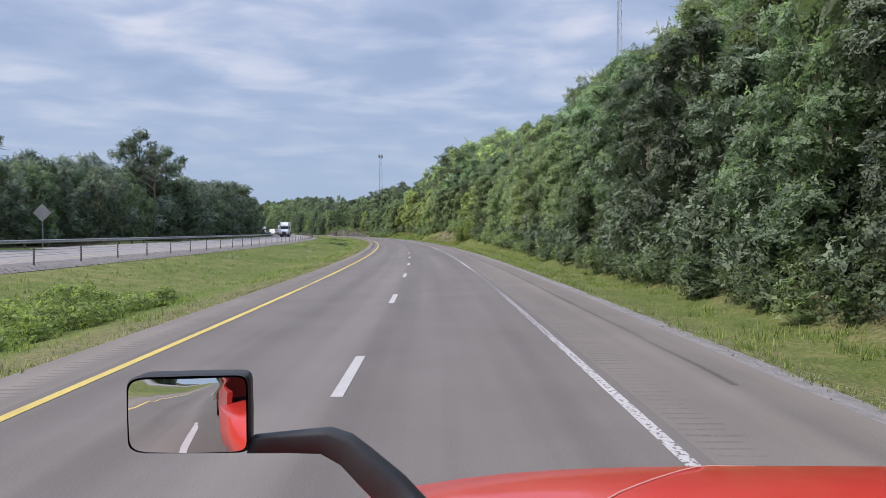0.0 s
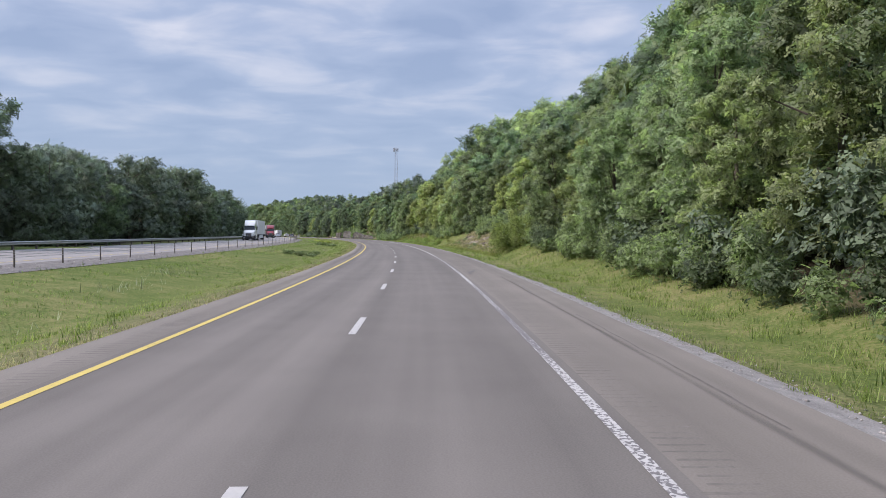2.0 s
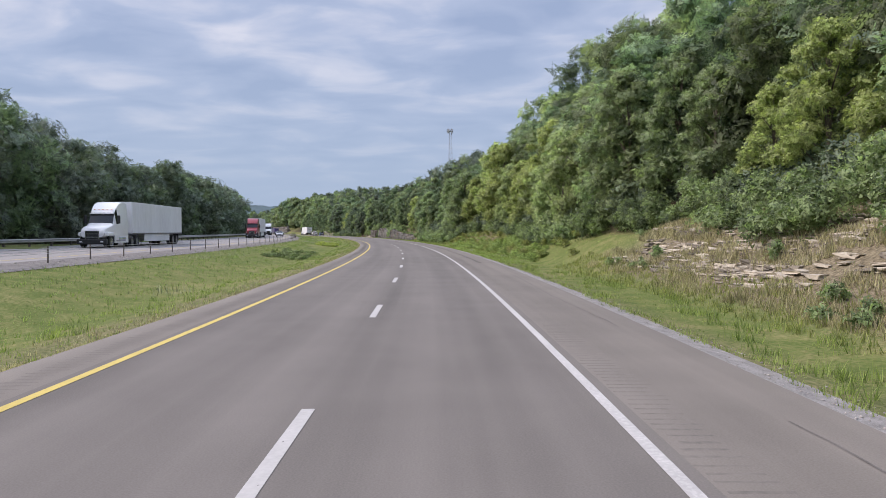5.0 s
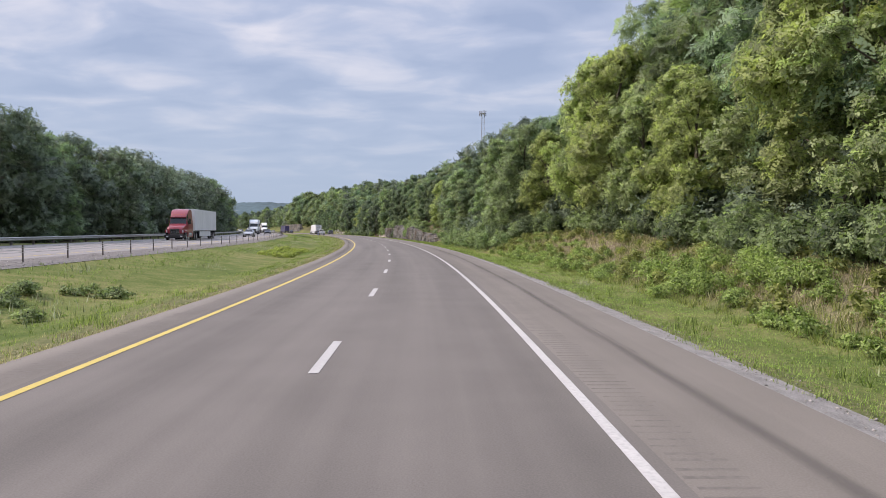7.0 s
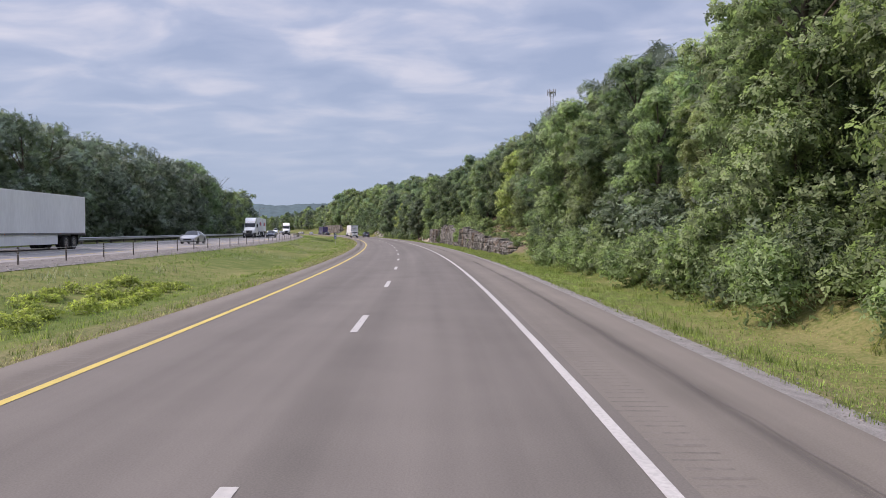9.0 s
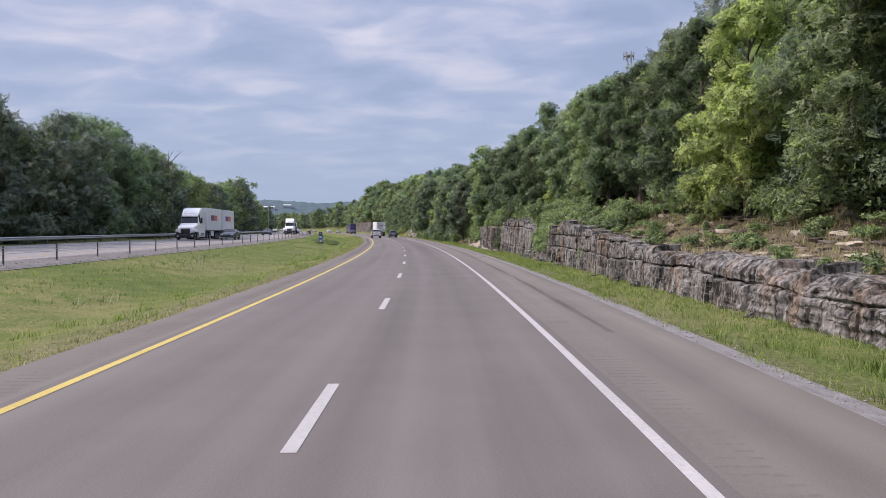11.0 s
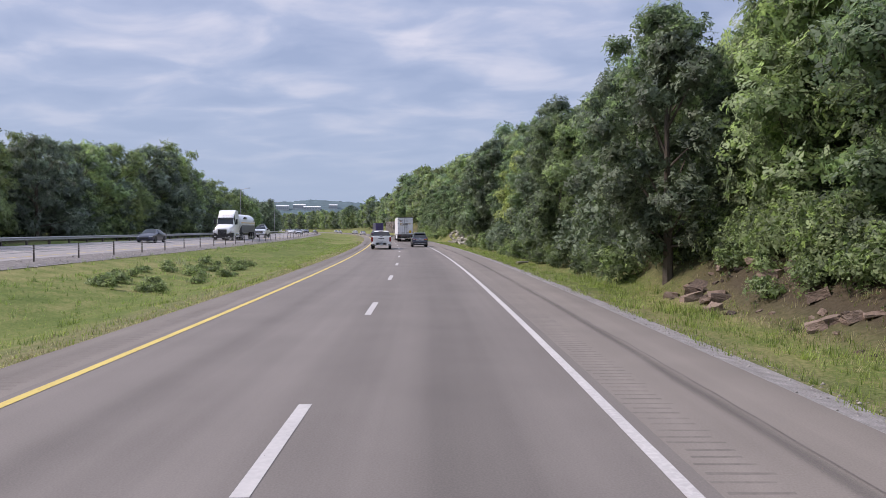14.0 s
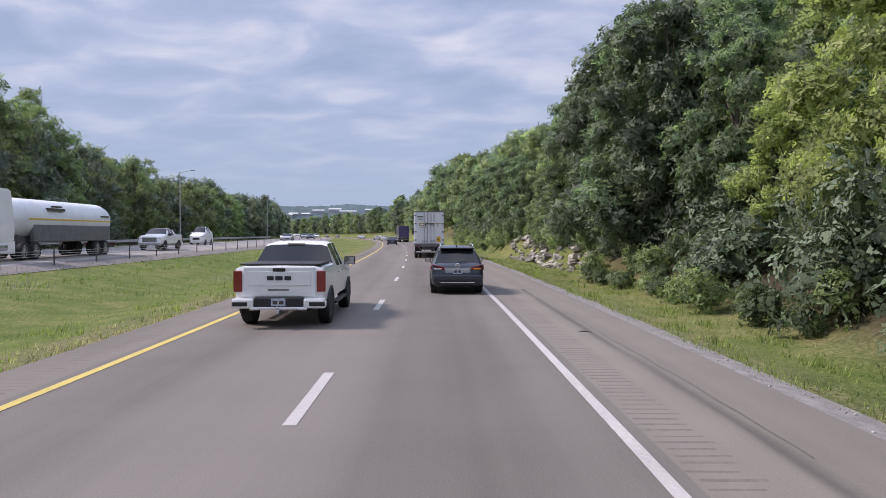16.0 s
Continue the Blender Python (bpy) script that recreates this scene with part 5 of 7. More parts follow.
def stones(spots, label, seed, meshes):
    g = random.Random(seed)
    for s, u, size in spots:
        ob = new("stone", g.choice(meshes))
        ob.matrix_basis = road_pose(s, u, height(s, u) + size * 0.2, g.uniform(0, 360)) @ pose(0, 0, 0, g.uniform(-25, 25), g.uniform(-25, 25), 0) @ Matrix.Diagonal((size * g.uniform(0.8, 1.4), size * g.uniform(0.8, 1.5), size * g.uniform(0.35, 0.75), 1))
        tagged(ob, label, "stone", "loose stones on the banks")


def bedded_slabs(spots, label, seed, meshes):
    """Flat slabs lying along the bedding, too many to count."""
    g = random.Random(seed)
    vs, fs = [], []
    for s, u, size in spots:
        m = road_pose(s, u, height(s, u) + size * 0.02, g.uniform(-14, 14)) @ pose(0, 0, 0, g.uniform(-5, 5), g.uniform(-9, 9), 0) @ Matrix.Diagonal((size * g.uniform(0.6, 1.1), size * g.uniform(0.9, 2.6), size * g.uniform(0.14, 0.34), 1))
        me = g.choice(meshes)
        base = len(vs)
        vs += [tuple(m @ v.co) for v in me.vertices]
        fs += [tuple(base + i for i in p.vertices) for p in me.polygons]
    tagged(mesh_ob("stone_slabs", vs, fs, meshes[0].materials[0]), label, "stones", kind="stuff")


g = random.Random(21)
stones([(g.uniform(494, 526), g.uniform(9.8, 12.2), g.uniform(0.22, 0.62)) for _ in range(110)], "pale broken limestone slab fallen on the bank", 1, PALE_BLOCKS)
ledges = []
for _ in range(46):
    s, u = g.uniform(135, 177), g.uniform(11.7, 16.8)
    ledges += [(s + g.uniform(-3.5, 3.5), u + g.uniform(-0.35, 0.35), g.uniform(0.12, 0.48)) for _ in range(34)]
bedded_slabs(ledges, "flat weathered stone slabs bedded in the dry bank", 2, BUFF_BLOCKS)
bedded_slabs([(g.uniform(319, 350), g.uniform(11.2, 14.2), 0.10 + 0.4 * g.random() ** 2) for _ in range(260)], "broken flat slabs on the bare slope above the rock cut", 5, BUFF_BLOCKS)
bedded_slabs([(g.uniform(319, 352), g.uniform(11.2, 14.6), 0.08 + 0.4 * g.random() ** 2) for _ in range(420)], "brown broken slabs on the bare slope above the rock cut", 7, RED_BLOCKS)
stones([(g.uniform(358, 366), g.uniform(9.8, 12.0), g.uniform(0.25, 0.7)) for _ in range(30)], "fallen limestone block in the overgrown gap", 6, BLOCKS)
stones([(g.uniform(318, 404), g.uniform(9.5, 10.5), g.uniform(0.12, 0.4)) for _ in range(60)], "small broken stone at the foot of the rock cut", 3, BLOCKS)
bedded_slabs([(g.uniform(384, 404), 9.3 + 1.0 * g.random() ** 0.7, 0.06 + 0.26 * g.random() ** 2) for _ in range(150)], "pale chips of limestone on the litter below the rock cut", 8, PALE_BLOCKS)
stones([(g.uniform(398, 404), g.uniform(9.7, 10.6), g.uniform(0.3, 0.7)) for _ in range(12)], "fallen buff limestone block at the end of the rock cut", 9, BUFF_BLOCKS)
stones([(g.uniform(404, 418), g.uniform(9.6, 11.8), 0.1 + 0.4 * g.random() ** 2) for _ in range(80)], "broken reddish brown stone on the bare bank", 4, RED_BLOCKS)


# ---- barriers, signs, masts ----
def box(bm, x0, x1, y0, y1, z0, z1, bevel=0.0):
    made = bmesh.ops.create_cube(bm, size=1.0, matrix=Matrix.Translation(((x0 + x1) / 2, (y0 + y1) / 2, (z0 + z1) / 2)) @ Matrix.Diagonal((x1 - x0, y1 - y0, z1 - z0, 1)))
    if bevel:
        es = list({e for v in made["verts"] for e in v.link_edges})
        bmesh.ops.bevel(bm, geom=es, offset=bevel, segments=2, affect="EDGES", profile=0.6)


def box_part(name, parent, mat, x0, x1, y0, y1, z0, z1, bevel=0.0, label=""):
    bm = bmesh.new()
    box(bm, x0, x1, y0, y1, z0, z1, bevel)
    return part(name, bm, mat, parent, label)


def cable_barrier():
    thing = new("cable_barrier")
    me = None
    for k in range(0, 128):
        s = 1.0 + 5.0 * k
        if me is None:
            bm = bmesh.new()
            box(bm, -0.035, 0.035, -0.03, 0.03, -0.2, 0.88, 0.01)
            post = part("post", bm, RUSTY, thing)
            me = post.data
        else:
            post = new("post", me)
            post.parent = thing
        post.matrix_basis = road_pose(s, -18.2, height(s, -18.2), random.Random(k).uniform(-4, 4))
    for h in (0.50, 0.62, 0.75):
        bm = bmesh.new()
        prev = None
        for k in range(0, 128):
            s = 1.0 + 5.0 * k
            x, y, _ = on_road(s, -18.15)
            p = (float(x), float(y), height(s, -18.2) + h)
            if prev:
                tube(bm, prev, p, 0.012, 0.012, 5)
            prev = p
        part("cable", bm, GALVANISED, thing)
    return tagged(thing, "steel cable barrier on rusty posts along the median", "barrier")


cable_barrier()


def guard_rail():
    thing = new("guard_rail")
    prof = ((0.0, 0.0), (0.06, 0.05), (0.06, 0.10), (0.0, 0.155), (0.06, 0.21), (0.06, 0.26), (0.0, 0.31))
    vs, fs = [], []
    n = 0
    for s in np.arange(-40, 640, 4.0):
        for d, h in prof:
            x, y, _ = on_road(s, -31.0 + d)
            vs.append((float(x), float(y), 1.15 + h))
        if n:
            b = n * len(prof)
            fs += [(b + j, b + j + 1, b + j + 1 - len(prof), b + j - len(prof)) for j in range(len(prof) - 1)]
        n += 1
    beam = mesh_ob("beam", vs, fs, GALVANISED, thing)
    mod = beam.modifiers.new("sheet", "SOLIDIFY"); mod.thickness = 0.004
    me = None
    for s in np.arange(-40, 640, 4.0):
        if me is None:
            bm = bmesh.new()
            box(bm, -0.08, 0.08, -0.09, 0.09, -0.3, 0.70, 0.01)
            ob = part("post", bm, RUSTY, thing)
            me = ob.data
        else:
            ob = new("post", me)
            ob.parent = thing
        ob.matrix_basis = road_pose(float(s), -31.12, 0.73)
    return tagged(thing, "galvanised steel guard rail beyond the opposite carriageway", "guard rail")


guard_rail()
# steel colour lightened to hold the haze in front of the masts
MAST = material("hazed_mast_steel", (0.38, 0.39, 0.42), 0.6, 0.5)


def mast(x, y, z0, z1, w0, w1, label):
    """A lattice mast: three legs, rings and braces, with antennas at the top."""
    thing = new("radio_mast")
    legs = []
    n = 14
    for k in range(3):
        bm = bmesh.new()
        a = k * math.tau / 3
        p = [(w * math.cos(a), w * math.sin(a), 0) for w in (w0, w1)]
        tube(bm, (p[0][0], p[0][1], 0), (p[1][0], p[1][1], z1 - z0), 0.11, 0.08, 5)
        part("leg", bm, MAST, thing)
    bm = bmesh.new()
    for i in range(n):
        f0, f1 = i / n, (i + 1) / n
        wa, wb = w0 + (w1 - w0) * f0, w0 + (w1 - w0) * f1
        for k in range(3):
            a, b = k * math.tau / 3, (k + 1) * math.tau / 3
            tube(bm, (wa * math.cos(a), wa * math.sin(a), (z1 - z0) * f0), (wb * math.cos(b), wb * math.sin(b), (z1 - z0) * f1), 0.045, 0.045, 4)
            tube(bm, (wb * math.cos(a), wb * math.sin(a), (z1 - z0) * f1), (wb * math.cos(b), wb * math.sin(b), (z1 - z0) * f1), 0.04, 0.04, 4)
    part("bracing", bm, MAST, thing)
    for k in range(6):
        a = k * math.tau / 6
        box_part("antenna", thing, MAST, 1.6 * math.cos(a) - 0.2, 1.6 * math.cos(a) + 0.2, 1.6 * math.sin(a) - 0.2, 1.6 * math.sin(a) + 0.2, z1 - z0 - 2.4, z1 - z0 + 0.2)
    bm = bmesh.new()
    tube(bm, (0, 0, z1 - z0 - 1.2), (0, 0, z1 - z0 - 0.9), 1.7, 1.7, 12)
    part("platform", bm, MAST, thing)
    thing.matrix_basis = pose(x, y, z0)
    return tagged(thing, label, "mast")


mast(-44.0, 556.0, 22.0, 61.0, 1.9, 0.8, "grey steel lattice radio mast on the wooded hill")
x, y, _ = on_road(195, 67)
mast(float(x), float(y), height(195, 67) - 0.5, 76.0, 1.3, 0.5, "tall grey lattice mast rising behind the trees")
SIGN_BLUE = material("blue_sign_sheet", (0.03, 0.07, 0.35), 0.5, spread=0.1)
SIGN_DARK = material("dark_sign_sheet", (0.035, 0.04, 0.06), 0.5, spread=0.1)
SIGN_WHITE = material("white_sign_sheet", (0.75, 0.75, 0.75), 0.5, spread=0.1)


def marker_sign(s, u):
    thing = new("marker_sign")
    box_part("post", thing, GALVANISED, -0.03, 0.03, 0.02, 0.06, -0.3, 2.32, 0.005)
    box_part("panel", thing, SIGN_DARK, -0.20, 0.20, -0.005, 0.012, 1.98, 2.28, 0.004, "small dark sign plate")
    box_part("bar", thing, SIGN_WHITE, -0.06, 0.06, -0.012, -0.004, 2.06, 2.20)
    box_part("panel", thing, SIGN_BLUE, -0.22, 0.22, -0.005, 0.012, 1.52, 1.95, 0.004, "blue sign plate")
    box_part("bar", thing, SIGN_WHITE, -0.13, 0.13, -0.012, -0.004, 1.66, 1.80)
    box_part("panel", thing, SIGN_BLUE, -0.20, 0.20, -0.005, 0.012, 1.12, 1.49, 0.004, "blue sign plate")
    box_part("bar", thing, SIGN_WHITE, -0.12, 0.12, -0.012, -0.004, 1.33, 1.42)
    box_part("bar", thing, SIGN_WHITE, -0.12, 0.12, -0.012, -0.004, 1.19, 1.26)
    thing.matrix_basis = road_pose(s, u, height(s, u))
    return tagged(thing, "three small dark and blue marker plates on a post", "sign")


marker_sign(387, -9.0)


def diamond_sign(s, u):
    thing = new("warning_sign")
    box_part("post", thing, GALVANISED, -0.04, 0.04, 0.0, 0.05, -0.3, 3.4, 0.005)
    bm = bmesh.new()
    box(bm, -0.55, 0.55, -0.03, -0.01, -0.55, 0.55, 0.005)
    bmesh.ops.transform(bm, matrix=pose(0, 0, 3.1, 0, 45, 0), verts=bm.verts)
    part("panel", bm, GALVANISED, thing, "bare grey back of a diamond sign")
    thing.matrix_basis = road_pose(s, u, height(s, u), 0)
    return tagged(thing, "diamond warning sign seen from its bare grey back", "sign")


diamond_sign(64, -31.6)


def light_pole(s, u, tall):
    thing = new("light_pole")
    bm = bmesh.new()
    tube(bm, (0, 0, -0.2), (0, 0, tall), 0.12, 0.06, 8)
    part("pole", bm, GALVANISED, thing)
    bm = bmesh.new()
    tube(bm, (0, 0, tall - 0.1), (1.6, 0, tall + 0.3), 0.05, 0.04, 6)
    part("arm", bm, GALVANISED, thing)
    box_part("lamp_head", thing, GALVANISED, 1.5, 2.1, -0.12, 0.12, tall + 0.22, tall + 0.36, 0.03)
    thing.matrix_basis = road_pose(s, u, height(s, u))
    return tagged(thing, "slim galvanised roadside light pole", "light pole", "light poles beyond the guard rail")


light_pole(558, -32.2, 10.0); light_pole(640, -32.4, 10.0)
delineator = new("delineator")
box_part("post", delineator, SIGN_WHITE, -0.05, 0.05, -0.01, 0.01, -0.2, 1.0, 0.005)
delineator.matrix_basis = road_pose(404, 9.3, height(404, 9.3))
tagged(delineator, "short white plastic delineator post in the verge", "post")

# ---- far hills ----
# the bluish base colour carries the haze over the hills
HILL = material("haze_tinted_hills", (0.060, 0.098, 0.110), 1.0, spread=0.45, scale=0.006, fine=0.05)


def hill_top(k):
    k *= 89 / (HILL_N - 1)
    return 112 + 16 * noise.noise((k * 0.07, 2.0, 0)) + 9 * noise.noise((k * 0.4, 5.0, 0)) + 5 * noise.noise((k * 2.1, 5.0, 0)) + 4 * noise.noise((k * 7.0, 5.0, 0))


HILL_N = 700


def far_hills():
    vs, fs = [], []
    n = HILL_N
    for k in range(n):
        b = radians(-35 + 120 * k / (n - 1))     # bearing, left of north
        r = 3300.0
        top = hill_top(k)
        for rr, z in ((r - 500, -5), (r - 250, top * 0.55), (r, top), (r + 300, top * 0.6)):
            vs.append((-rr * math.sin(b), rr * math.cos(b), z))
        if k:
            i = k * 4
            fs += [(i + j - 4, i + j - 3, i + j + 1, i + j) for j in range(3)]
    return tagged(mesh_ob("backdrop", vs, fs, HILL, smooth=True), "wooded hills on the horizon, tinted blue-green for haze", "hills", kind="structure")


far_hills()
ROOF_WHITE = material("white_roof_sheet", (0.62, 0.63, 0.64), 0.6, spread=0.1, scale=0.05, fine=1)
WALL_PALE = material("pale_warehouse_wall", (0.42, 0.43, 0.44), 0.8, spread=0.15, scale=0.05, fine=1)


def warehouse(bearing, r, z, long, deep, tall):
    thing = new("warehouse")
    box_part("wall", thing, WALL_PALE, -long / 2, long / 2, -deep / 2, deep / 2, -12, tall)
    bm = bmesh.new()
    a = [bm.verts.new((x, y, h)) for x in (-long / 2 - 1, long / 2 + 1) for y, h in ((-deep / 2 - 1, tall), (0, tall + deep * 0.10), (deep / 2 + 1, tall))]
    for f in ((0, 1, 4, 3), (1, 2, 5, 4), (0, 2, 1), (3, 4, 5), (0, 3, 5, 2)):
        bm.faces.new([a[i] for i in f])
    part("roof", bm, ROOF_WHITE, thing)
    for k in range(6):
        x = -long / 2 + long * (k + 0.5) / 6
        box_part("loading_door", thing, STEEL_DARK, x - 3, x + 3, -deep / 2 - 0.3, -deep / 2 + 0.1, 0.2, tall * 0.6)
    b = radians(bearing)
    thing.matrix_basis = pose(-r * math.sin(b), r * math.cos(b), z, 0, 0, bearing)
    return tagged(thing, "long low white warehouse on the far hillside", "building", "far warehouses")


# dark doors greyed by haze put into their colour
STEEL_DARK = material("hazed_door_sheet", (0.27, 0.29, 0.31), 0.6, spread=0.1)
g = random.Random(52)
for bearing in (26.0, 27.4, 28.3, 29.4, 30.2, 31.0, 31.9, 32.6, 33.6, 34.8, 35.7, 37.0):
    top = hill_top((bearing + 35) / 120 * (HILL_N - 1))
    r = g.uniform(3040, 3140)
    z = float(np.interp(r, (2800, 3050, 3300), (-5, top * 0.55, top)))
    warehouse(bearing, r, z, g.choice((30, 45, 60, 90)), 36, g.uniform(7, 11))


def dead_tree(s, u, tall, seed):
    """A bare dead tree: trunk, limbs and twigs."""
    g = random.Random(seed)
    thing = new("dead_tree")
    bm = bmesh.new()
    tube(bm, (0, 0, 0), (0.2, 0.1, tall * 0.55), 0.20, 0.12, 8)
    tube(bm, (0.2, 0.1, tall * 0.55), (0.1, 0.3, tall), 0.12, 0.02, 7)
    part("trunk", bm, BARK, thing)
    for k in range(11):
        h = tall * g.uniform(0.45, 0.9)
        a, long = g.uniform(0, 6.28), (tall - h) * g.uniform(0.4, 0.8) + 0.8
        tip = Vector((long * math.cos(a), long * math.sin(a), h + long * g.uniform(0.4, 1.0)))
        bm = bmesh.new()
        tube(bm, (0.15, 0.15, h), tip, 0.06, 0.015, 5)
        for _ in range(4):
            f = g.uniform(0.4, 0.95)
            p0 = Vector((0.15, 0.15, h)).lerp(tip, f)
            tube(bm, p0, p0 + Vector((g.uniform(-0.8, 0.8), g.uniform(-0.8, 0.8), g.uniform(0.2, 1.1))), 0.02, 0.006, 4)
        part("limb", bm, BARK, thing)
    thing.matrix_basis = road_pose(s, u, height(s, u) - 0.2)
    return tagged(thing, "bare grey dead tree among the leafy trees", "tree", "dead trees")


dead_tree(424, -35.5, 13.6, 1); dead_tree(428, -36.5, 12.4, 2); dead_tree(106, -35.5, 12.2, 3)


# ---- vehicles ----
def paint(name, base, rough=0.35, metal=0.0, coat=0.6):
    return material(name, base, rough, metal, spread=0.06, scale=0.8, fine=6, coat=coat)


GREY_PAINT = paint("gunmetal_paint", (0.055, 0.063, 0.082), 0.32, 0.5)
PICKUP_WHITE = paint("white_paint", (0.78, 0.78, 0.78), 0.3)
SILVER = paint("silver_paint", (0.42, 0.43, 0.45), 0.35, 0.5)
DARK_PAINT = paint("dark_blue_paint", (0.03, 0.035, 0.06), 0.3)
RED_PAINT = paint("red_truck_paint", (0.56, 0.035, 0.022), 0.32)
MAROON = paint("maroon_truck_paint", (0.24, 0.025, 0.035), 0.32)
PURPLE = paint("purple_truck_paint", (0.07, 0.05, 0.16), 0.35)
TRAILER_WHITE = material("trailer_white", (0.70, 0.71, 0.73), 0.45, spread=0.10, scale=0.7, fine=5, stretch=(1, 1, 0.3))
GLASS_DARK = material("tinted_glass", (0.012, 0.014, 0.016), 0.08, spread=0.1, coat=0.0)
PLASTIC = material("black_plastic", (0.018, 0.018, 0.019), 0.55, spread=0.3, scale=5, fine=60)
RUBBER = material("tyre_rubber", (0.020, 0.020, 0.021), 0.85, spread=0.3, scale=4, fine=40)
CHROME = material("chrome", (0.72, 0.72, 0.74), 0.14, 1.0, spread=0.08)
ALLOY = material("alloy_rim", (0.42, 0.42, 0.44), 0.3, 0.9, spread=0.15)
TAIL_RED = material("red_lens", (0.20, 0.008, 0.012), 0.18, spread=0.15, coat=1.0)
CLEAR_LENS = material("clear_lens", (0.60, 0.60, 0.62), 0.15, spread=0.1, coat=1.0)
AMBER = material("amber_lens", (0.70, 0.22, 0.02), 0.2, spread=0.1, coat=1.0)
PLATE = material("plate_sheet", (0.42, 0.46, 0.55), 0.45, spread=0.1)
INK = material("dark_print", (0.06, 0.05, 0.035), 0.6, spread=0.1)
GOLD_INK = material("ochre_print", (0.42, 0.27, 0.06), 0.6, spread=0.1)
YELLOW_TAG = material("yellow_placard", (0.72, 0.45, 0.03), 0.5, spread=0.1)
STEEL_GREY = material("frame_steel", (0.16, 0.16, 0.165), 0.6, 0.3, spread=0.3, scale=3, fine=30)
MUD = material("mud_flap", (0.025, 0.025, 0.026), 0.8, spread=0.2)


def lathe(profile, sides, axis_x):
    """A solid of rotation round the x axis; profile: (x, radius)."""
    bm = bmesh.new()
    rings = []
    for x, r in profile:
        rings.append([bm.verts.new((x * axis_x, r * math.cos(k * math.tau / sides), r * math.sin(k * math.tau / sides))) for k in range(sides)])
    for a, b in zip(rings, rings[1:]):
        for k in range(sides):
            bm.faces.new((a[k], a[(k + 1) % sides], b[(k + 1) % sides], b[k]))
    bm.faces.new(rings[0])
    bm.faces.new(rings[-1][::-1])
    return bm


def wheel(parent, x, y, r, w, rim_mat=None, spokes=10):
    """A wheel whose outer side faces away from the middle: tyre, rim with spokes and a hub."""
    out = 1 if x > 0 else -1
    bm = lathe(((-w / 2, r * 0.70), (-w / 2, r * 0.93), (-w * 0.38, r), (w * 0.38, r), (w / 2, r * 0.93), (w / 2 - 0.01, r * 0.68), (w / 2 - 0.06, r * 0.66)), 28, out)
    tyre = part("wheel", bm, RUBBER, parent, smooth=False)
    tyre.matrix_basis = pose(x - out * w / 2, y, r)
    bm = lathe(((w / 2 - 0.07, r * 0.66), (w / 2 - 0.03, r * 0.67), (w / 2 - 0.02, r * 0.60), (w / 2 - 0.07, r * 0.58)), 28, out)
    for k in range(spokes):
        a = k * math.tau / spokes
        m = pose((w / 2 - 0.045) * out, 0, 0, math.degrees(a)) @ Matrix.Translation((0, 0, r * 0.34)) @ Matrix.Diagonal((0.03, r * 0.10, r * 0.56, 1))
        bmesh.ops.create_cube(bm, size=1.0, matrix=m)
    hub = lathe(((w / 2 - 0.07, r * 0.16), (w / 2 - 0.015, r * 0.14), (w / 2 - 0.01, r * 0.05)), 14, out)
    part("rim", bm, rim_mat or ALLOY, tyre)
    part("hub_cap", hub, rim_mat or ALLOY, tyre)
    return tyre


def body_shell(parent, stations, glass, mat, bm_name="body"):
    """A lofted car body. stations: y, top, belt, half width, half width at the top, bottom. glass: part name of a cell (i, j) or ''."""
    cols = []
    for y, zt, zb, w, wt_, z0 in stations:
        midz = z0 + 0.55 * (zb - z0)
        half = [(0.0, z0), (w * 0.80, z0), (w * 0.965, z0 + 0.10), (w, midz), (w * 0.975, zb), (wt_, zt - 0.05), (wt_ * 0.80, zt), (0.0, zt + 0.012)]
        cols.append([(x, y, z) for x, z in half] + [(-x, y, z) for x, z in half[-2:0:-1]])
    n = len(cols[0])
    groups = {}
    for i in range(len(cols) - 1):
        for j in range(n):
            jj = j if j < 7 else 13 - j
            side = "left" if j >= 7 else "right"
            groups.setdefault(glass(i, jj, side) or bm_name, []).append((cols[i][j], cols[i][(j + 1) % n], cols[i + 1][(j + 1) % n], cols[i + 1][j]))
    ends = groups.setdefault(bm_name, [])
    for c in (cols[0], cols[-1]):
        for j in range(0, 7):
            k = (n - j) % n
            ends.append((c[j], c[j + 1], c[(n - j - 1) % n], c[k]))
    made = {}
    for key, quads in groups.items():
        bm = bmesh.new()
        for q in quads:
            vs = []
            for p in q:
                if not any((Vector(p) - Vector(v)).length < 1e-6 for v in vs):
                    vs.append(p)
            if len(vs) > 2:
                bm.faces.new([bm.verts.new(v) for v in vs])
        bmesh.ops.remove_doubles(bm, verts=bm.verts, dist=1e-5)
        name = key.split("|")[0]
        ob = part(name, bm, mat if key == bm_name else GLASS_DARK, parent, smooth=True)
        ob.data.set_sharp_from_angle(angle=radians(38))
        made[key] = ob
    return made


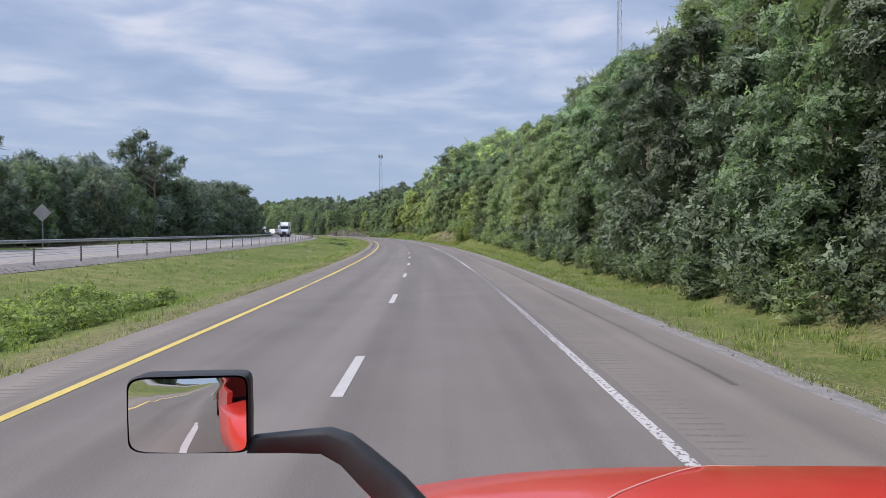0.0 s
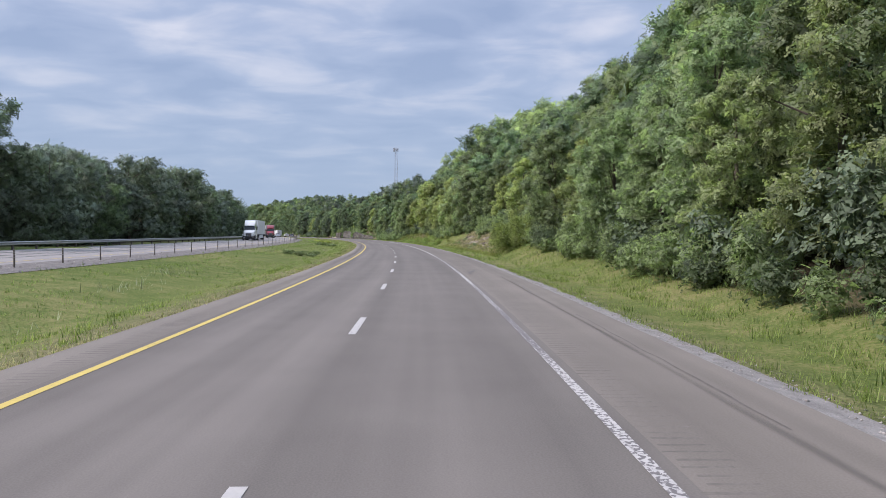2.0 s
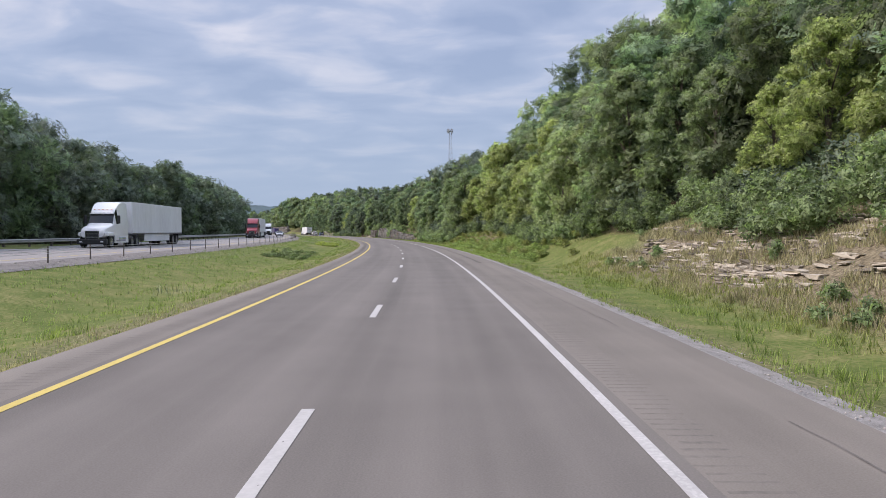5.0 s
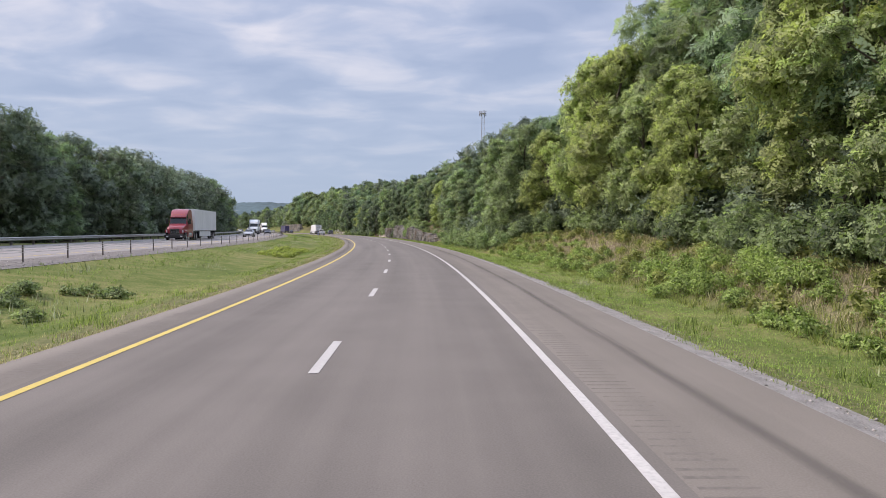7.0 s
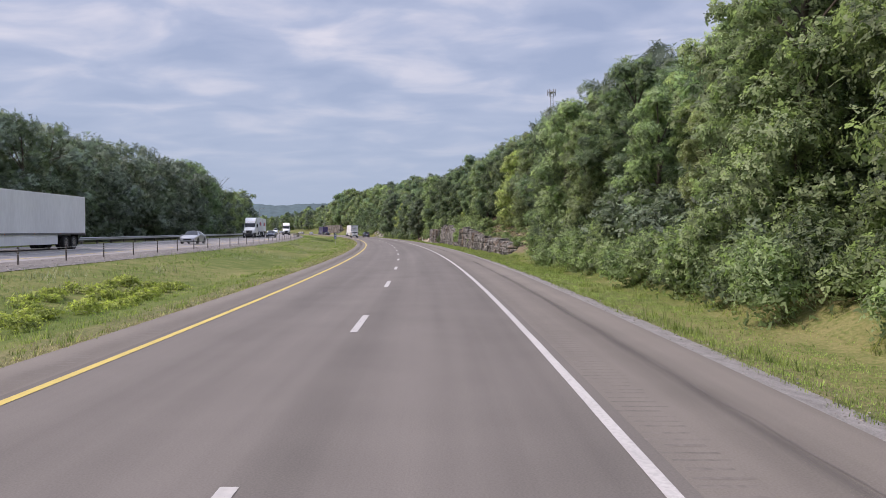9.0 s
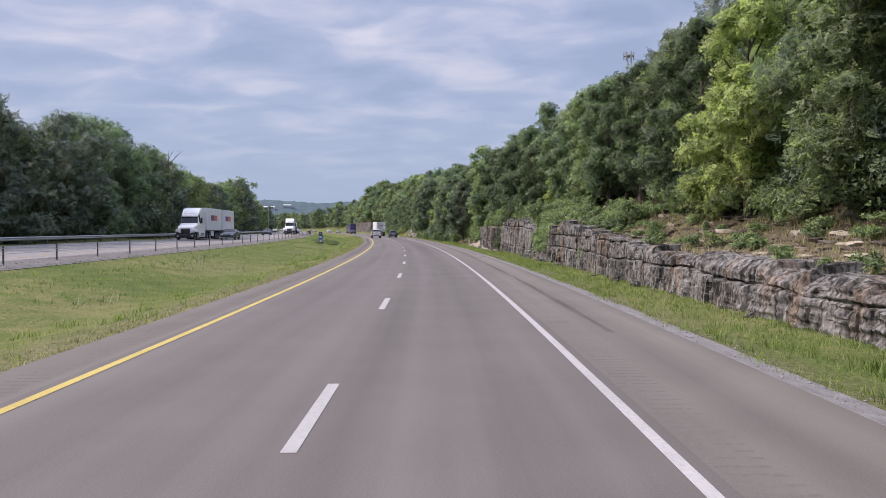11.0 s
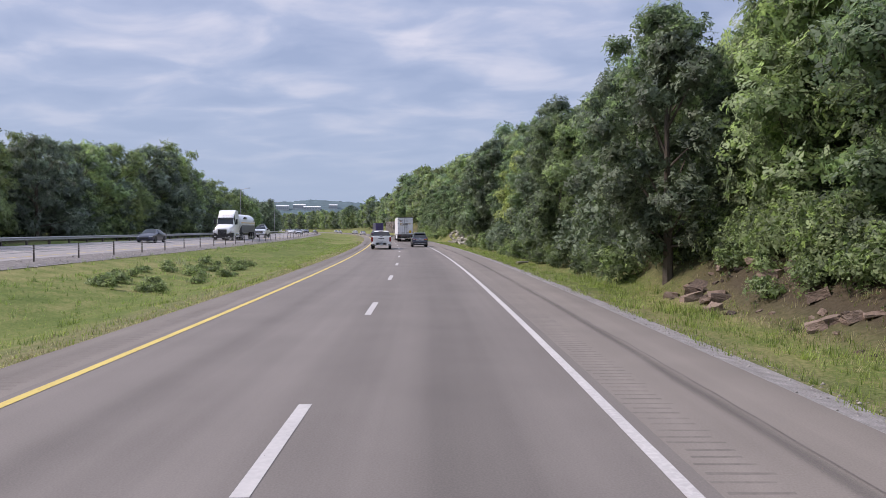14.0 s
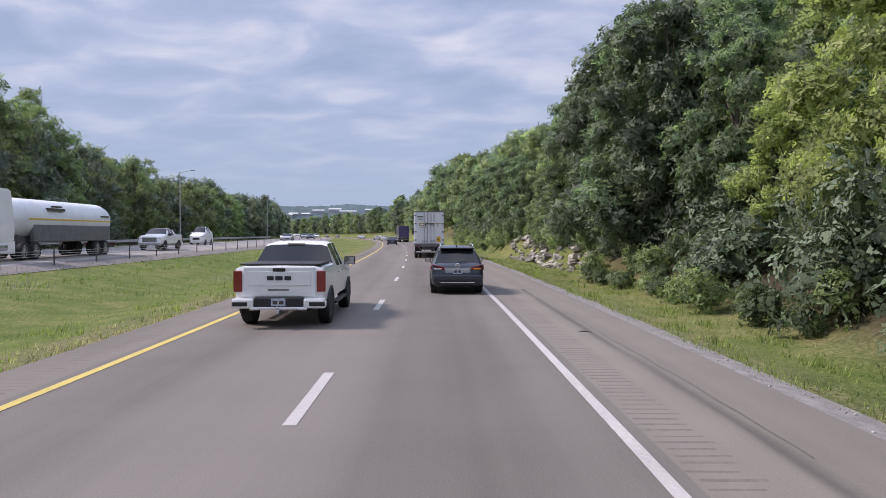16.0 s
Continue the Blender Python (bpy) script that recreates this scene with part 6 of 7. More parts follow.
def arch(parent, x, y, r, mat=None):
    """The dark lip of a wheel opening and a flat dark disc painting its shaded hollow."""
    out = 1 if x > 0 else -1
    bm = bmesh.new()
    n = 18
    prev = None
    for k in range(n + 1):
        a = math.pi * (-0.06 + 1.12 * k / n)
        ring = [bm.verts.new((x + dx * out, y + rr * math.cos(a), r * 0.93 + rr * math.sin(a))) for dx, rr in ((-0.03, r * 1.02), (0.012, r * 1.06), (0.016, r * 1.22), (-0.03, r * 1.24))]
        if prev:
            for j in range(4):
                bm.faces.new((prev[j], prev[(j + 1) % 4], ring[(j + 1) % 4], ring[j]))
        prev = ring
    part("wheel_arch", bm, mat or PLASTIC, parent)
    bm = bmesh.new()
    ring = [bm.verts.new((x + 0.006 * out, y + r * 1.06 * math.cos(a), max(0.2, r * 0.93 + r * 1.06 * math.sin(a)))) for a in [k * math.tau / 24 for k in range(24)]]
    bm.faces.new(ring)
    part("wheel_well_shade", bm, MUD, parent)


def plate(parent, y, z, facing=-1):
    p = box_part("number_plate", parent, PLATE, -0.16, 0.16, y - 0.006, y + 0.006, z - 0.085, z + 0.085, 0.004, "plain pale plate with dark bars")
    for x0, x1 in ((-0.12, -0.02), (0.02, 0.12)):
        box_part("bar", p, INK, x0, x1, y + facing * 0.012 - 0.003, y + facing * 0.012 + 0.003, z - 0.04, z + 0.035)


def door_mirror(parent, x, y, z, mat, size=0.22):
    out = 1 if x > 0 else -1
    m = box_part("door_mirror", parent, mat, min(x, x + out * size), max(x, x + out * size), y - 0.05, y + 0.09, z - size * 0.36, z + size * 0.42, 0.035)
    box_part("mirror_glass", m, CHROME, min(x + out * 0.02, x + out * (size - 0.02)), max(x + out * 0.02, x + out * (size - 0.02)), y - 0.056, y - 0.048, z - size * 0.28, z + size * 0.34)


def suv(label, mat):
    thing = new("suv")
    st = ((0.00, 0.74, 0.70, 0.74, 0.72, 0.42), (0.05, 0.97, 0.84, 0.86, 0.80, 0.34), (0.10, 1.06, 0.98, 0.90, 0.82, 0.30), (0.17, 1.10, 1.00, 0.915, 0.80, 0.28),
          (0.52, 1.56, 1.03, 0.92, 0.66, 0.25), (0.62, 1.63, 1.03, 0.92, 0.63, 0.24), (1.05, 1.68, 1.02, 0.92, 0.62, 0.23), (1.62, 1.70, 1.01, 0.92, 0.62, 0.23), (1.70, 1.70, 1.01, 0.92, 0.62, 0.23),
          (2.62, 1.67, 0.99, 0.92, 0.62, 0.23), (3.32, 1.12, 0.97, 0.915, 0.76, 0.23), (3.45, 1.06, 0.96, 0.91, 0.80, 0.23), (4.05, 0.99, 0.90, 0.90, 0.78, 0.24), (4.45, 0.90, 0.80, 0.85, 0.72, 0.26), (4.62, 0.74, 0.66, 0.76, 0.68, 0.30), (4.68, 0.60, 0.55, 0.66, 0.62, 0.36))

    def glass(i, j, side):
        if j >= 5 and i == 3:
            return "rear_window"
        if j >= 5 and i == 9:
            return "windscreen"
        if j == 4 and i in (5, 6):
            return "side_window|" + side + "rear"
        if j == 4 and i == 8:
            return "side_window|" + side + "front"
        return ""

    body_shell(thing, st, glass, mat)
    box_part("spoiler", thing, PLASTIC, -0.60, 0.60, 0.36, 0.62, 1.585, 1.625, 0.015, "dark spoiler over the rear window")
    for sx in (1, -1):
        bm = bmesh.new()
        pts = [(0.36 * sx, 0.03, 0.93), (0.90 * sx, 0.02, 1.06), (0.935 * sx, 0.32, 1.04), (0.935 * sx, 0.30, 0.93), (0.90 * sx, 0.03, 0.86), (0.50 * sx, 0.02, 0.87)]
        top = [bm.verts.new((x * 1.005, y - 0.02, z)) for x, y, z in pts]
        back = [bm.verts.new((x * 0.94, y + 0.12, z)) for x, y, z in pts]
        bm.faces.new(top); bm.faces.new(back[::-1])
        for k in range(6):
            bm.faces.new((top[k], back[k], back[(k + 1) % 6], top[(k + 1) % 6]))
        lamp = part("tail_light", bm, TAIL_RED, thing, "red and clear wrap-around tail light")
        box_part("indicator", lamp, AMBER if sx > 0 else CLEAR_LENS, min(0.56 * sx, 0.82 * sx), max(0.56 * sx, 0.82 * sx), -0.012, 0.02, 0.875, 0.925, 0.01)
        bm = bmesh.new()
        q = None
        for y, z in ((0.62, 1.66), (0.75, 1.735), (1.3, 1.765), (2.1, 1.755), (2.5, 1.69)):
            if q:
                tube(bm, q, (0.57 * sx, y, z), 0.022, 0.022, 6)
            q = (0.57 * sx, y, z)
        part("roof_rail", bm, CHROME, thing, "satin silver roof rail")
        door_mirror(thing, 0.90 * sx, 2.95, 1.10, mat)
        for y in (1.42, 2.30):
            box_part("door_handle", thing, CHROME, 0.915 * sx - 0.02, 0.915 * sx + 0.02, y - 0.10, y + 0.10, 0.90, 0.935, 0.012)
        box_part("sill", thing, PLASTIC, 0.86 * sx - 0.05, 0.86 * sx + 0.05, 1.2, 3.3, 0.22, 0.36, 0.03)
        box_part("window_trim", thing, CHROME, 0.905 * sx - 0.008, 0.905 * sx + 0.008, 0.7, 2.9, 1.005, 1.025, 0.004)
        box_part("reflector", thing, TAIL_RED, 0.70 * sx - 0.10, 0.70 * sx + 0.10, -0.012, 0.01, 0.50, 0.56, 0.006)
        for y in (0.92, 3.63):
            arch(thing, 0.915 * sx, y, 0.36)
            wheel(thing, 0.925 * sx, y, 0.36, 0.23)
        box_part("head_light", thing, CLEAR_LENS, min(0.55 * sx, 0.82 * sx), max(0.55 * sx, 0.82 * sx), 4.40, 4.60, 0.72, 0.84, 0.03)
    box_part("bumper", thing, PLASTIC, -0.80, 0.80, -0.035, 0.10, 0.33, 0.50, 0.03, "black plastic lower bumper")
    box_part("bumper", thing, mat, -0.86, 0.86, -0.045, 0.14, 0.52, 0.69, 0.04, "grey painted upper bumper")
    box_part("bumper_trim", thing, CHROME, -0.60, 0.60, -0.05, 0.0, 0.405, 0.44, 0.01, "silver strip across the bumper")
    panel = box_part("plate_recess", thing, SILVER, -0.44, 0.44, 0.005, 0.05, 0.73, 0.90, 0.03, "lighter grey recess round the plate")
    box_part("trim_strip", thing, CHROME, -0.48, 0.48, 0.0, 0.05, 0.905, 0.935, 0.008)
    plate(thing, -0.004, 0.81)
    bm = bmesh.new()
    for k in range(20):
        a, b = k * math.tau / 20, (k + 1) * math.tau / 20
        tube(bm, (0.075 * math.cos(a), 0.035, 1.01 + 0.075 * math.sin(a)), (0.075 * math.cos(b), 0.035, 1.01 + 0.075 * math.sin(b)), 0.012, 0.012, 5)
    box(bm, -0.095, 0.095, 0.025, 0.045, 0.995, 1.025, 0.005)
    part("badge", bm, CHROME, thing, "plain chrome ring badge")
    bm = bmesh.new()
    tube(bm, (0.0, 0.14, 1.13), (0.34, 0.15, 1.17), 0.02, 0.01, 6)
    part("wiper", bm, PLASTIC, thing)
    bm = bmesh.new()
    tube(bm, (0, 0.80, 1.66), (0, 0.66, 1.72), 0.03, 0.012, 6)
    part("roof_antenna", bm, PLASTIC, thing)
    return tagged(thing, label, "car")


def pickup(label, mat):
    thing = new("pickup_truck")
    st = ((0.00, 1.33, 1.22, 0.97, 0.95, 0.62), (0.04, 1.40, 1.30, 1.01, 0.97, 0.56), (0.5, 1.42, 1.32, 1.02, 0.98, 0.52), (1.78, 1.42, 1.32, 1.02, 0.98, 0.50), (1.84, 1.44, 1.32, 1.02, 0.96, 0.50),
          (2.14, 1.85, 1.32, 1.02, 0.78, 0.50), (2.30, 1.91, 1.32, 1.02, 0.75, 0.48), (2.98, 1.94, 1.31, 1.02, 0.74, 0.48), (3.06, 1.94, 1.31, 1.02, 0.74, 0.48), (3.55, 1.92, 1.30, 1.02, 0.75, 0.48),
          (4.28, 1.44, 1.28, 1.02, 0.90, 0.48), (4.42, 1.38, 1.27, 1.02, 0.94, 0.48), (5.40, 1.32, 1.20, 1.01, 0.92, 0.50), (5.72, 1.24, 1.10, 0.98, 0.88, 0.55), (5.82, 1.00, 0.92, 0.94, 0.86, 0.60))

    def glass(i, j, side):
        if j >= 5 and i == 4:
            return "rear_window"
        if j >= 5 and i == 9:
            return "windscreen"
        if j == 4 and i == 6:
            return "side_window|" + side + "rear"
        if j == 4 and i == 8:
            return "side_window|" + side + "front"
        return ""

    body_shell(thing, st, glass, mat)
    box_part("bed_cover", thing, PLASTIC, -0.90, 0.90, 0.06, 1.80, 1.415, 1.455, 0.015, "flat black cover over the bed")
    gate = box_part("tailgate", thing, mat, -0.80, 0.80, -0.03, 0.05, 0.72, 1.38, 0.02)
    box_part("gate_panel", gate, mat, -0.70, 0.70, -0.045, -0.02, 0.96, 1.28, 0.012)
    box_part("gate_handle", gate, PLASTIC, -0.14, 0.14, -0.055, -0.02, 1.28, 1.36, 0.012)
    for x0, x1 in ((-0.27, -0.12), (-0.08, 0.08), (0.12, 0.27)):
        box_part("badge", gate, PLASTIC, x0, x1, -0.062, -0.044, 1.09, 1.18, 0.006, "plain dark bar of the tailgate emblem")
    box_part("badge", gate, STEEL_GREY, -0.25, 0.22, -0.042, -0.03, 0.855, 0.885, 0.004)
    for sx in (1, -1):
        box_part("tail_light", thing, TAIL_RED, min(0.83 * sx, 1.03 * sx), max(0.83 * sx, 1.03 * sx), -0.03, 0.13, 0.82, 1.30, 0.03, "tall dark red tail light")
        box_part("bumper_corner", thing, mat, min(0.55 * sx, 1.04 * sx), max(0.55 * sx, 1.04 * sx), -0.16, 0.12, 0.46, 0.68, 0.05)
        box_part("bumper_step", thing, PLASTIC, min(0.68 * sx, 1.03 * sx), max(0.68 * sx, 1.03 * sx), -0.168, -0.10, 0.51, 0.61, 0.02)
        box_part("exhaust_tip", thing, CHROME, min(0.42 * sx, 0.64 * sx), max(0.42 * sx, 0.64 * sx), -0.17, 0.0, 0.42, 0.475, 0.02)
        door_mirror(thing, 1.00 * sx, 3.95, 1.38, PLASTIC, 0.30)
        for y in (2.42, 3.22):
            box_part("door_handle", thing, CHROME, 1.02 * sx - 0.02, 1.02 * sx + 0.02, y - 0.12, y + 0.12, 1.14, 1.175, 0.012)
        box_part("running_board", thing, PLASTIC, min(0.92 * sx, 1.08 * sx), max(0.92 * sx, 1.08 * sx), 1.75, 3.95, 0.40, 0.46, 0.02)
        for y in (1.05, 4.78):
            arch(thing, 1.02 * sx, y, 0.42)
            wheel(thing, 1.035 * sx, y, 0.42, 0.28, CHROME, 12)
        box_part("head_light", thing, CLEAR_LENS, min(0.66 * sx, 0.95 * sx), max(0.66 * sx, 0.95 * sx), 5.66, 5.80, 0.92, 1.14, 0.03)
    box_part("bumper", thing, PLASTIC, -0.55, 0.55, -0.15, 0.10, 0.48, 0.70, 0.03, "dark bumper step round the plate")
    box_part("bumper", thing, mat, -0.60, 0.60, -0.155, 0.05, 0.44, 0.50, 0.02)
    plate(thing, -0.156, 0.60)
    bm = bmesh.new()
    box(bm, -0.05, 0.05, -0.32, 0.1, 0.36, 0.44, 0.01)
    bmesh.ops.create_uvsphere(bm, u_segments=10, v_segments=8, radius=0.03, matrix=Matrix.Translation((0, -0.28, 0.49)))
    part("tow_hitch", bm, CHROME, thing)
    box_part("brake_light", thing, TAIL_RED, -0.22, 0.22, 2.10, 2.16, 1.875, 1.895, 0.004, "dark red strip lamp")
    box_part("grille", thing, CHROME, -0.62, 0.62, 5.72, 5.86, 0.72, 1.16, 0.03)
    box_part("bumper", thing, CHROME, -0.98, 0.98, 5.72, 5.95, 0.45, 0.68, 0.05)
    return tagged(thing, label, "pickup truck")


def sedan(label, mat, tall=1.42, name="car"):
    thing = new(name)
    k = tall / 1.45
    st = ((0.00, 0.78 * k, 0.70 * k, 0.76, 0.72, 0.36), (0.08, 1.00 * k, 0.88 * k, 0.88, 0.80, 0.28), (0.55, 1.06 * k, 0.94 * k, 0.90, 0.78, 0.24), (1.20, 1.38 * k, 0.95 * k, 0.91, 0.60, 0.22), (1.30, 1.41 * k, 0.95 * k, 0.91, 0.58, 0.22),
          (1.95, 1.45 * k, 0.94 * k, 0.91, 0.58, 0.22), (2.02, 1.45 * k, 0.94 * k, 0.91, 0.58, 0.22), (2.60, 1.42 * k, 0.93 * k, 0.91, 0.58, 0.22), (3.40, 1.00 * k, 0.90 * k, 0.90, 0.74, 0.22), (4.20, 0.90 * k, 0.80 * k, 0.88, 0.74, 0.24), (4.60, 0.72 * k, 0.64 * k, 0.78, 0.68, 0.30), (4.68, 0.60 * k, 0.54 * k, 0.68, 0.62, 0.34))

    def glass(i, j, side):
        if j >= 5 and i == 2:
            return "rear_window"
        if j >= 5 and i == 7:
            return "windscreen"
        if j == 4 and i == 4:
            return "side_window|" + side + "rear"
        if j == 4 and i == 6:
            return "side_window|" + side + "front"
        return ""

    body_shell(thing, st, glass, mat)
    for sx in (1, -1):
        box_part("tail_light", thing, TAIL_RED, min(0.50 * sx, 0.88 * sx), max(0.50 * sx, 0.88 * sx), -0.01, 0.16, 0.80 * k, 0.92 * k, 0.02)
        box_part("head_light", thing, CLEAR_LENS, min(0.50 * sx, 0.82 * sx), max(0.50 * sx, 0.82 * sx), 4.42, 4.66, 0.62 * k, 0.74 * k, 0.03)
        door_mirror(thing, 0.88 * sx, 3.0, 1.0 * k, mat, 0.2)
        for y in (0.95, 3.68):
            arch(thing, 0.905 * sx, y, 0.33)
            wheel(thing, 0.912 * sx, y, 0.33, 0.21)
    box_part("grille", thing, PLASTIC, -0.42, 0.42, 4.60, 4.70, 0.42 * k, 0.60 * k, 0.02)
    plate(thing, -0.006, 0.62 * k)
    return tagged(thing, label, "car")


def axle(thing, y, w=1.24, r=0.50):
    for x in (w, w - 0.34, -w, -w + 0.34):
        wheel(thing, x, y, r, 0.28, ALLOY, 8)


def box_trailer(thing, y0, long, mat, bars=(), print_mat=INK, low=1.18, top=4.05, doors=True):
    """A van trailer with its tail at y0: box, rear doors with rods, bumper guard, wheels, landing legs."""
    y1 = y0 + long
    box_part("cargo_box", thing, mat, -1.28, 1.28, y0 + 0.03, y1, low, top, 0.02)
    for sx in (1, -1):
        door = box_part("cargo_door", thing, mat, min(0.02 * sx, 1.20 * sx), max(0.02 * sx, 1.20 * sx), y0 - 0.02, y0 + 0.05, low + 0.10, top - 0.10, 0.01)
        for x in (0.16, 0.42):
            bm = bmesh.new()
            tube(bm, (x * sx, y0 - 0.05, low + 0.05), (x * sx, y0 - 0.05, top - 0.08), 0.018, 0.018, 6)
            part("lock_rod", bm, STEEL_GREY, door)
        box_part("door_latch", door, STEEL_GREY, min(0.12 * sx, 0.62 * sx), max(0.12 * sx, 0.62 * sx), y0 - 0.07, y0 - 0.03, low + 0.30, low + 0.34)
        for z in (low + 0.4, low + 1.1, low + 1.8, low + 2.5):
            box_part("hinge", door, STEEL_GREY, min(1.08 * sx, 1.27 * sx), max(1.08 * sx, 1.27 * sx), y0 - 0.035, y0 + 0.0, z - 0.05, z + 0.05, 0.008)
        box_part("bottom_rail", thing, STEEL_GREY, 1.28 * sx - 0.02, 1.28 * sx + 0.02, y0 + 0.05, y1 - 0.02, low - 0.06, low + 0.06)
        box_part("tail_light", thing, TAIL_RED, min(0.72 * sx, 1.15 * sx), max(0.72 * sx, 1.15 * sx), y0 - 0.035, y0 + 0.02, low - 0.14, low - 0.05, 0.01)
        bm = bmesh.new()
        tube(bm, (0.95 * sx, y0 + 0.02, low - 0.1), (0.62 * sx, y0 + 0.02, 0.58), 0.045, 0.045, 6)
        part("guard_strut", bm, STEEL_GREY, thing)
        bm = bmesh.new()
        tube(bm, (0.30 * sx, y0 + 0.02, 0.58), (0.62 * sx, y0 + 0.02, low - 0.1), 0.04, 0.04, 6)
        part("guard_strut", bm, STEEL_GREY, thing)
        box_part("mud_flap", thing, MUD, min(0.70 * sx, 1.25 * sx), max(0.70 * sx, 1.25 * sx), y0 + 1.25, y0 + 1.28, 0.35, low - 0.05)
        bm = bmesh.new()
        tube(bm, (0.85 * sx, y1 - 2.6, low), (0.85 * sx, y1 - 2.6, 0.35), 0.07, 0.06, 8)
        part("landing_leg", bm, STEEL_GREY, thing)
    box_part("bumper_guard", thing, CHROME, -1.15, 1.15, y0 - 0.02, y0 + 0.10, 0.50, 0.62, 0.015, "red and silver taped bumper guard")
    box_part("rear_sill", thing, STEEL_GREY, -1.27, 1.27, y0 - 0.03, y0 + 0.06, low - 0.16, low + 0.08, 0.01)
    box_part("rear_header", thing, STEEL_GREY, -1.28, 1.28, y0 - 0.02, y0 + 0.06, top - 0.09, top + 0.005, 0.01)
    for sx in (1, -1):
        box_part("side_skirt", thing, mat, 1.22 * sx - 0.015, 1.22 * sx + 0.015, y0 + 4.6, y1 - min(3.4, 0.25 * long), 0.42, low - 0.02, 0.01)
        for k in range(5):
            y = y0 + 0.6 + (long - 1.2) * k / 4
            box_part("side_marker", thing, AMBER if k else TAIL_RED, 1.30 * sx - 0.006, 1.30 * sx + 0.006, y - 0.06, y + 0.06, low - 0.02, low + 0.03)
    box_part("bogie", thing, STEEL_GREY, -0.55, 0.55, y0 + 1.0, y0 + 4.4, 0.72, low)
    for y in (y0 + 1.9, y0 + 3.2):
        axle(thing, y)
    for x0, x1, z0, z1, mat2 in bars:
        box_part("printed_bar", thing, mat2, x0, x1, y0 - 0.034, y0 - 0.022, z0, z1)


def tractor(thing, y0, mat, sleeper=True, long_hood=True):
    """A road tractor whose cab's back stands at y0, facing +y: sleeper, cab, hood, grille, fenders, tanks, stacks."""
    st = ((y0, 3.80, 2.2, 1.22, 1.05, 1.0), (y0 + 0.3, 3.92, 2.2, 1.24, 1.08, 0.95), (y0 + 1.2, 3.95, 2.2, 1.24, 1.04, 0.95), (y0 + 1.75, 3.80, 2.05, 1.24, 1.02, 0.95), (y0 + 2.28, 3.46, 2.02, 1.22, 0.99, 0.95), (y0 + 2.72, 2.98, 2.0, 1.20, 0.98, 0.95),
          (y0 + 3.15, 2.08, 1.95, 1.12, 1.0, 0.92), (y0 + 3.3, 2.0, 1.86, 1.08, 0.94, 0.9), (y0 + 4.5, 1.80, 1.62, 1.02, 0.84, 0.85), (y0 + 4.85, 1.62, 1.45, 0.96, 0.80, 0.85), (y0 + 4.95, 1.40, 1.30, 0.88, 0.78, 0.88))

    def glass(i, j, side):
        if j >= 5 and i == 5:
            return "windscreen"
        if j == 4 and i == 4:
            return "side_window|" + side
        return ""

    body_shell(thing, st, glass, mat)
    grille = box_part("grille", thing, PLASTIC, -0.50, 0.50, y0 + 4.86, y0 + 5.0, 0.75, 1.42, 0.04, "black slatted radiator grille")
    for k in range(5):
        box_part("slat", grille, CHROME, -0.47, 0.47, y0 + 4.99, y0 + 5.015, 0.85 + 0.115 * k, 0.875 + 0.115 * k)
    for x in (-0.53, 0.53):
        box_part("grille_frame", grille, CHROME, x - 0.03, x + 0.03, y0 + 4.85, y0 + 5.02, 0.76, 1.43, 0.01)
    bumper = box_part("bumper", thing, PLASTIC, -1.20, 1.20, y0 + 4.70, y0 + 5.15, 0.30, 0.74, 0.09, "dark moulded front bumper")
    for sx in (1, -1):
        box_part("fog_light", bumper, CLEAR_LENS, min(0.72 * sx, 0.95 * sx), max(0.72 * sx, 0.95 * sx), y0 + 5.12, y0 + 5.16, 0.46, 0.58, 0.015)
        box_part("side_fairing", thing, mat, 1.16 * sx - 0.03, 1.16 * sx + 0.03, y0 - 0.1, y0 + 3.2, 0.38, 1.05, 0.015)
        box_part("step", thing, STEEL_GREY, min(1.12 * sx, 1.24 * sx), max(1.12 * sx, 1.24 * sx), y0 + 2.2, y0 + 2.9, 0.55, 0.60, 0.01)
    for x in (-0.7, -0.35, 0, 0.35, 0.7):
        box_part("marker_light", thing, AMBER, x - 0.05, x + 0.05, y0 + 2.50, y0 + 2.60, 3.24, 3.28, 0.008)
    box_part("chassis", thing, STEEL_GREY, -0.42, 0.42, y0 - 3.0, y0 + 4.6, 0.70, 1.0)
    for sx in (1, -1):
        box_part("head_light", thing, CLEAR_LENS, min(0.70 * sx, 1.02 * sx), max(0.70 * sx, 1.02 * sx), y0 + 4.62, y0 + 4.92, 0.98, 1.26, 0.05)
        box_part("fender", thing, mat, min(0.86 * sx, 1.24 * sx), max(0.86 * sx, 1.24 * sx), y0 + 3.4, y0 + 4.75, 0.95, 1.32, 0.12)
        bm = lathe(((-0.85, 0.30), (-0.8, 0.33), (0.8, 0.33), (0.85, 0.30)), 16, 1)
        bmesh.ops.transform(bm, matrix=pose(0.92 * sx, y0 + 1.5, 0.72, 0, 0, 90), verts=bm.verts)
        part("fuel_tank", bm, CHROME, thing)
        box_part("door_mirror", thing, PLASTIC, min(1.26 * sx, 1.50 * sx), max(1.26 * sx, 1.50 * sx), y0 + 2.7, y0 + 2.85, 2.05, 2.75, 0.05)
        wheel(thing, 1.22 * sx, y0 + 3.95, 0.51, 0.30, CHROME, 8)
    box_part("sun_visor", thing, mat, -0.98, 0.98, y0 + 2.72, y0 + 2.95, 2.86, 2.96, 0.02)
    for y in (y0 - 1.0, y0 - 2.3):
        axle(thing, y)


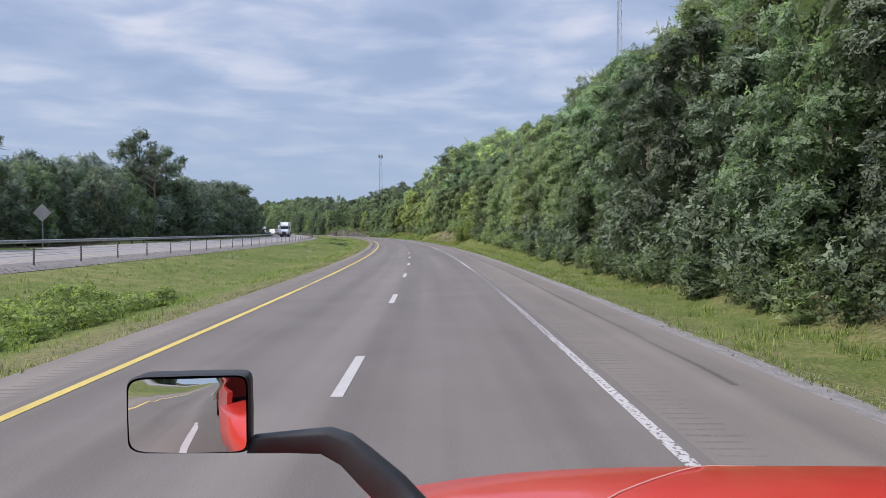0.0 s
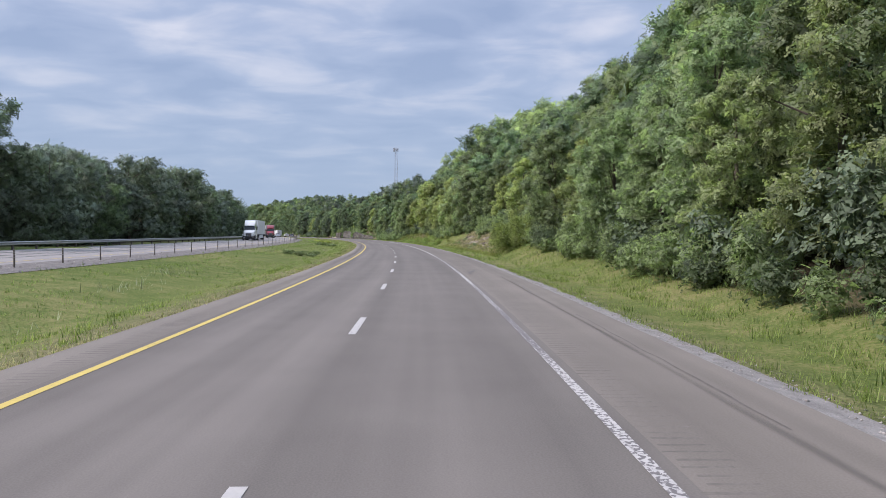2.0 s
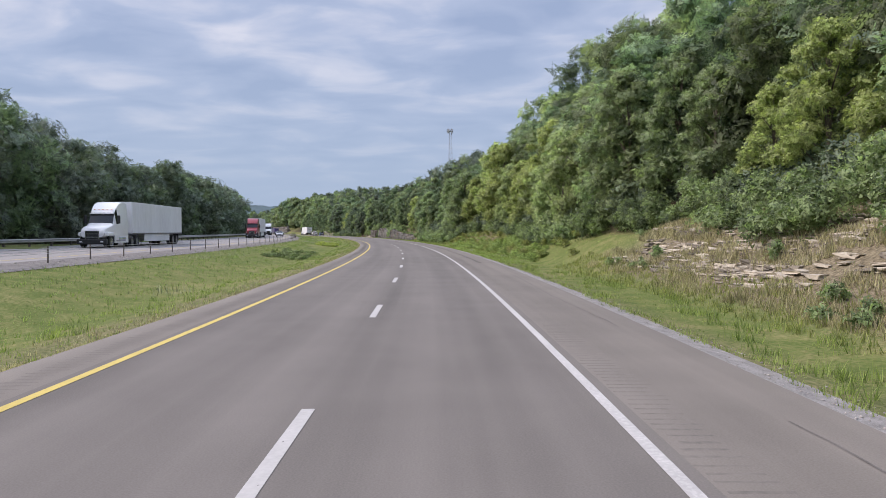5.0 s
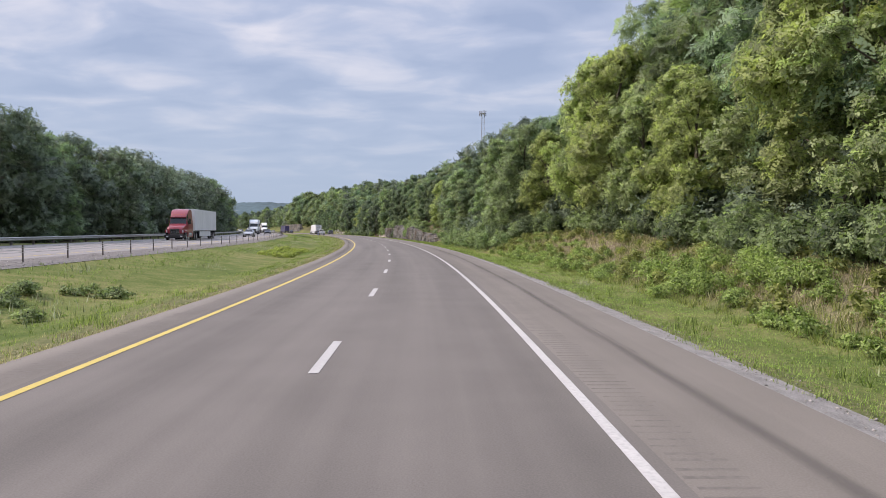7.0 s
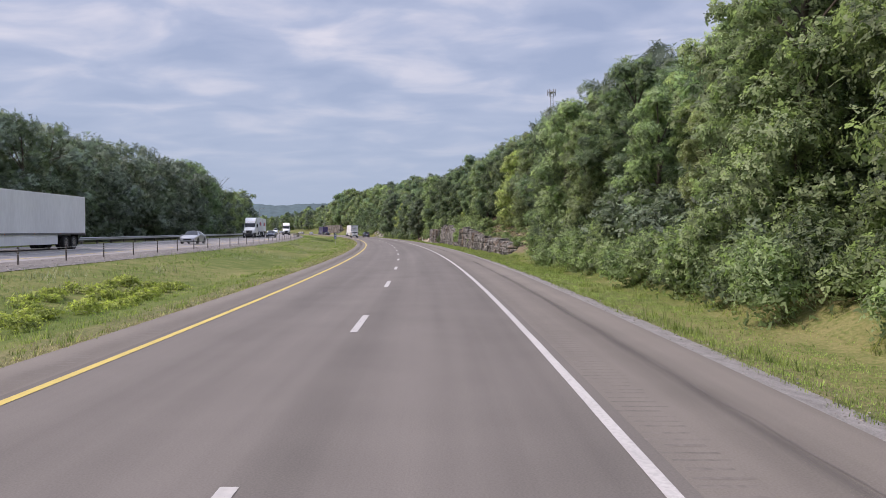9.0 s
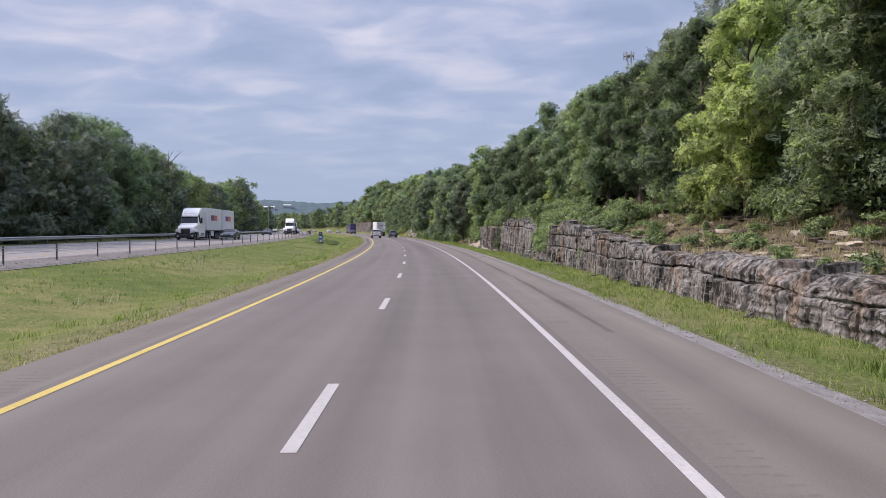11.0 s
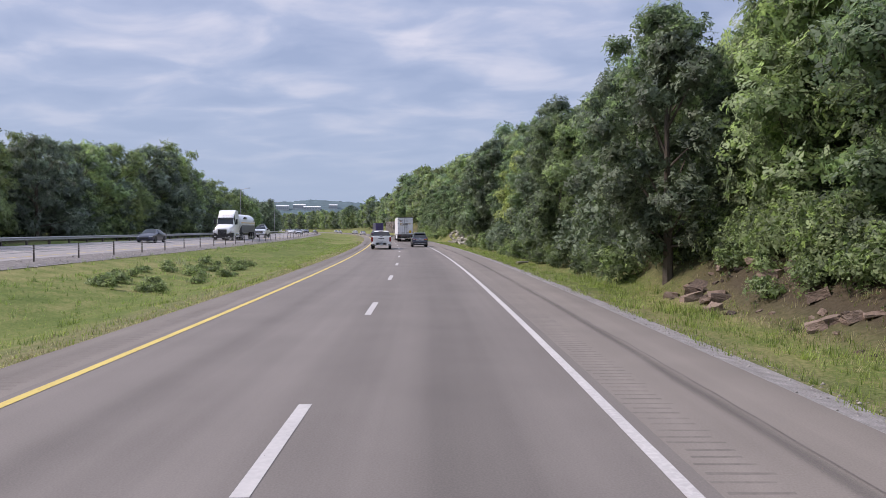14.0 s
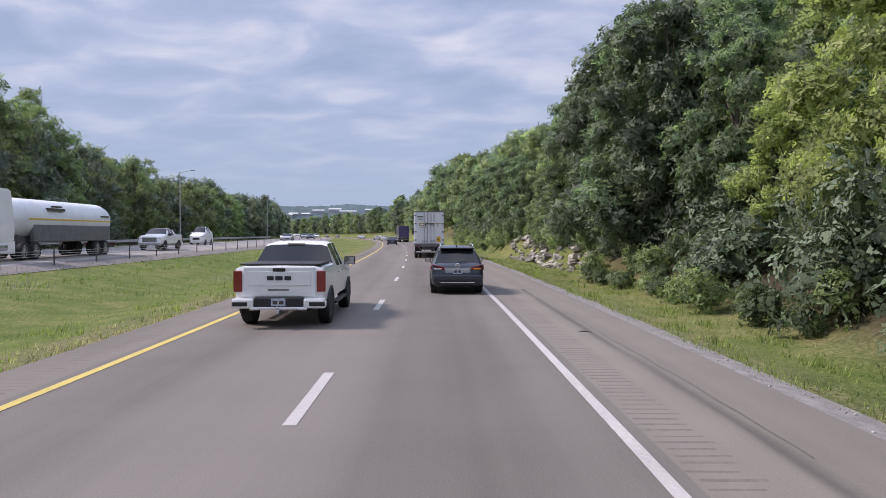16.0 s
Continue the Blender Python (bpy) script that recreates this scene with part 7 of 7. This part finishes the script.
def semi(label, cab, trailer, bars=(), long=16.15, kind="box", side_bars=()):
    thing = new("semi_truck")
    if kind == "box":
        box_trailer(thing, 0.0, long, trailer, bars)
        for x_side in (1, -1):
            for ya, yb, z0, z1, m in side_bars:
                box_part("printed_bar", thing, m, 1.284 * x_side - 0.006, 1.284 * x_side + 0.006, ya, yb, z0, z1)
    elif kind == "double":
        box_trailer(thing, 0.0, 8.5, trailer, bars)
        box_trailer(thing, 9.4, 8.5, trailer, bars)
        long = 17.9
        for x_side in (1, -1):
            for off in (0.0, 9.4):
                for ya, yb, z0, z1, m in side_bars:
                    box_part("printed_bar", thing, m, 1.284 * x_side - 0.006, 1.284 * x_side + 0.006, ya + off, yb + off, z0, z1)
    else:
        bm = lathe(((0.0, 0.35), (0.12, 0.80), (0.40, 1.10), (0.8, 1.18), (11.4, 1.18), (11.8, 1.10), (12.1, 0.80), (12.2, 0.35)), 28, 1)
        bmesh.ops.transform(bm, matrix=pose(0, 0.3, 2.35, 0, 0, 90), verts=bm.verts)
        tank = part("tank", bm, trailer, thing, "white cylindrical tank with a dark printed mark", smooth=True)
        for sx in (1, -1):
            box_part("stripe", tank, YELLOW_TAG, 1.17 * sx - 0.02, 1.17 * sx + 0.02, 0.9, 11.8, 2.28, 2.36)
            for ya, yb, z0, z1, m in side_bars:
                box_part("printed_bar", tank, m, 1.10 * sx - 0.10, 1.10 * sx + 0.10, ya, yb, z0, z1)
            box_part("side_skirt", thing, STEEL_GREY, 1.0 * sx - 0.15, 1.0 * sx + 0.15, 0.9, 11.2, 1.0, 2.0, 0.05)
        box_part("chassis", thing, STEEL_GREY, -0.6, 0.6, 0.3, 12.0, 0.95, 1.4)
        box_part("bumper_guard", thing, STEEL_GREY, -1.1, 1.1, 0.0, 0.12, 0.5, 0.65, 0.02)
        for y in (1.8, 3.1):
            axle(thing, y)
        for sx in (1, -1):
            box_part("tail_light", thing, TAIL_RED, min(0.7 * sx, 1.1 * sx), max(0.7 * sx, 1.1 * sx), -0.02, 0.02, 0.72, 0.82, 0.01)
        long = 12.5
    tractor(thing, long + 0.9, cab)
    return tagged(thing, label, "truck")


LOGO_BARS = ((-0.86, -0.40, 2.98, 3.04, GOLD_INK), (-0.86, -0.78, 2.80, 3.04, GOLD_INK), (-0.86, -0.40, 2.78, 2.84, GOLD_INK), (-0.34, -0.27, 2.78, 3.04, INK), (-0.34, 0.06, 2.98, 3.04, INK), (-0.30, 0.06, 2.86, 2.91, INK),
             (0.10, 0.46, 2.98, 3.04, INK), (0.10, 0.46, 2.87, 2.92, INK), (0.10, 0.46, 2.77, 2.82, INK), (0.52, 0.98, 2.98, 3.04, GOLD_INK), (0.71, 0.78, 2.78, 3.0, GOLD_INK), (-0.80, -0.10, 2.66, 2.70, GOLD_INK),
             (0.64, 0.98, 1.42, 1.88, YELLOW_TAG), (0.68, 0.94, 1.55, 1.66, INK), (-1.0, -0.5, 3.56, 3.62, INK), (-1.0, -0.5, 3.46, 3.50, INK), (-0.9, -0.55, 3.34, 3.38, TAIL_RED))


def stand(ob, s, u, z=0.0, turn=0.0):
    ob.matrix_basis = road_pose(s, u, z, turn)
    return ob


stand(semi("white van trailer with ochre and dark bars on its doors", PICKUP_WHITE, TRAILER_WHITE, LOGO_BARS), 514.5, 1.95)
stand(suv("gunmetal grey compact suv with silver roof rails on the road", GREY_PAINT), 477.5, 2.48, turn=0.5)
stand(pickup("clean white crew-cab pickup truck with black bed cover", PICKUP_WHITE), 468.6, -1.86, turn=0.4)
stand(sedan("dark blue hatchback car driving in the passing lane", DARK_PAINT, 1.55), 586, -1.9)
stand(semi("purple truck with dark trailer far along the road", PURPLE, PURPLE), 632, 1.9)
OPP = 0.66
stand(semi("white road tractor with plain white van trailer", PICKUP_WHITE, TRAILER_WHITE), 222, -26.0, OPP + 0.06, 180)
stand(semi("maroon road tractor pulling a plain white van trailer", MAROON, TRAILER_WHITE), 309, -26.0, OPP + 0.06, 180)
VIOLET_INK = material("violet_print", (0.10, 0.04, 0.22), 0.5, spread=0.1)
ORANGE_INK = material("orange_print", (0.70, 0.13, 0.02), 0.5, spread=0.1)
stand(semi("white double-trailer truck with violet and orange printed bars", PICKUP_WHITE, TRAILER_WHITE, kind="double",
           side_bars=((2.6, 4.3, 2.45, 3.15, ORANGE_INK), (4.4, 6.4, 2.45, 3.15, VIOLET_INK))), 420, -26.0, OPP + 0.06, 180)
stand(semi("white tanker truck with dark side skirts and yellow stripe", PICKUP_WHITE, TRAILER_WHITE, kind="tank", side_bars=((7.6, 9.6, 2.85, 3.0, INK), (8.0, 9.0, 3.05, 3.15, INK), (1.2, 2.4, 2.6, 2.7, INK))), 506, -22.3, OPP, 180)
stand(sedan("silver sedan driving on the opposite carriageway", SILVER), 334, -22.3, OPP + 0.02, 180)
stand(sedan("dark sedan passing a double-trailer truck", DARK_PAINT), 407, -22.3, OPP + 0.02, 180)
stand(sedan("dark sedan driving on the opposite carriageway", DARK_PAINT), 474, -26.0, OPP + 0.03, 180)
stand(pickup("white pickup truck following the tanker truck", PICKUP_WHITE), 522, -22.3, OPP, 180)
stand(sedan("tall white van on the opposite carriageway", PICKUP_WHITE, 2.3, "van"), 548, -26.0, OPP + 0.03, 180)
for k, (s, u, mat, what) in enumerate(((600, -22.3, SILVER, "silver"), (624, -26, PICKUP_WHITE, "white"), (655, -22.3, DARK_PAINT, "dark blue"), (690, -26, SILVER, "silver"), (735, -22.3, PICKUP_WHITE, "white"), (790, -26.0, DARK_PAINT, "dark blue"), (860, -22.3, PICKUP_WHITE, "white"))):
    stand(sedan("distant " + what + " car in oncoming traffic", mat), s, u, OPP + 0.02, 180)
white_far = stand(sedan("distant white car in the far traffic", PICKUP_WHITE), 700, -22.3, OPP + 0.02, 180)
silver_far = stand(sedan("distant silver car in the far traffic", SILVER), 716, -26.0, OPP + 0.03, 180)
for s, u in ((762, -26), (812, -22.3), (838, -26), (900, -22.3), (935, -26), (980, -22.3), (1040, -26)):
    copy_thing(white_far if s % 4 else silver_far, road_pose(s, u, OPP + 0.02, 180))
for s, u in ((700, -1.9), (760, -1.9), (800, 1.9), (850, -1.9), (905, 1.9)):
    copy_thing(silver_far if s % 4 else white_far, road_pose(s, u, 0.0))
stand(sedan("white car far ahead in the passing lane", PICKUP_WHITE), 660, -1.9)
stand(sedan("white car far ahead in the driving lane", PICKUP_WHITE), 730, 1.9)


# ---- the red truck that carries the camera, standing where the drive begins ----
def carrier():
    thing = new("red_truck")
    # in the camera's first place: x to the right, y ahead, z above the road
    def hood_point(f, y):
        z = float(np.interp(y, (0.62, 1.10, 1.60, 1.86, 2.00, 2.08, 2.12), (1.537, 1.537, 1.516, 1.486, 1.436, 1.31, 1.00)))
        x0 = float(np.interp(y, (0.62, 1.86, 2.12), (-0.48, -0.31, -0.12)))
        x = x0 + (1.72 - 2 * x0 + 0.1) * f
        return (x, y + 0.05 * (1 - (2 * f - 1) ** 2), z + 0.10 * (1 - abs(2 * f - 1) ** 4.0) - 0.08)

    hood_rows = []
    for y in (0.62, 1.10, 1.60, 1.86, 1.94, 2.00, 2.05, 2.08, 2.12):
        row = [hood_point(k / 20, y) for k in range(21)]
        hood_rows.append([(row[0][0] - 0.02, y, 0.95)] + row + [(row[-1][0] + 0.02, y, 0.95)])
    vs = [p for r in hood_rows for p in r]
    w = len(hood_rows[0])
    fs = [(i * w + j, i * w + j + 1, (i + 1) * w + j + 1, (i + 1) * w + j) for i in range(len(hood_rows) - 1) for j in range(w - 1)]
    hood = mesh_ob("hood", vs, fs, RED_PAINT, thing, True, "glossy red truck hood with a pale seam")
    mod = hood.modifiers.new("sheet", "SOLIDIFY"); mod.thickness, mod.offset = 0.02, -1
    bm = bmesh.new()
    q = None
    for k in range(14):
        f = k / 13
        p = hood_point(0.22 + 0.26 * f, 1.35 + 0.60 * math.sin(f * 1.4))
        if q:
            tube(bm, q, p, 0.0032, 0.0032, 5)
        q = p
    part("hood_seam", bm, material("pale_red_line", (0.62, 0.30, 0.26), 0.4, spread=0.1), thing, "thin pale red line curving over the hood")
    # dark box added to imitate a dark reflection on the hood
    box_part("dark_reflection", thing, PLASTIC, 1.00, 1.40, 1.45, 1.60, 1.545, 1.575, 0.015)
    for sx, x in ((1, 1.86), (-1, -0.14)):
        box_part("fender", thing, RED_PAINT, x - 0.22, x + 0.22, 0.75, 2.05, 0.75, 1.22, 0.14)
        bm = lathe(((-0.15, 0.36), (-0.15, 0.48), (-0.11, 0.51), (0.11, 0.51), (0.15, 0.48), (0.14, 0.34)), 28, sx)
        tyre = part("wheel", bm, RUBBER, thing)
        tyre.matrix_basis = pose(x + sx * 0.05, 1.35, 0.51)
        bm = lathe(((0.02, 0.33), (0.13, 0.34), (0.10, 0.12), (0.14, 0.10)), 20, sx)
        part("rim", bm, CHROME, tyre)
    box_part("bumper", thing, CHROME, -0.35, 2.07, 2.05, 2.40, 0.40, 0.85, 0.08)
    box_part("grille", thing, CHROME, 0.30, 1.42, 2.10, 2.20, 0.88, 1.26, 0.03)
    # cab: door sides with window openings, back, floor and roof; the windscreen opening is clear
    for name, x in (("cab_side", -0.38), ("cab_side", 2.10)):
        bm = bmesh.new()
        box(bm, x - 0.03, x + 0.03, -2.6, 0.62, 0.70, 1.62, 0.01)
        box(bm, x - 0.03, x + 0.03, -2.6, -0.75, 1.62, 3.40, 0.01)
        box(bm, x - 0.03, x + 0.03, -0.75, 0.10, 2.75, 3.40, 0.01)
        part(name, bm, RED_PAINT, thing)
    box_part("cab_back", thing, RED_PAINT, -0.35, 2.07, -2.66, -2.60, 0.70, 3.40, 0.01)
    box_part("roof", thing, RED_PAINT, -0.41, 2.13, -2.66, 0.10, 3.40, 3.48, 0.02)
    box_part("floor_pan", thing, PLASTIC, -0.34, 2.06, -2.6, 0.60, 0.86, 0.94)
    box_part("chassis", thing, STEEL_GREY, 0.42, 1.30, -6.0, 2.0, 0.62, 0.86)
    for y in (-4.0, -5.3):
        for x in (2.06, -0.34):
            w_ = lathe(((-0.30, 0.36), (-0.30, 0.48), (-0.26, 0.51), (0.26, 0.51), (0.30, 0.48), (0.28, 0.34)), 24, 1)
            ob = part("wheel", w_, RUBBER, thing)
            ob.matrix_basis = pose(x + (-0.2 if x > 0 else 0.2), y, 0.51)
    bm = bmesh.new()
    tube(bm, (-0.52, -2.3, 1.0), (-0.52, -2.3, 3.9), 0.08, 0.08, 10)
    part("exhaust_stack", bm, CHROME, thing)
    # hood mirror on its curved arm
    head = Vector((-0.60, 1.70, 1.70))
    eye = Vector((0, 0, EYE))
    back = Vector((-0.23, -1.0, -0.31)).normalized()
    n = ((eye - head).normalized() + back).normalized()
    turn = n.to_track_quat("Y", "Z").to_matrix().to_4x4()
    shell_m = Matrix.Translation(head) @ turn
    bm = bmesh.new()
    outline = []
    for k in range(28):
        a = k * math.tau / 28
        ca, sa = math.cos(a), math.sin(a)
        outline.append((math.copysign(abs(ca) ** 0.22, ca) * 0.140, math.copysign(abs(sa) ** 0.22, sa) * (0.092 - 0.006 * ca)))
    for y, k in ((0.012, 1.0), (0.0, 1.03), (-0.05, 1.0), (-0.10, 0.72)):
        ring = [bm.verts.new((x * k, y, z * k)) for x, z in outline]
        if y < 0.012:
            for j in range(28):
                bm.faces.new((prev[j], prev[(j + 1) % 28], ring[(j + 1) % 28], ring[j]))
        prev = ring
    bm.faces.new(prev)
    bmesh.ops.transform(bm, matrix=shell_m, verts=bm.verts)
    shell = part("hood_mirror", bm, PLASTIC, thing, "black rounded mirror housing on an arm")
    bm = bmesh.new()
    rings = [[bm.verts.new((0, 0.028, 0))]]
    for k in range(1, 9):
        f = k / 8
        rings.append([bm.verts.new((x * 0.97 * f, 0.034 - 0.65 * ((x * f) ** 2 + (z * f) ** 2) - 0.006, z * 0.955 * f)) for x, z in outline])
    for j in range(28):
        bm.faces.new((rings[0][0], rings[1][j], rings[1][(j + 1) % 28]))
        for a, b in zip(rings[1:], rings[2:]):
            bm.faces.new((a[j], b[j], b[(j + 1) % 28], a[(j + 1) % 28]))
    bmesh.ops.transform(bm, matrix=shell_m, verts=bm.verts)
    part("mirror_glass", bm, MIRROR, shell, "clear convex mirror showing the road behind", True)
    arm = ((-0.46, 1.72, 1.622), (-0.36, 1.74, 1.622), (-0.285, 1.75, 1.622), (-0.235, 1.75, 1.600), (-0.19, 1.74, 1.563), (-0.107, 1.72, 1.495), (-0.03, 1.68, 1.42))
    bm = bmesh.new()
    prev = None
    knots = np.array(arm)
    for k in range(25):
        f = k / 24 * (len(arm) - 1)
        c = Vector([float(np.interp(f, range(len(arm)), knots[:, i])) for i in range(3)])
        tall, deep = 0.021 + 0.0044 * f, 0.018 + 0.006 * f
        ring = []
        for j in range(16):
            a = j * math.tau / 16
            ca, sa = math.cos(a), math.sin(a)
            ring.append(bm.verts.new(c + Vector((0.35 * tall * math.copysign(abs(sa) ** 0.5, sa), deep * math.copysign(abs(ca) ** 0.5, ca), tall * math.copysign(abs(sa) ** 0.5, sa)))))
        if prev:
            for j in range(16):
                bm.faces.new((prev[j], prev[(j + 1) % 16], ring[(j + 1) % 16], ring[j]))
        else:
            bm.faces.new(ring[::-1])
        prev = ring
    bm.faces.new(prev)
    part("mirror_arm", bm, PLASTIC, thing, "", True)
    x, y, _ = on_road(DRIVE[0][1], DRIVE[0][2])
    thing.matrix_basis = pose(float(x), float(y), 0, 0, 0, DRIVE[0][3])
    return tagged(thing, "red road tractor with a black hood mirror on an arm", "truck")


MIRROR = material("mirror", (0.9, 0.9, 0.9), 0.01, 1.0, spread=0.01)
carrier()
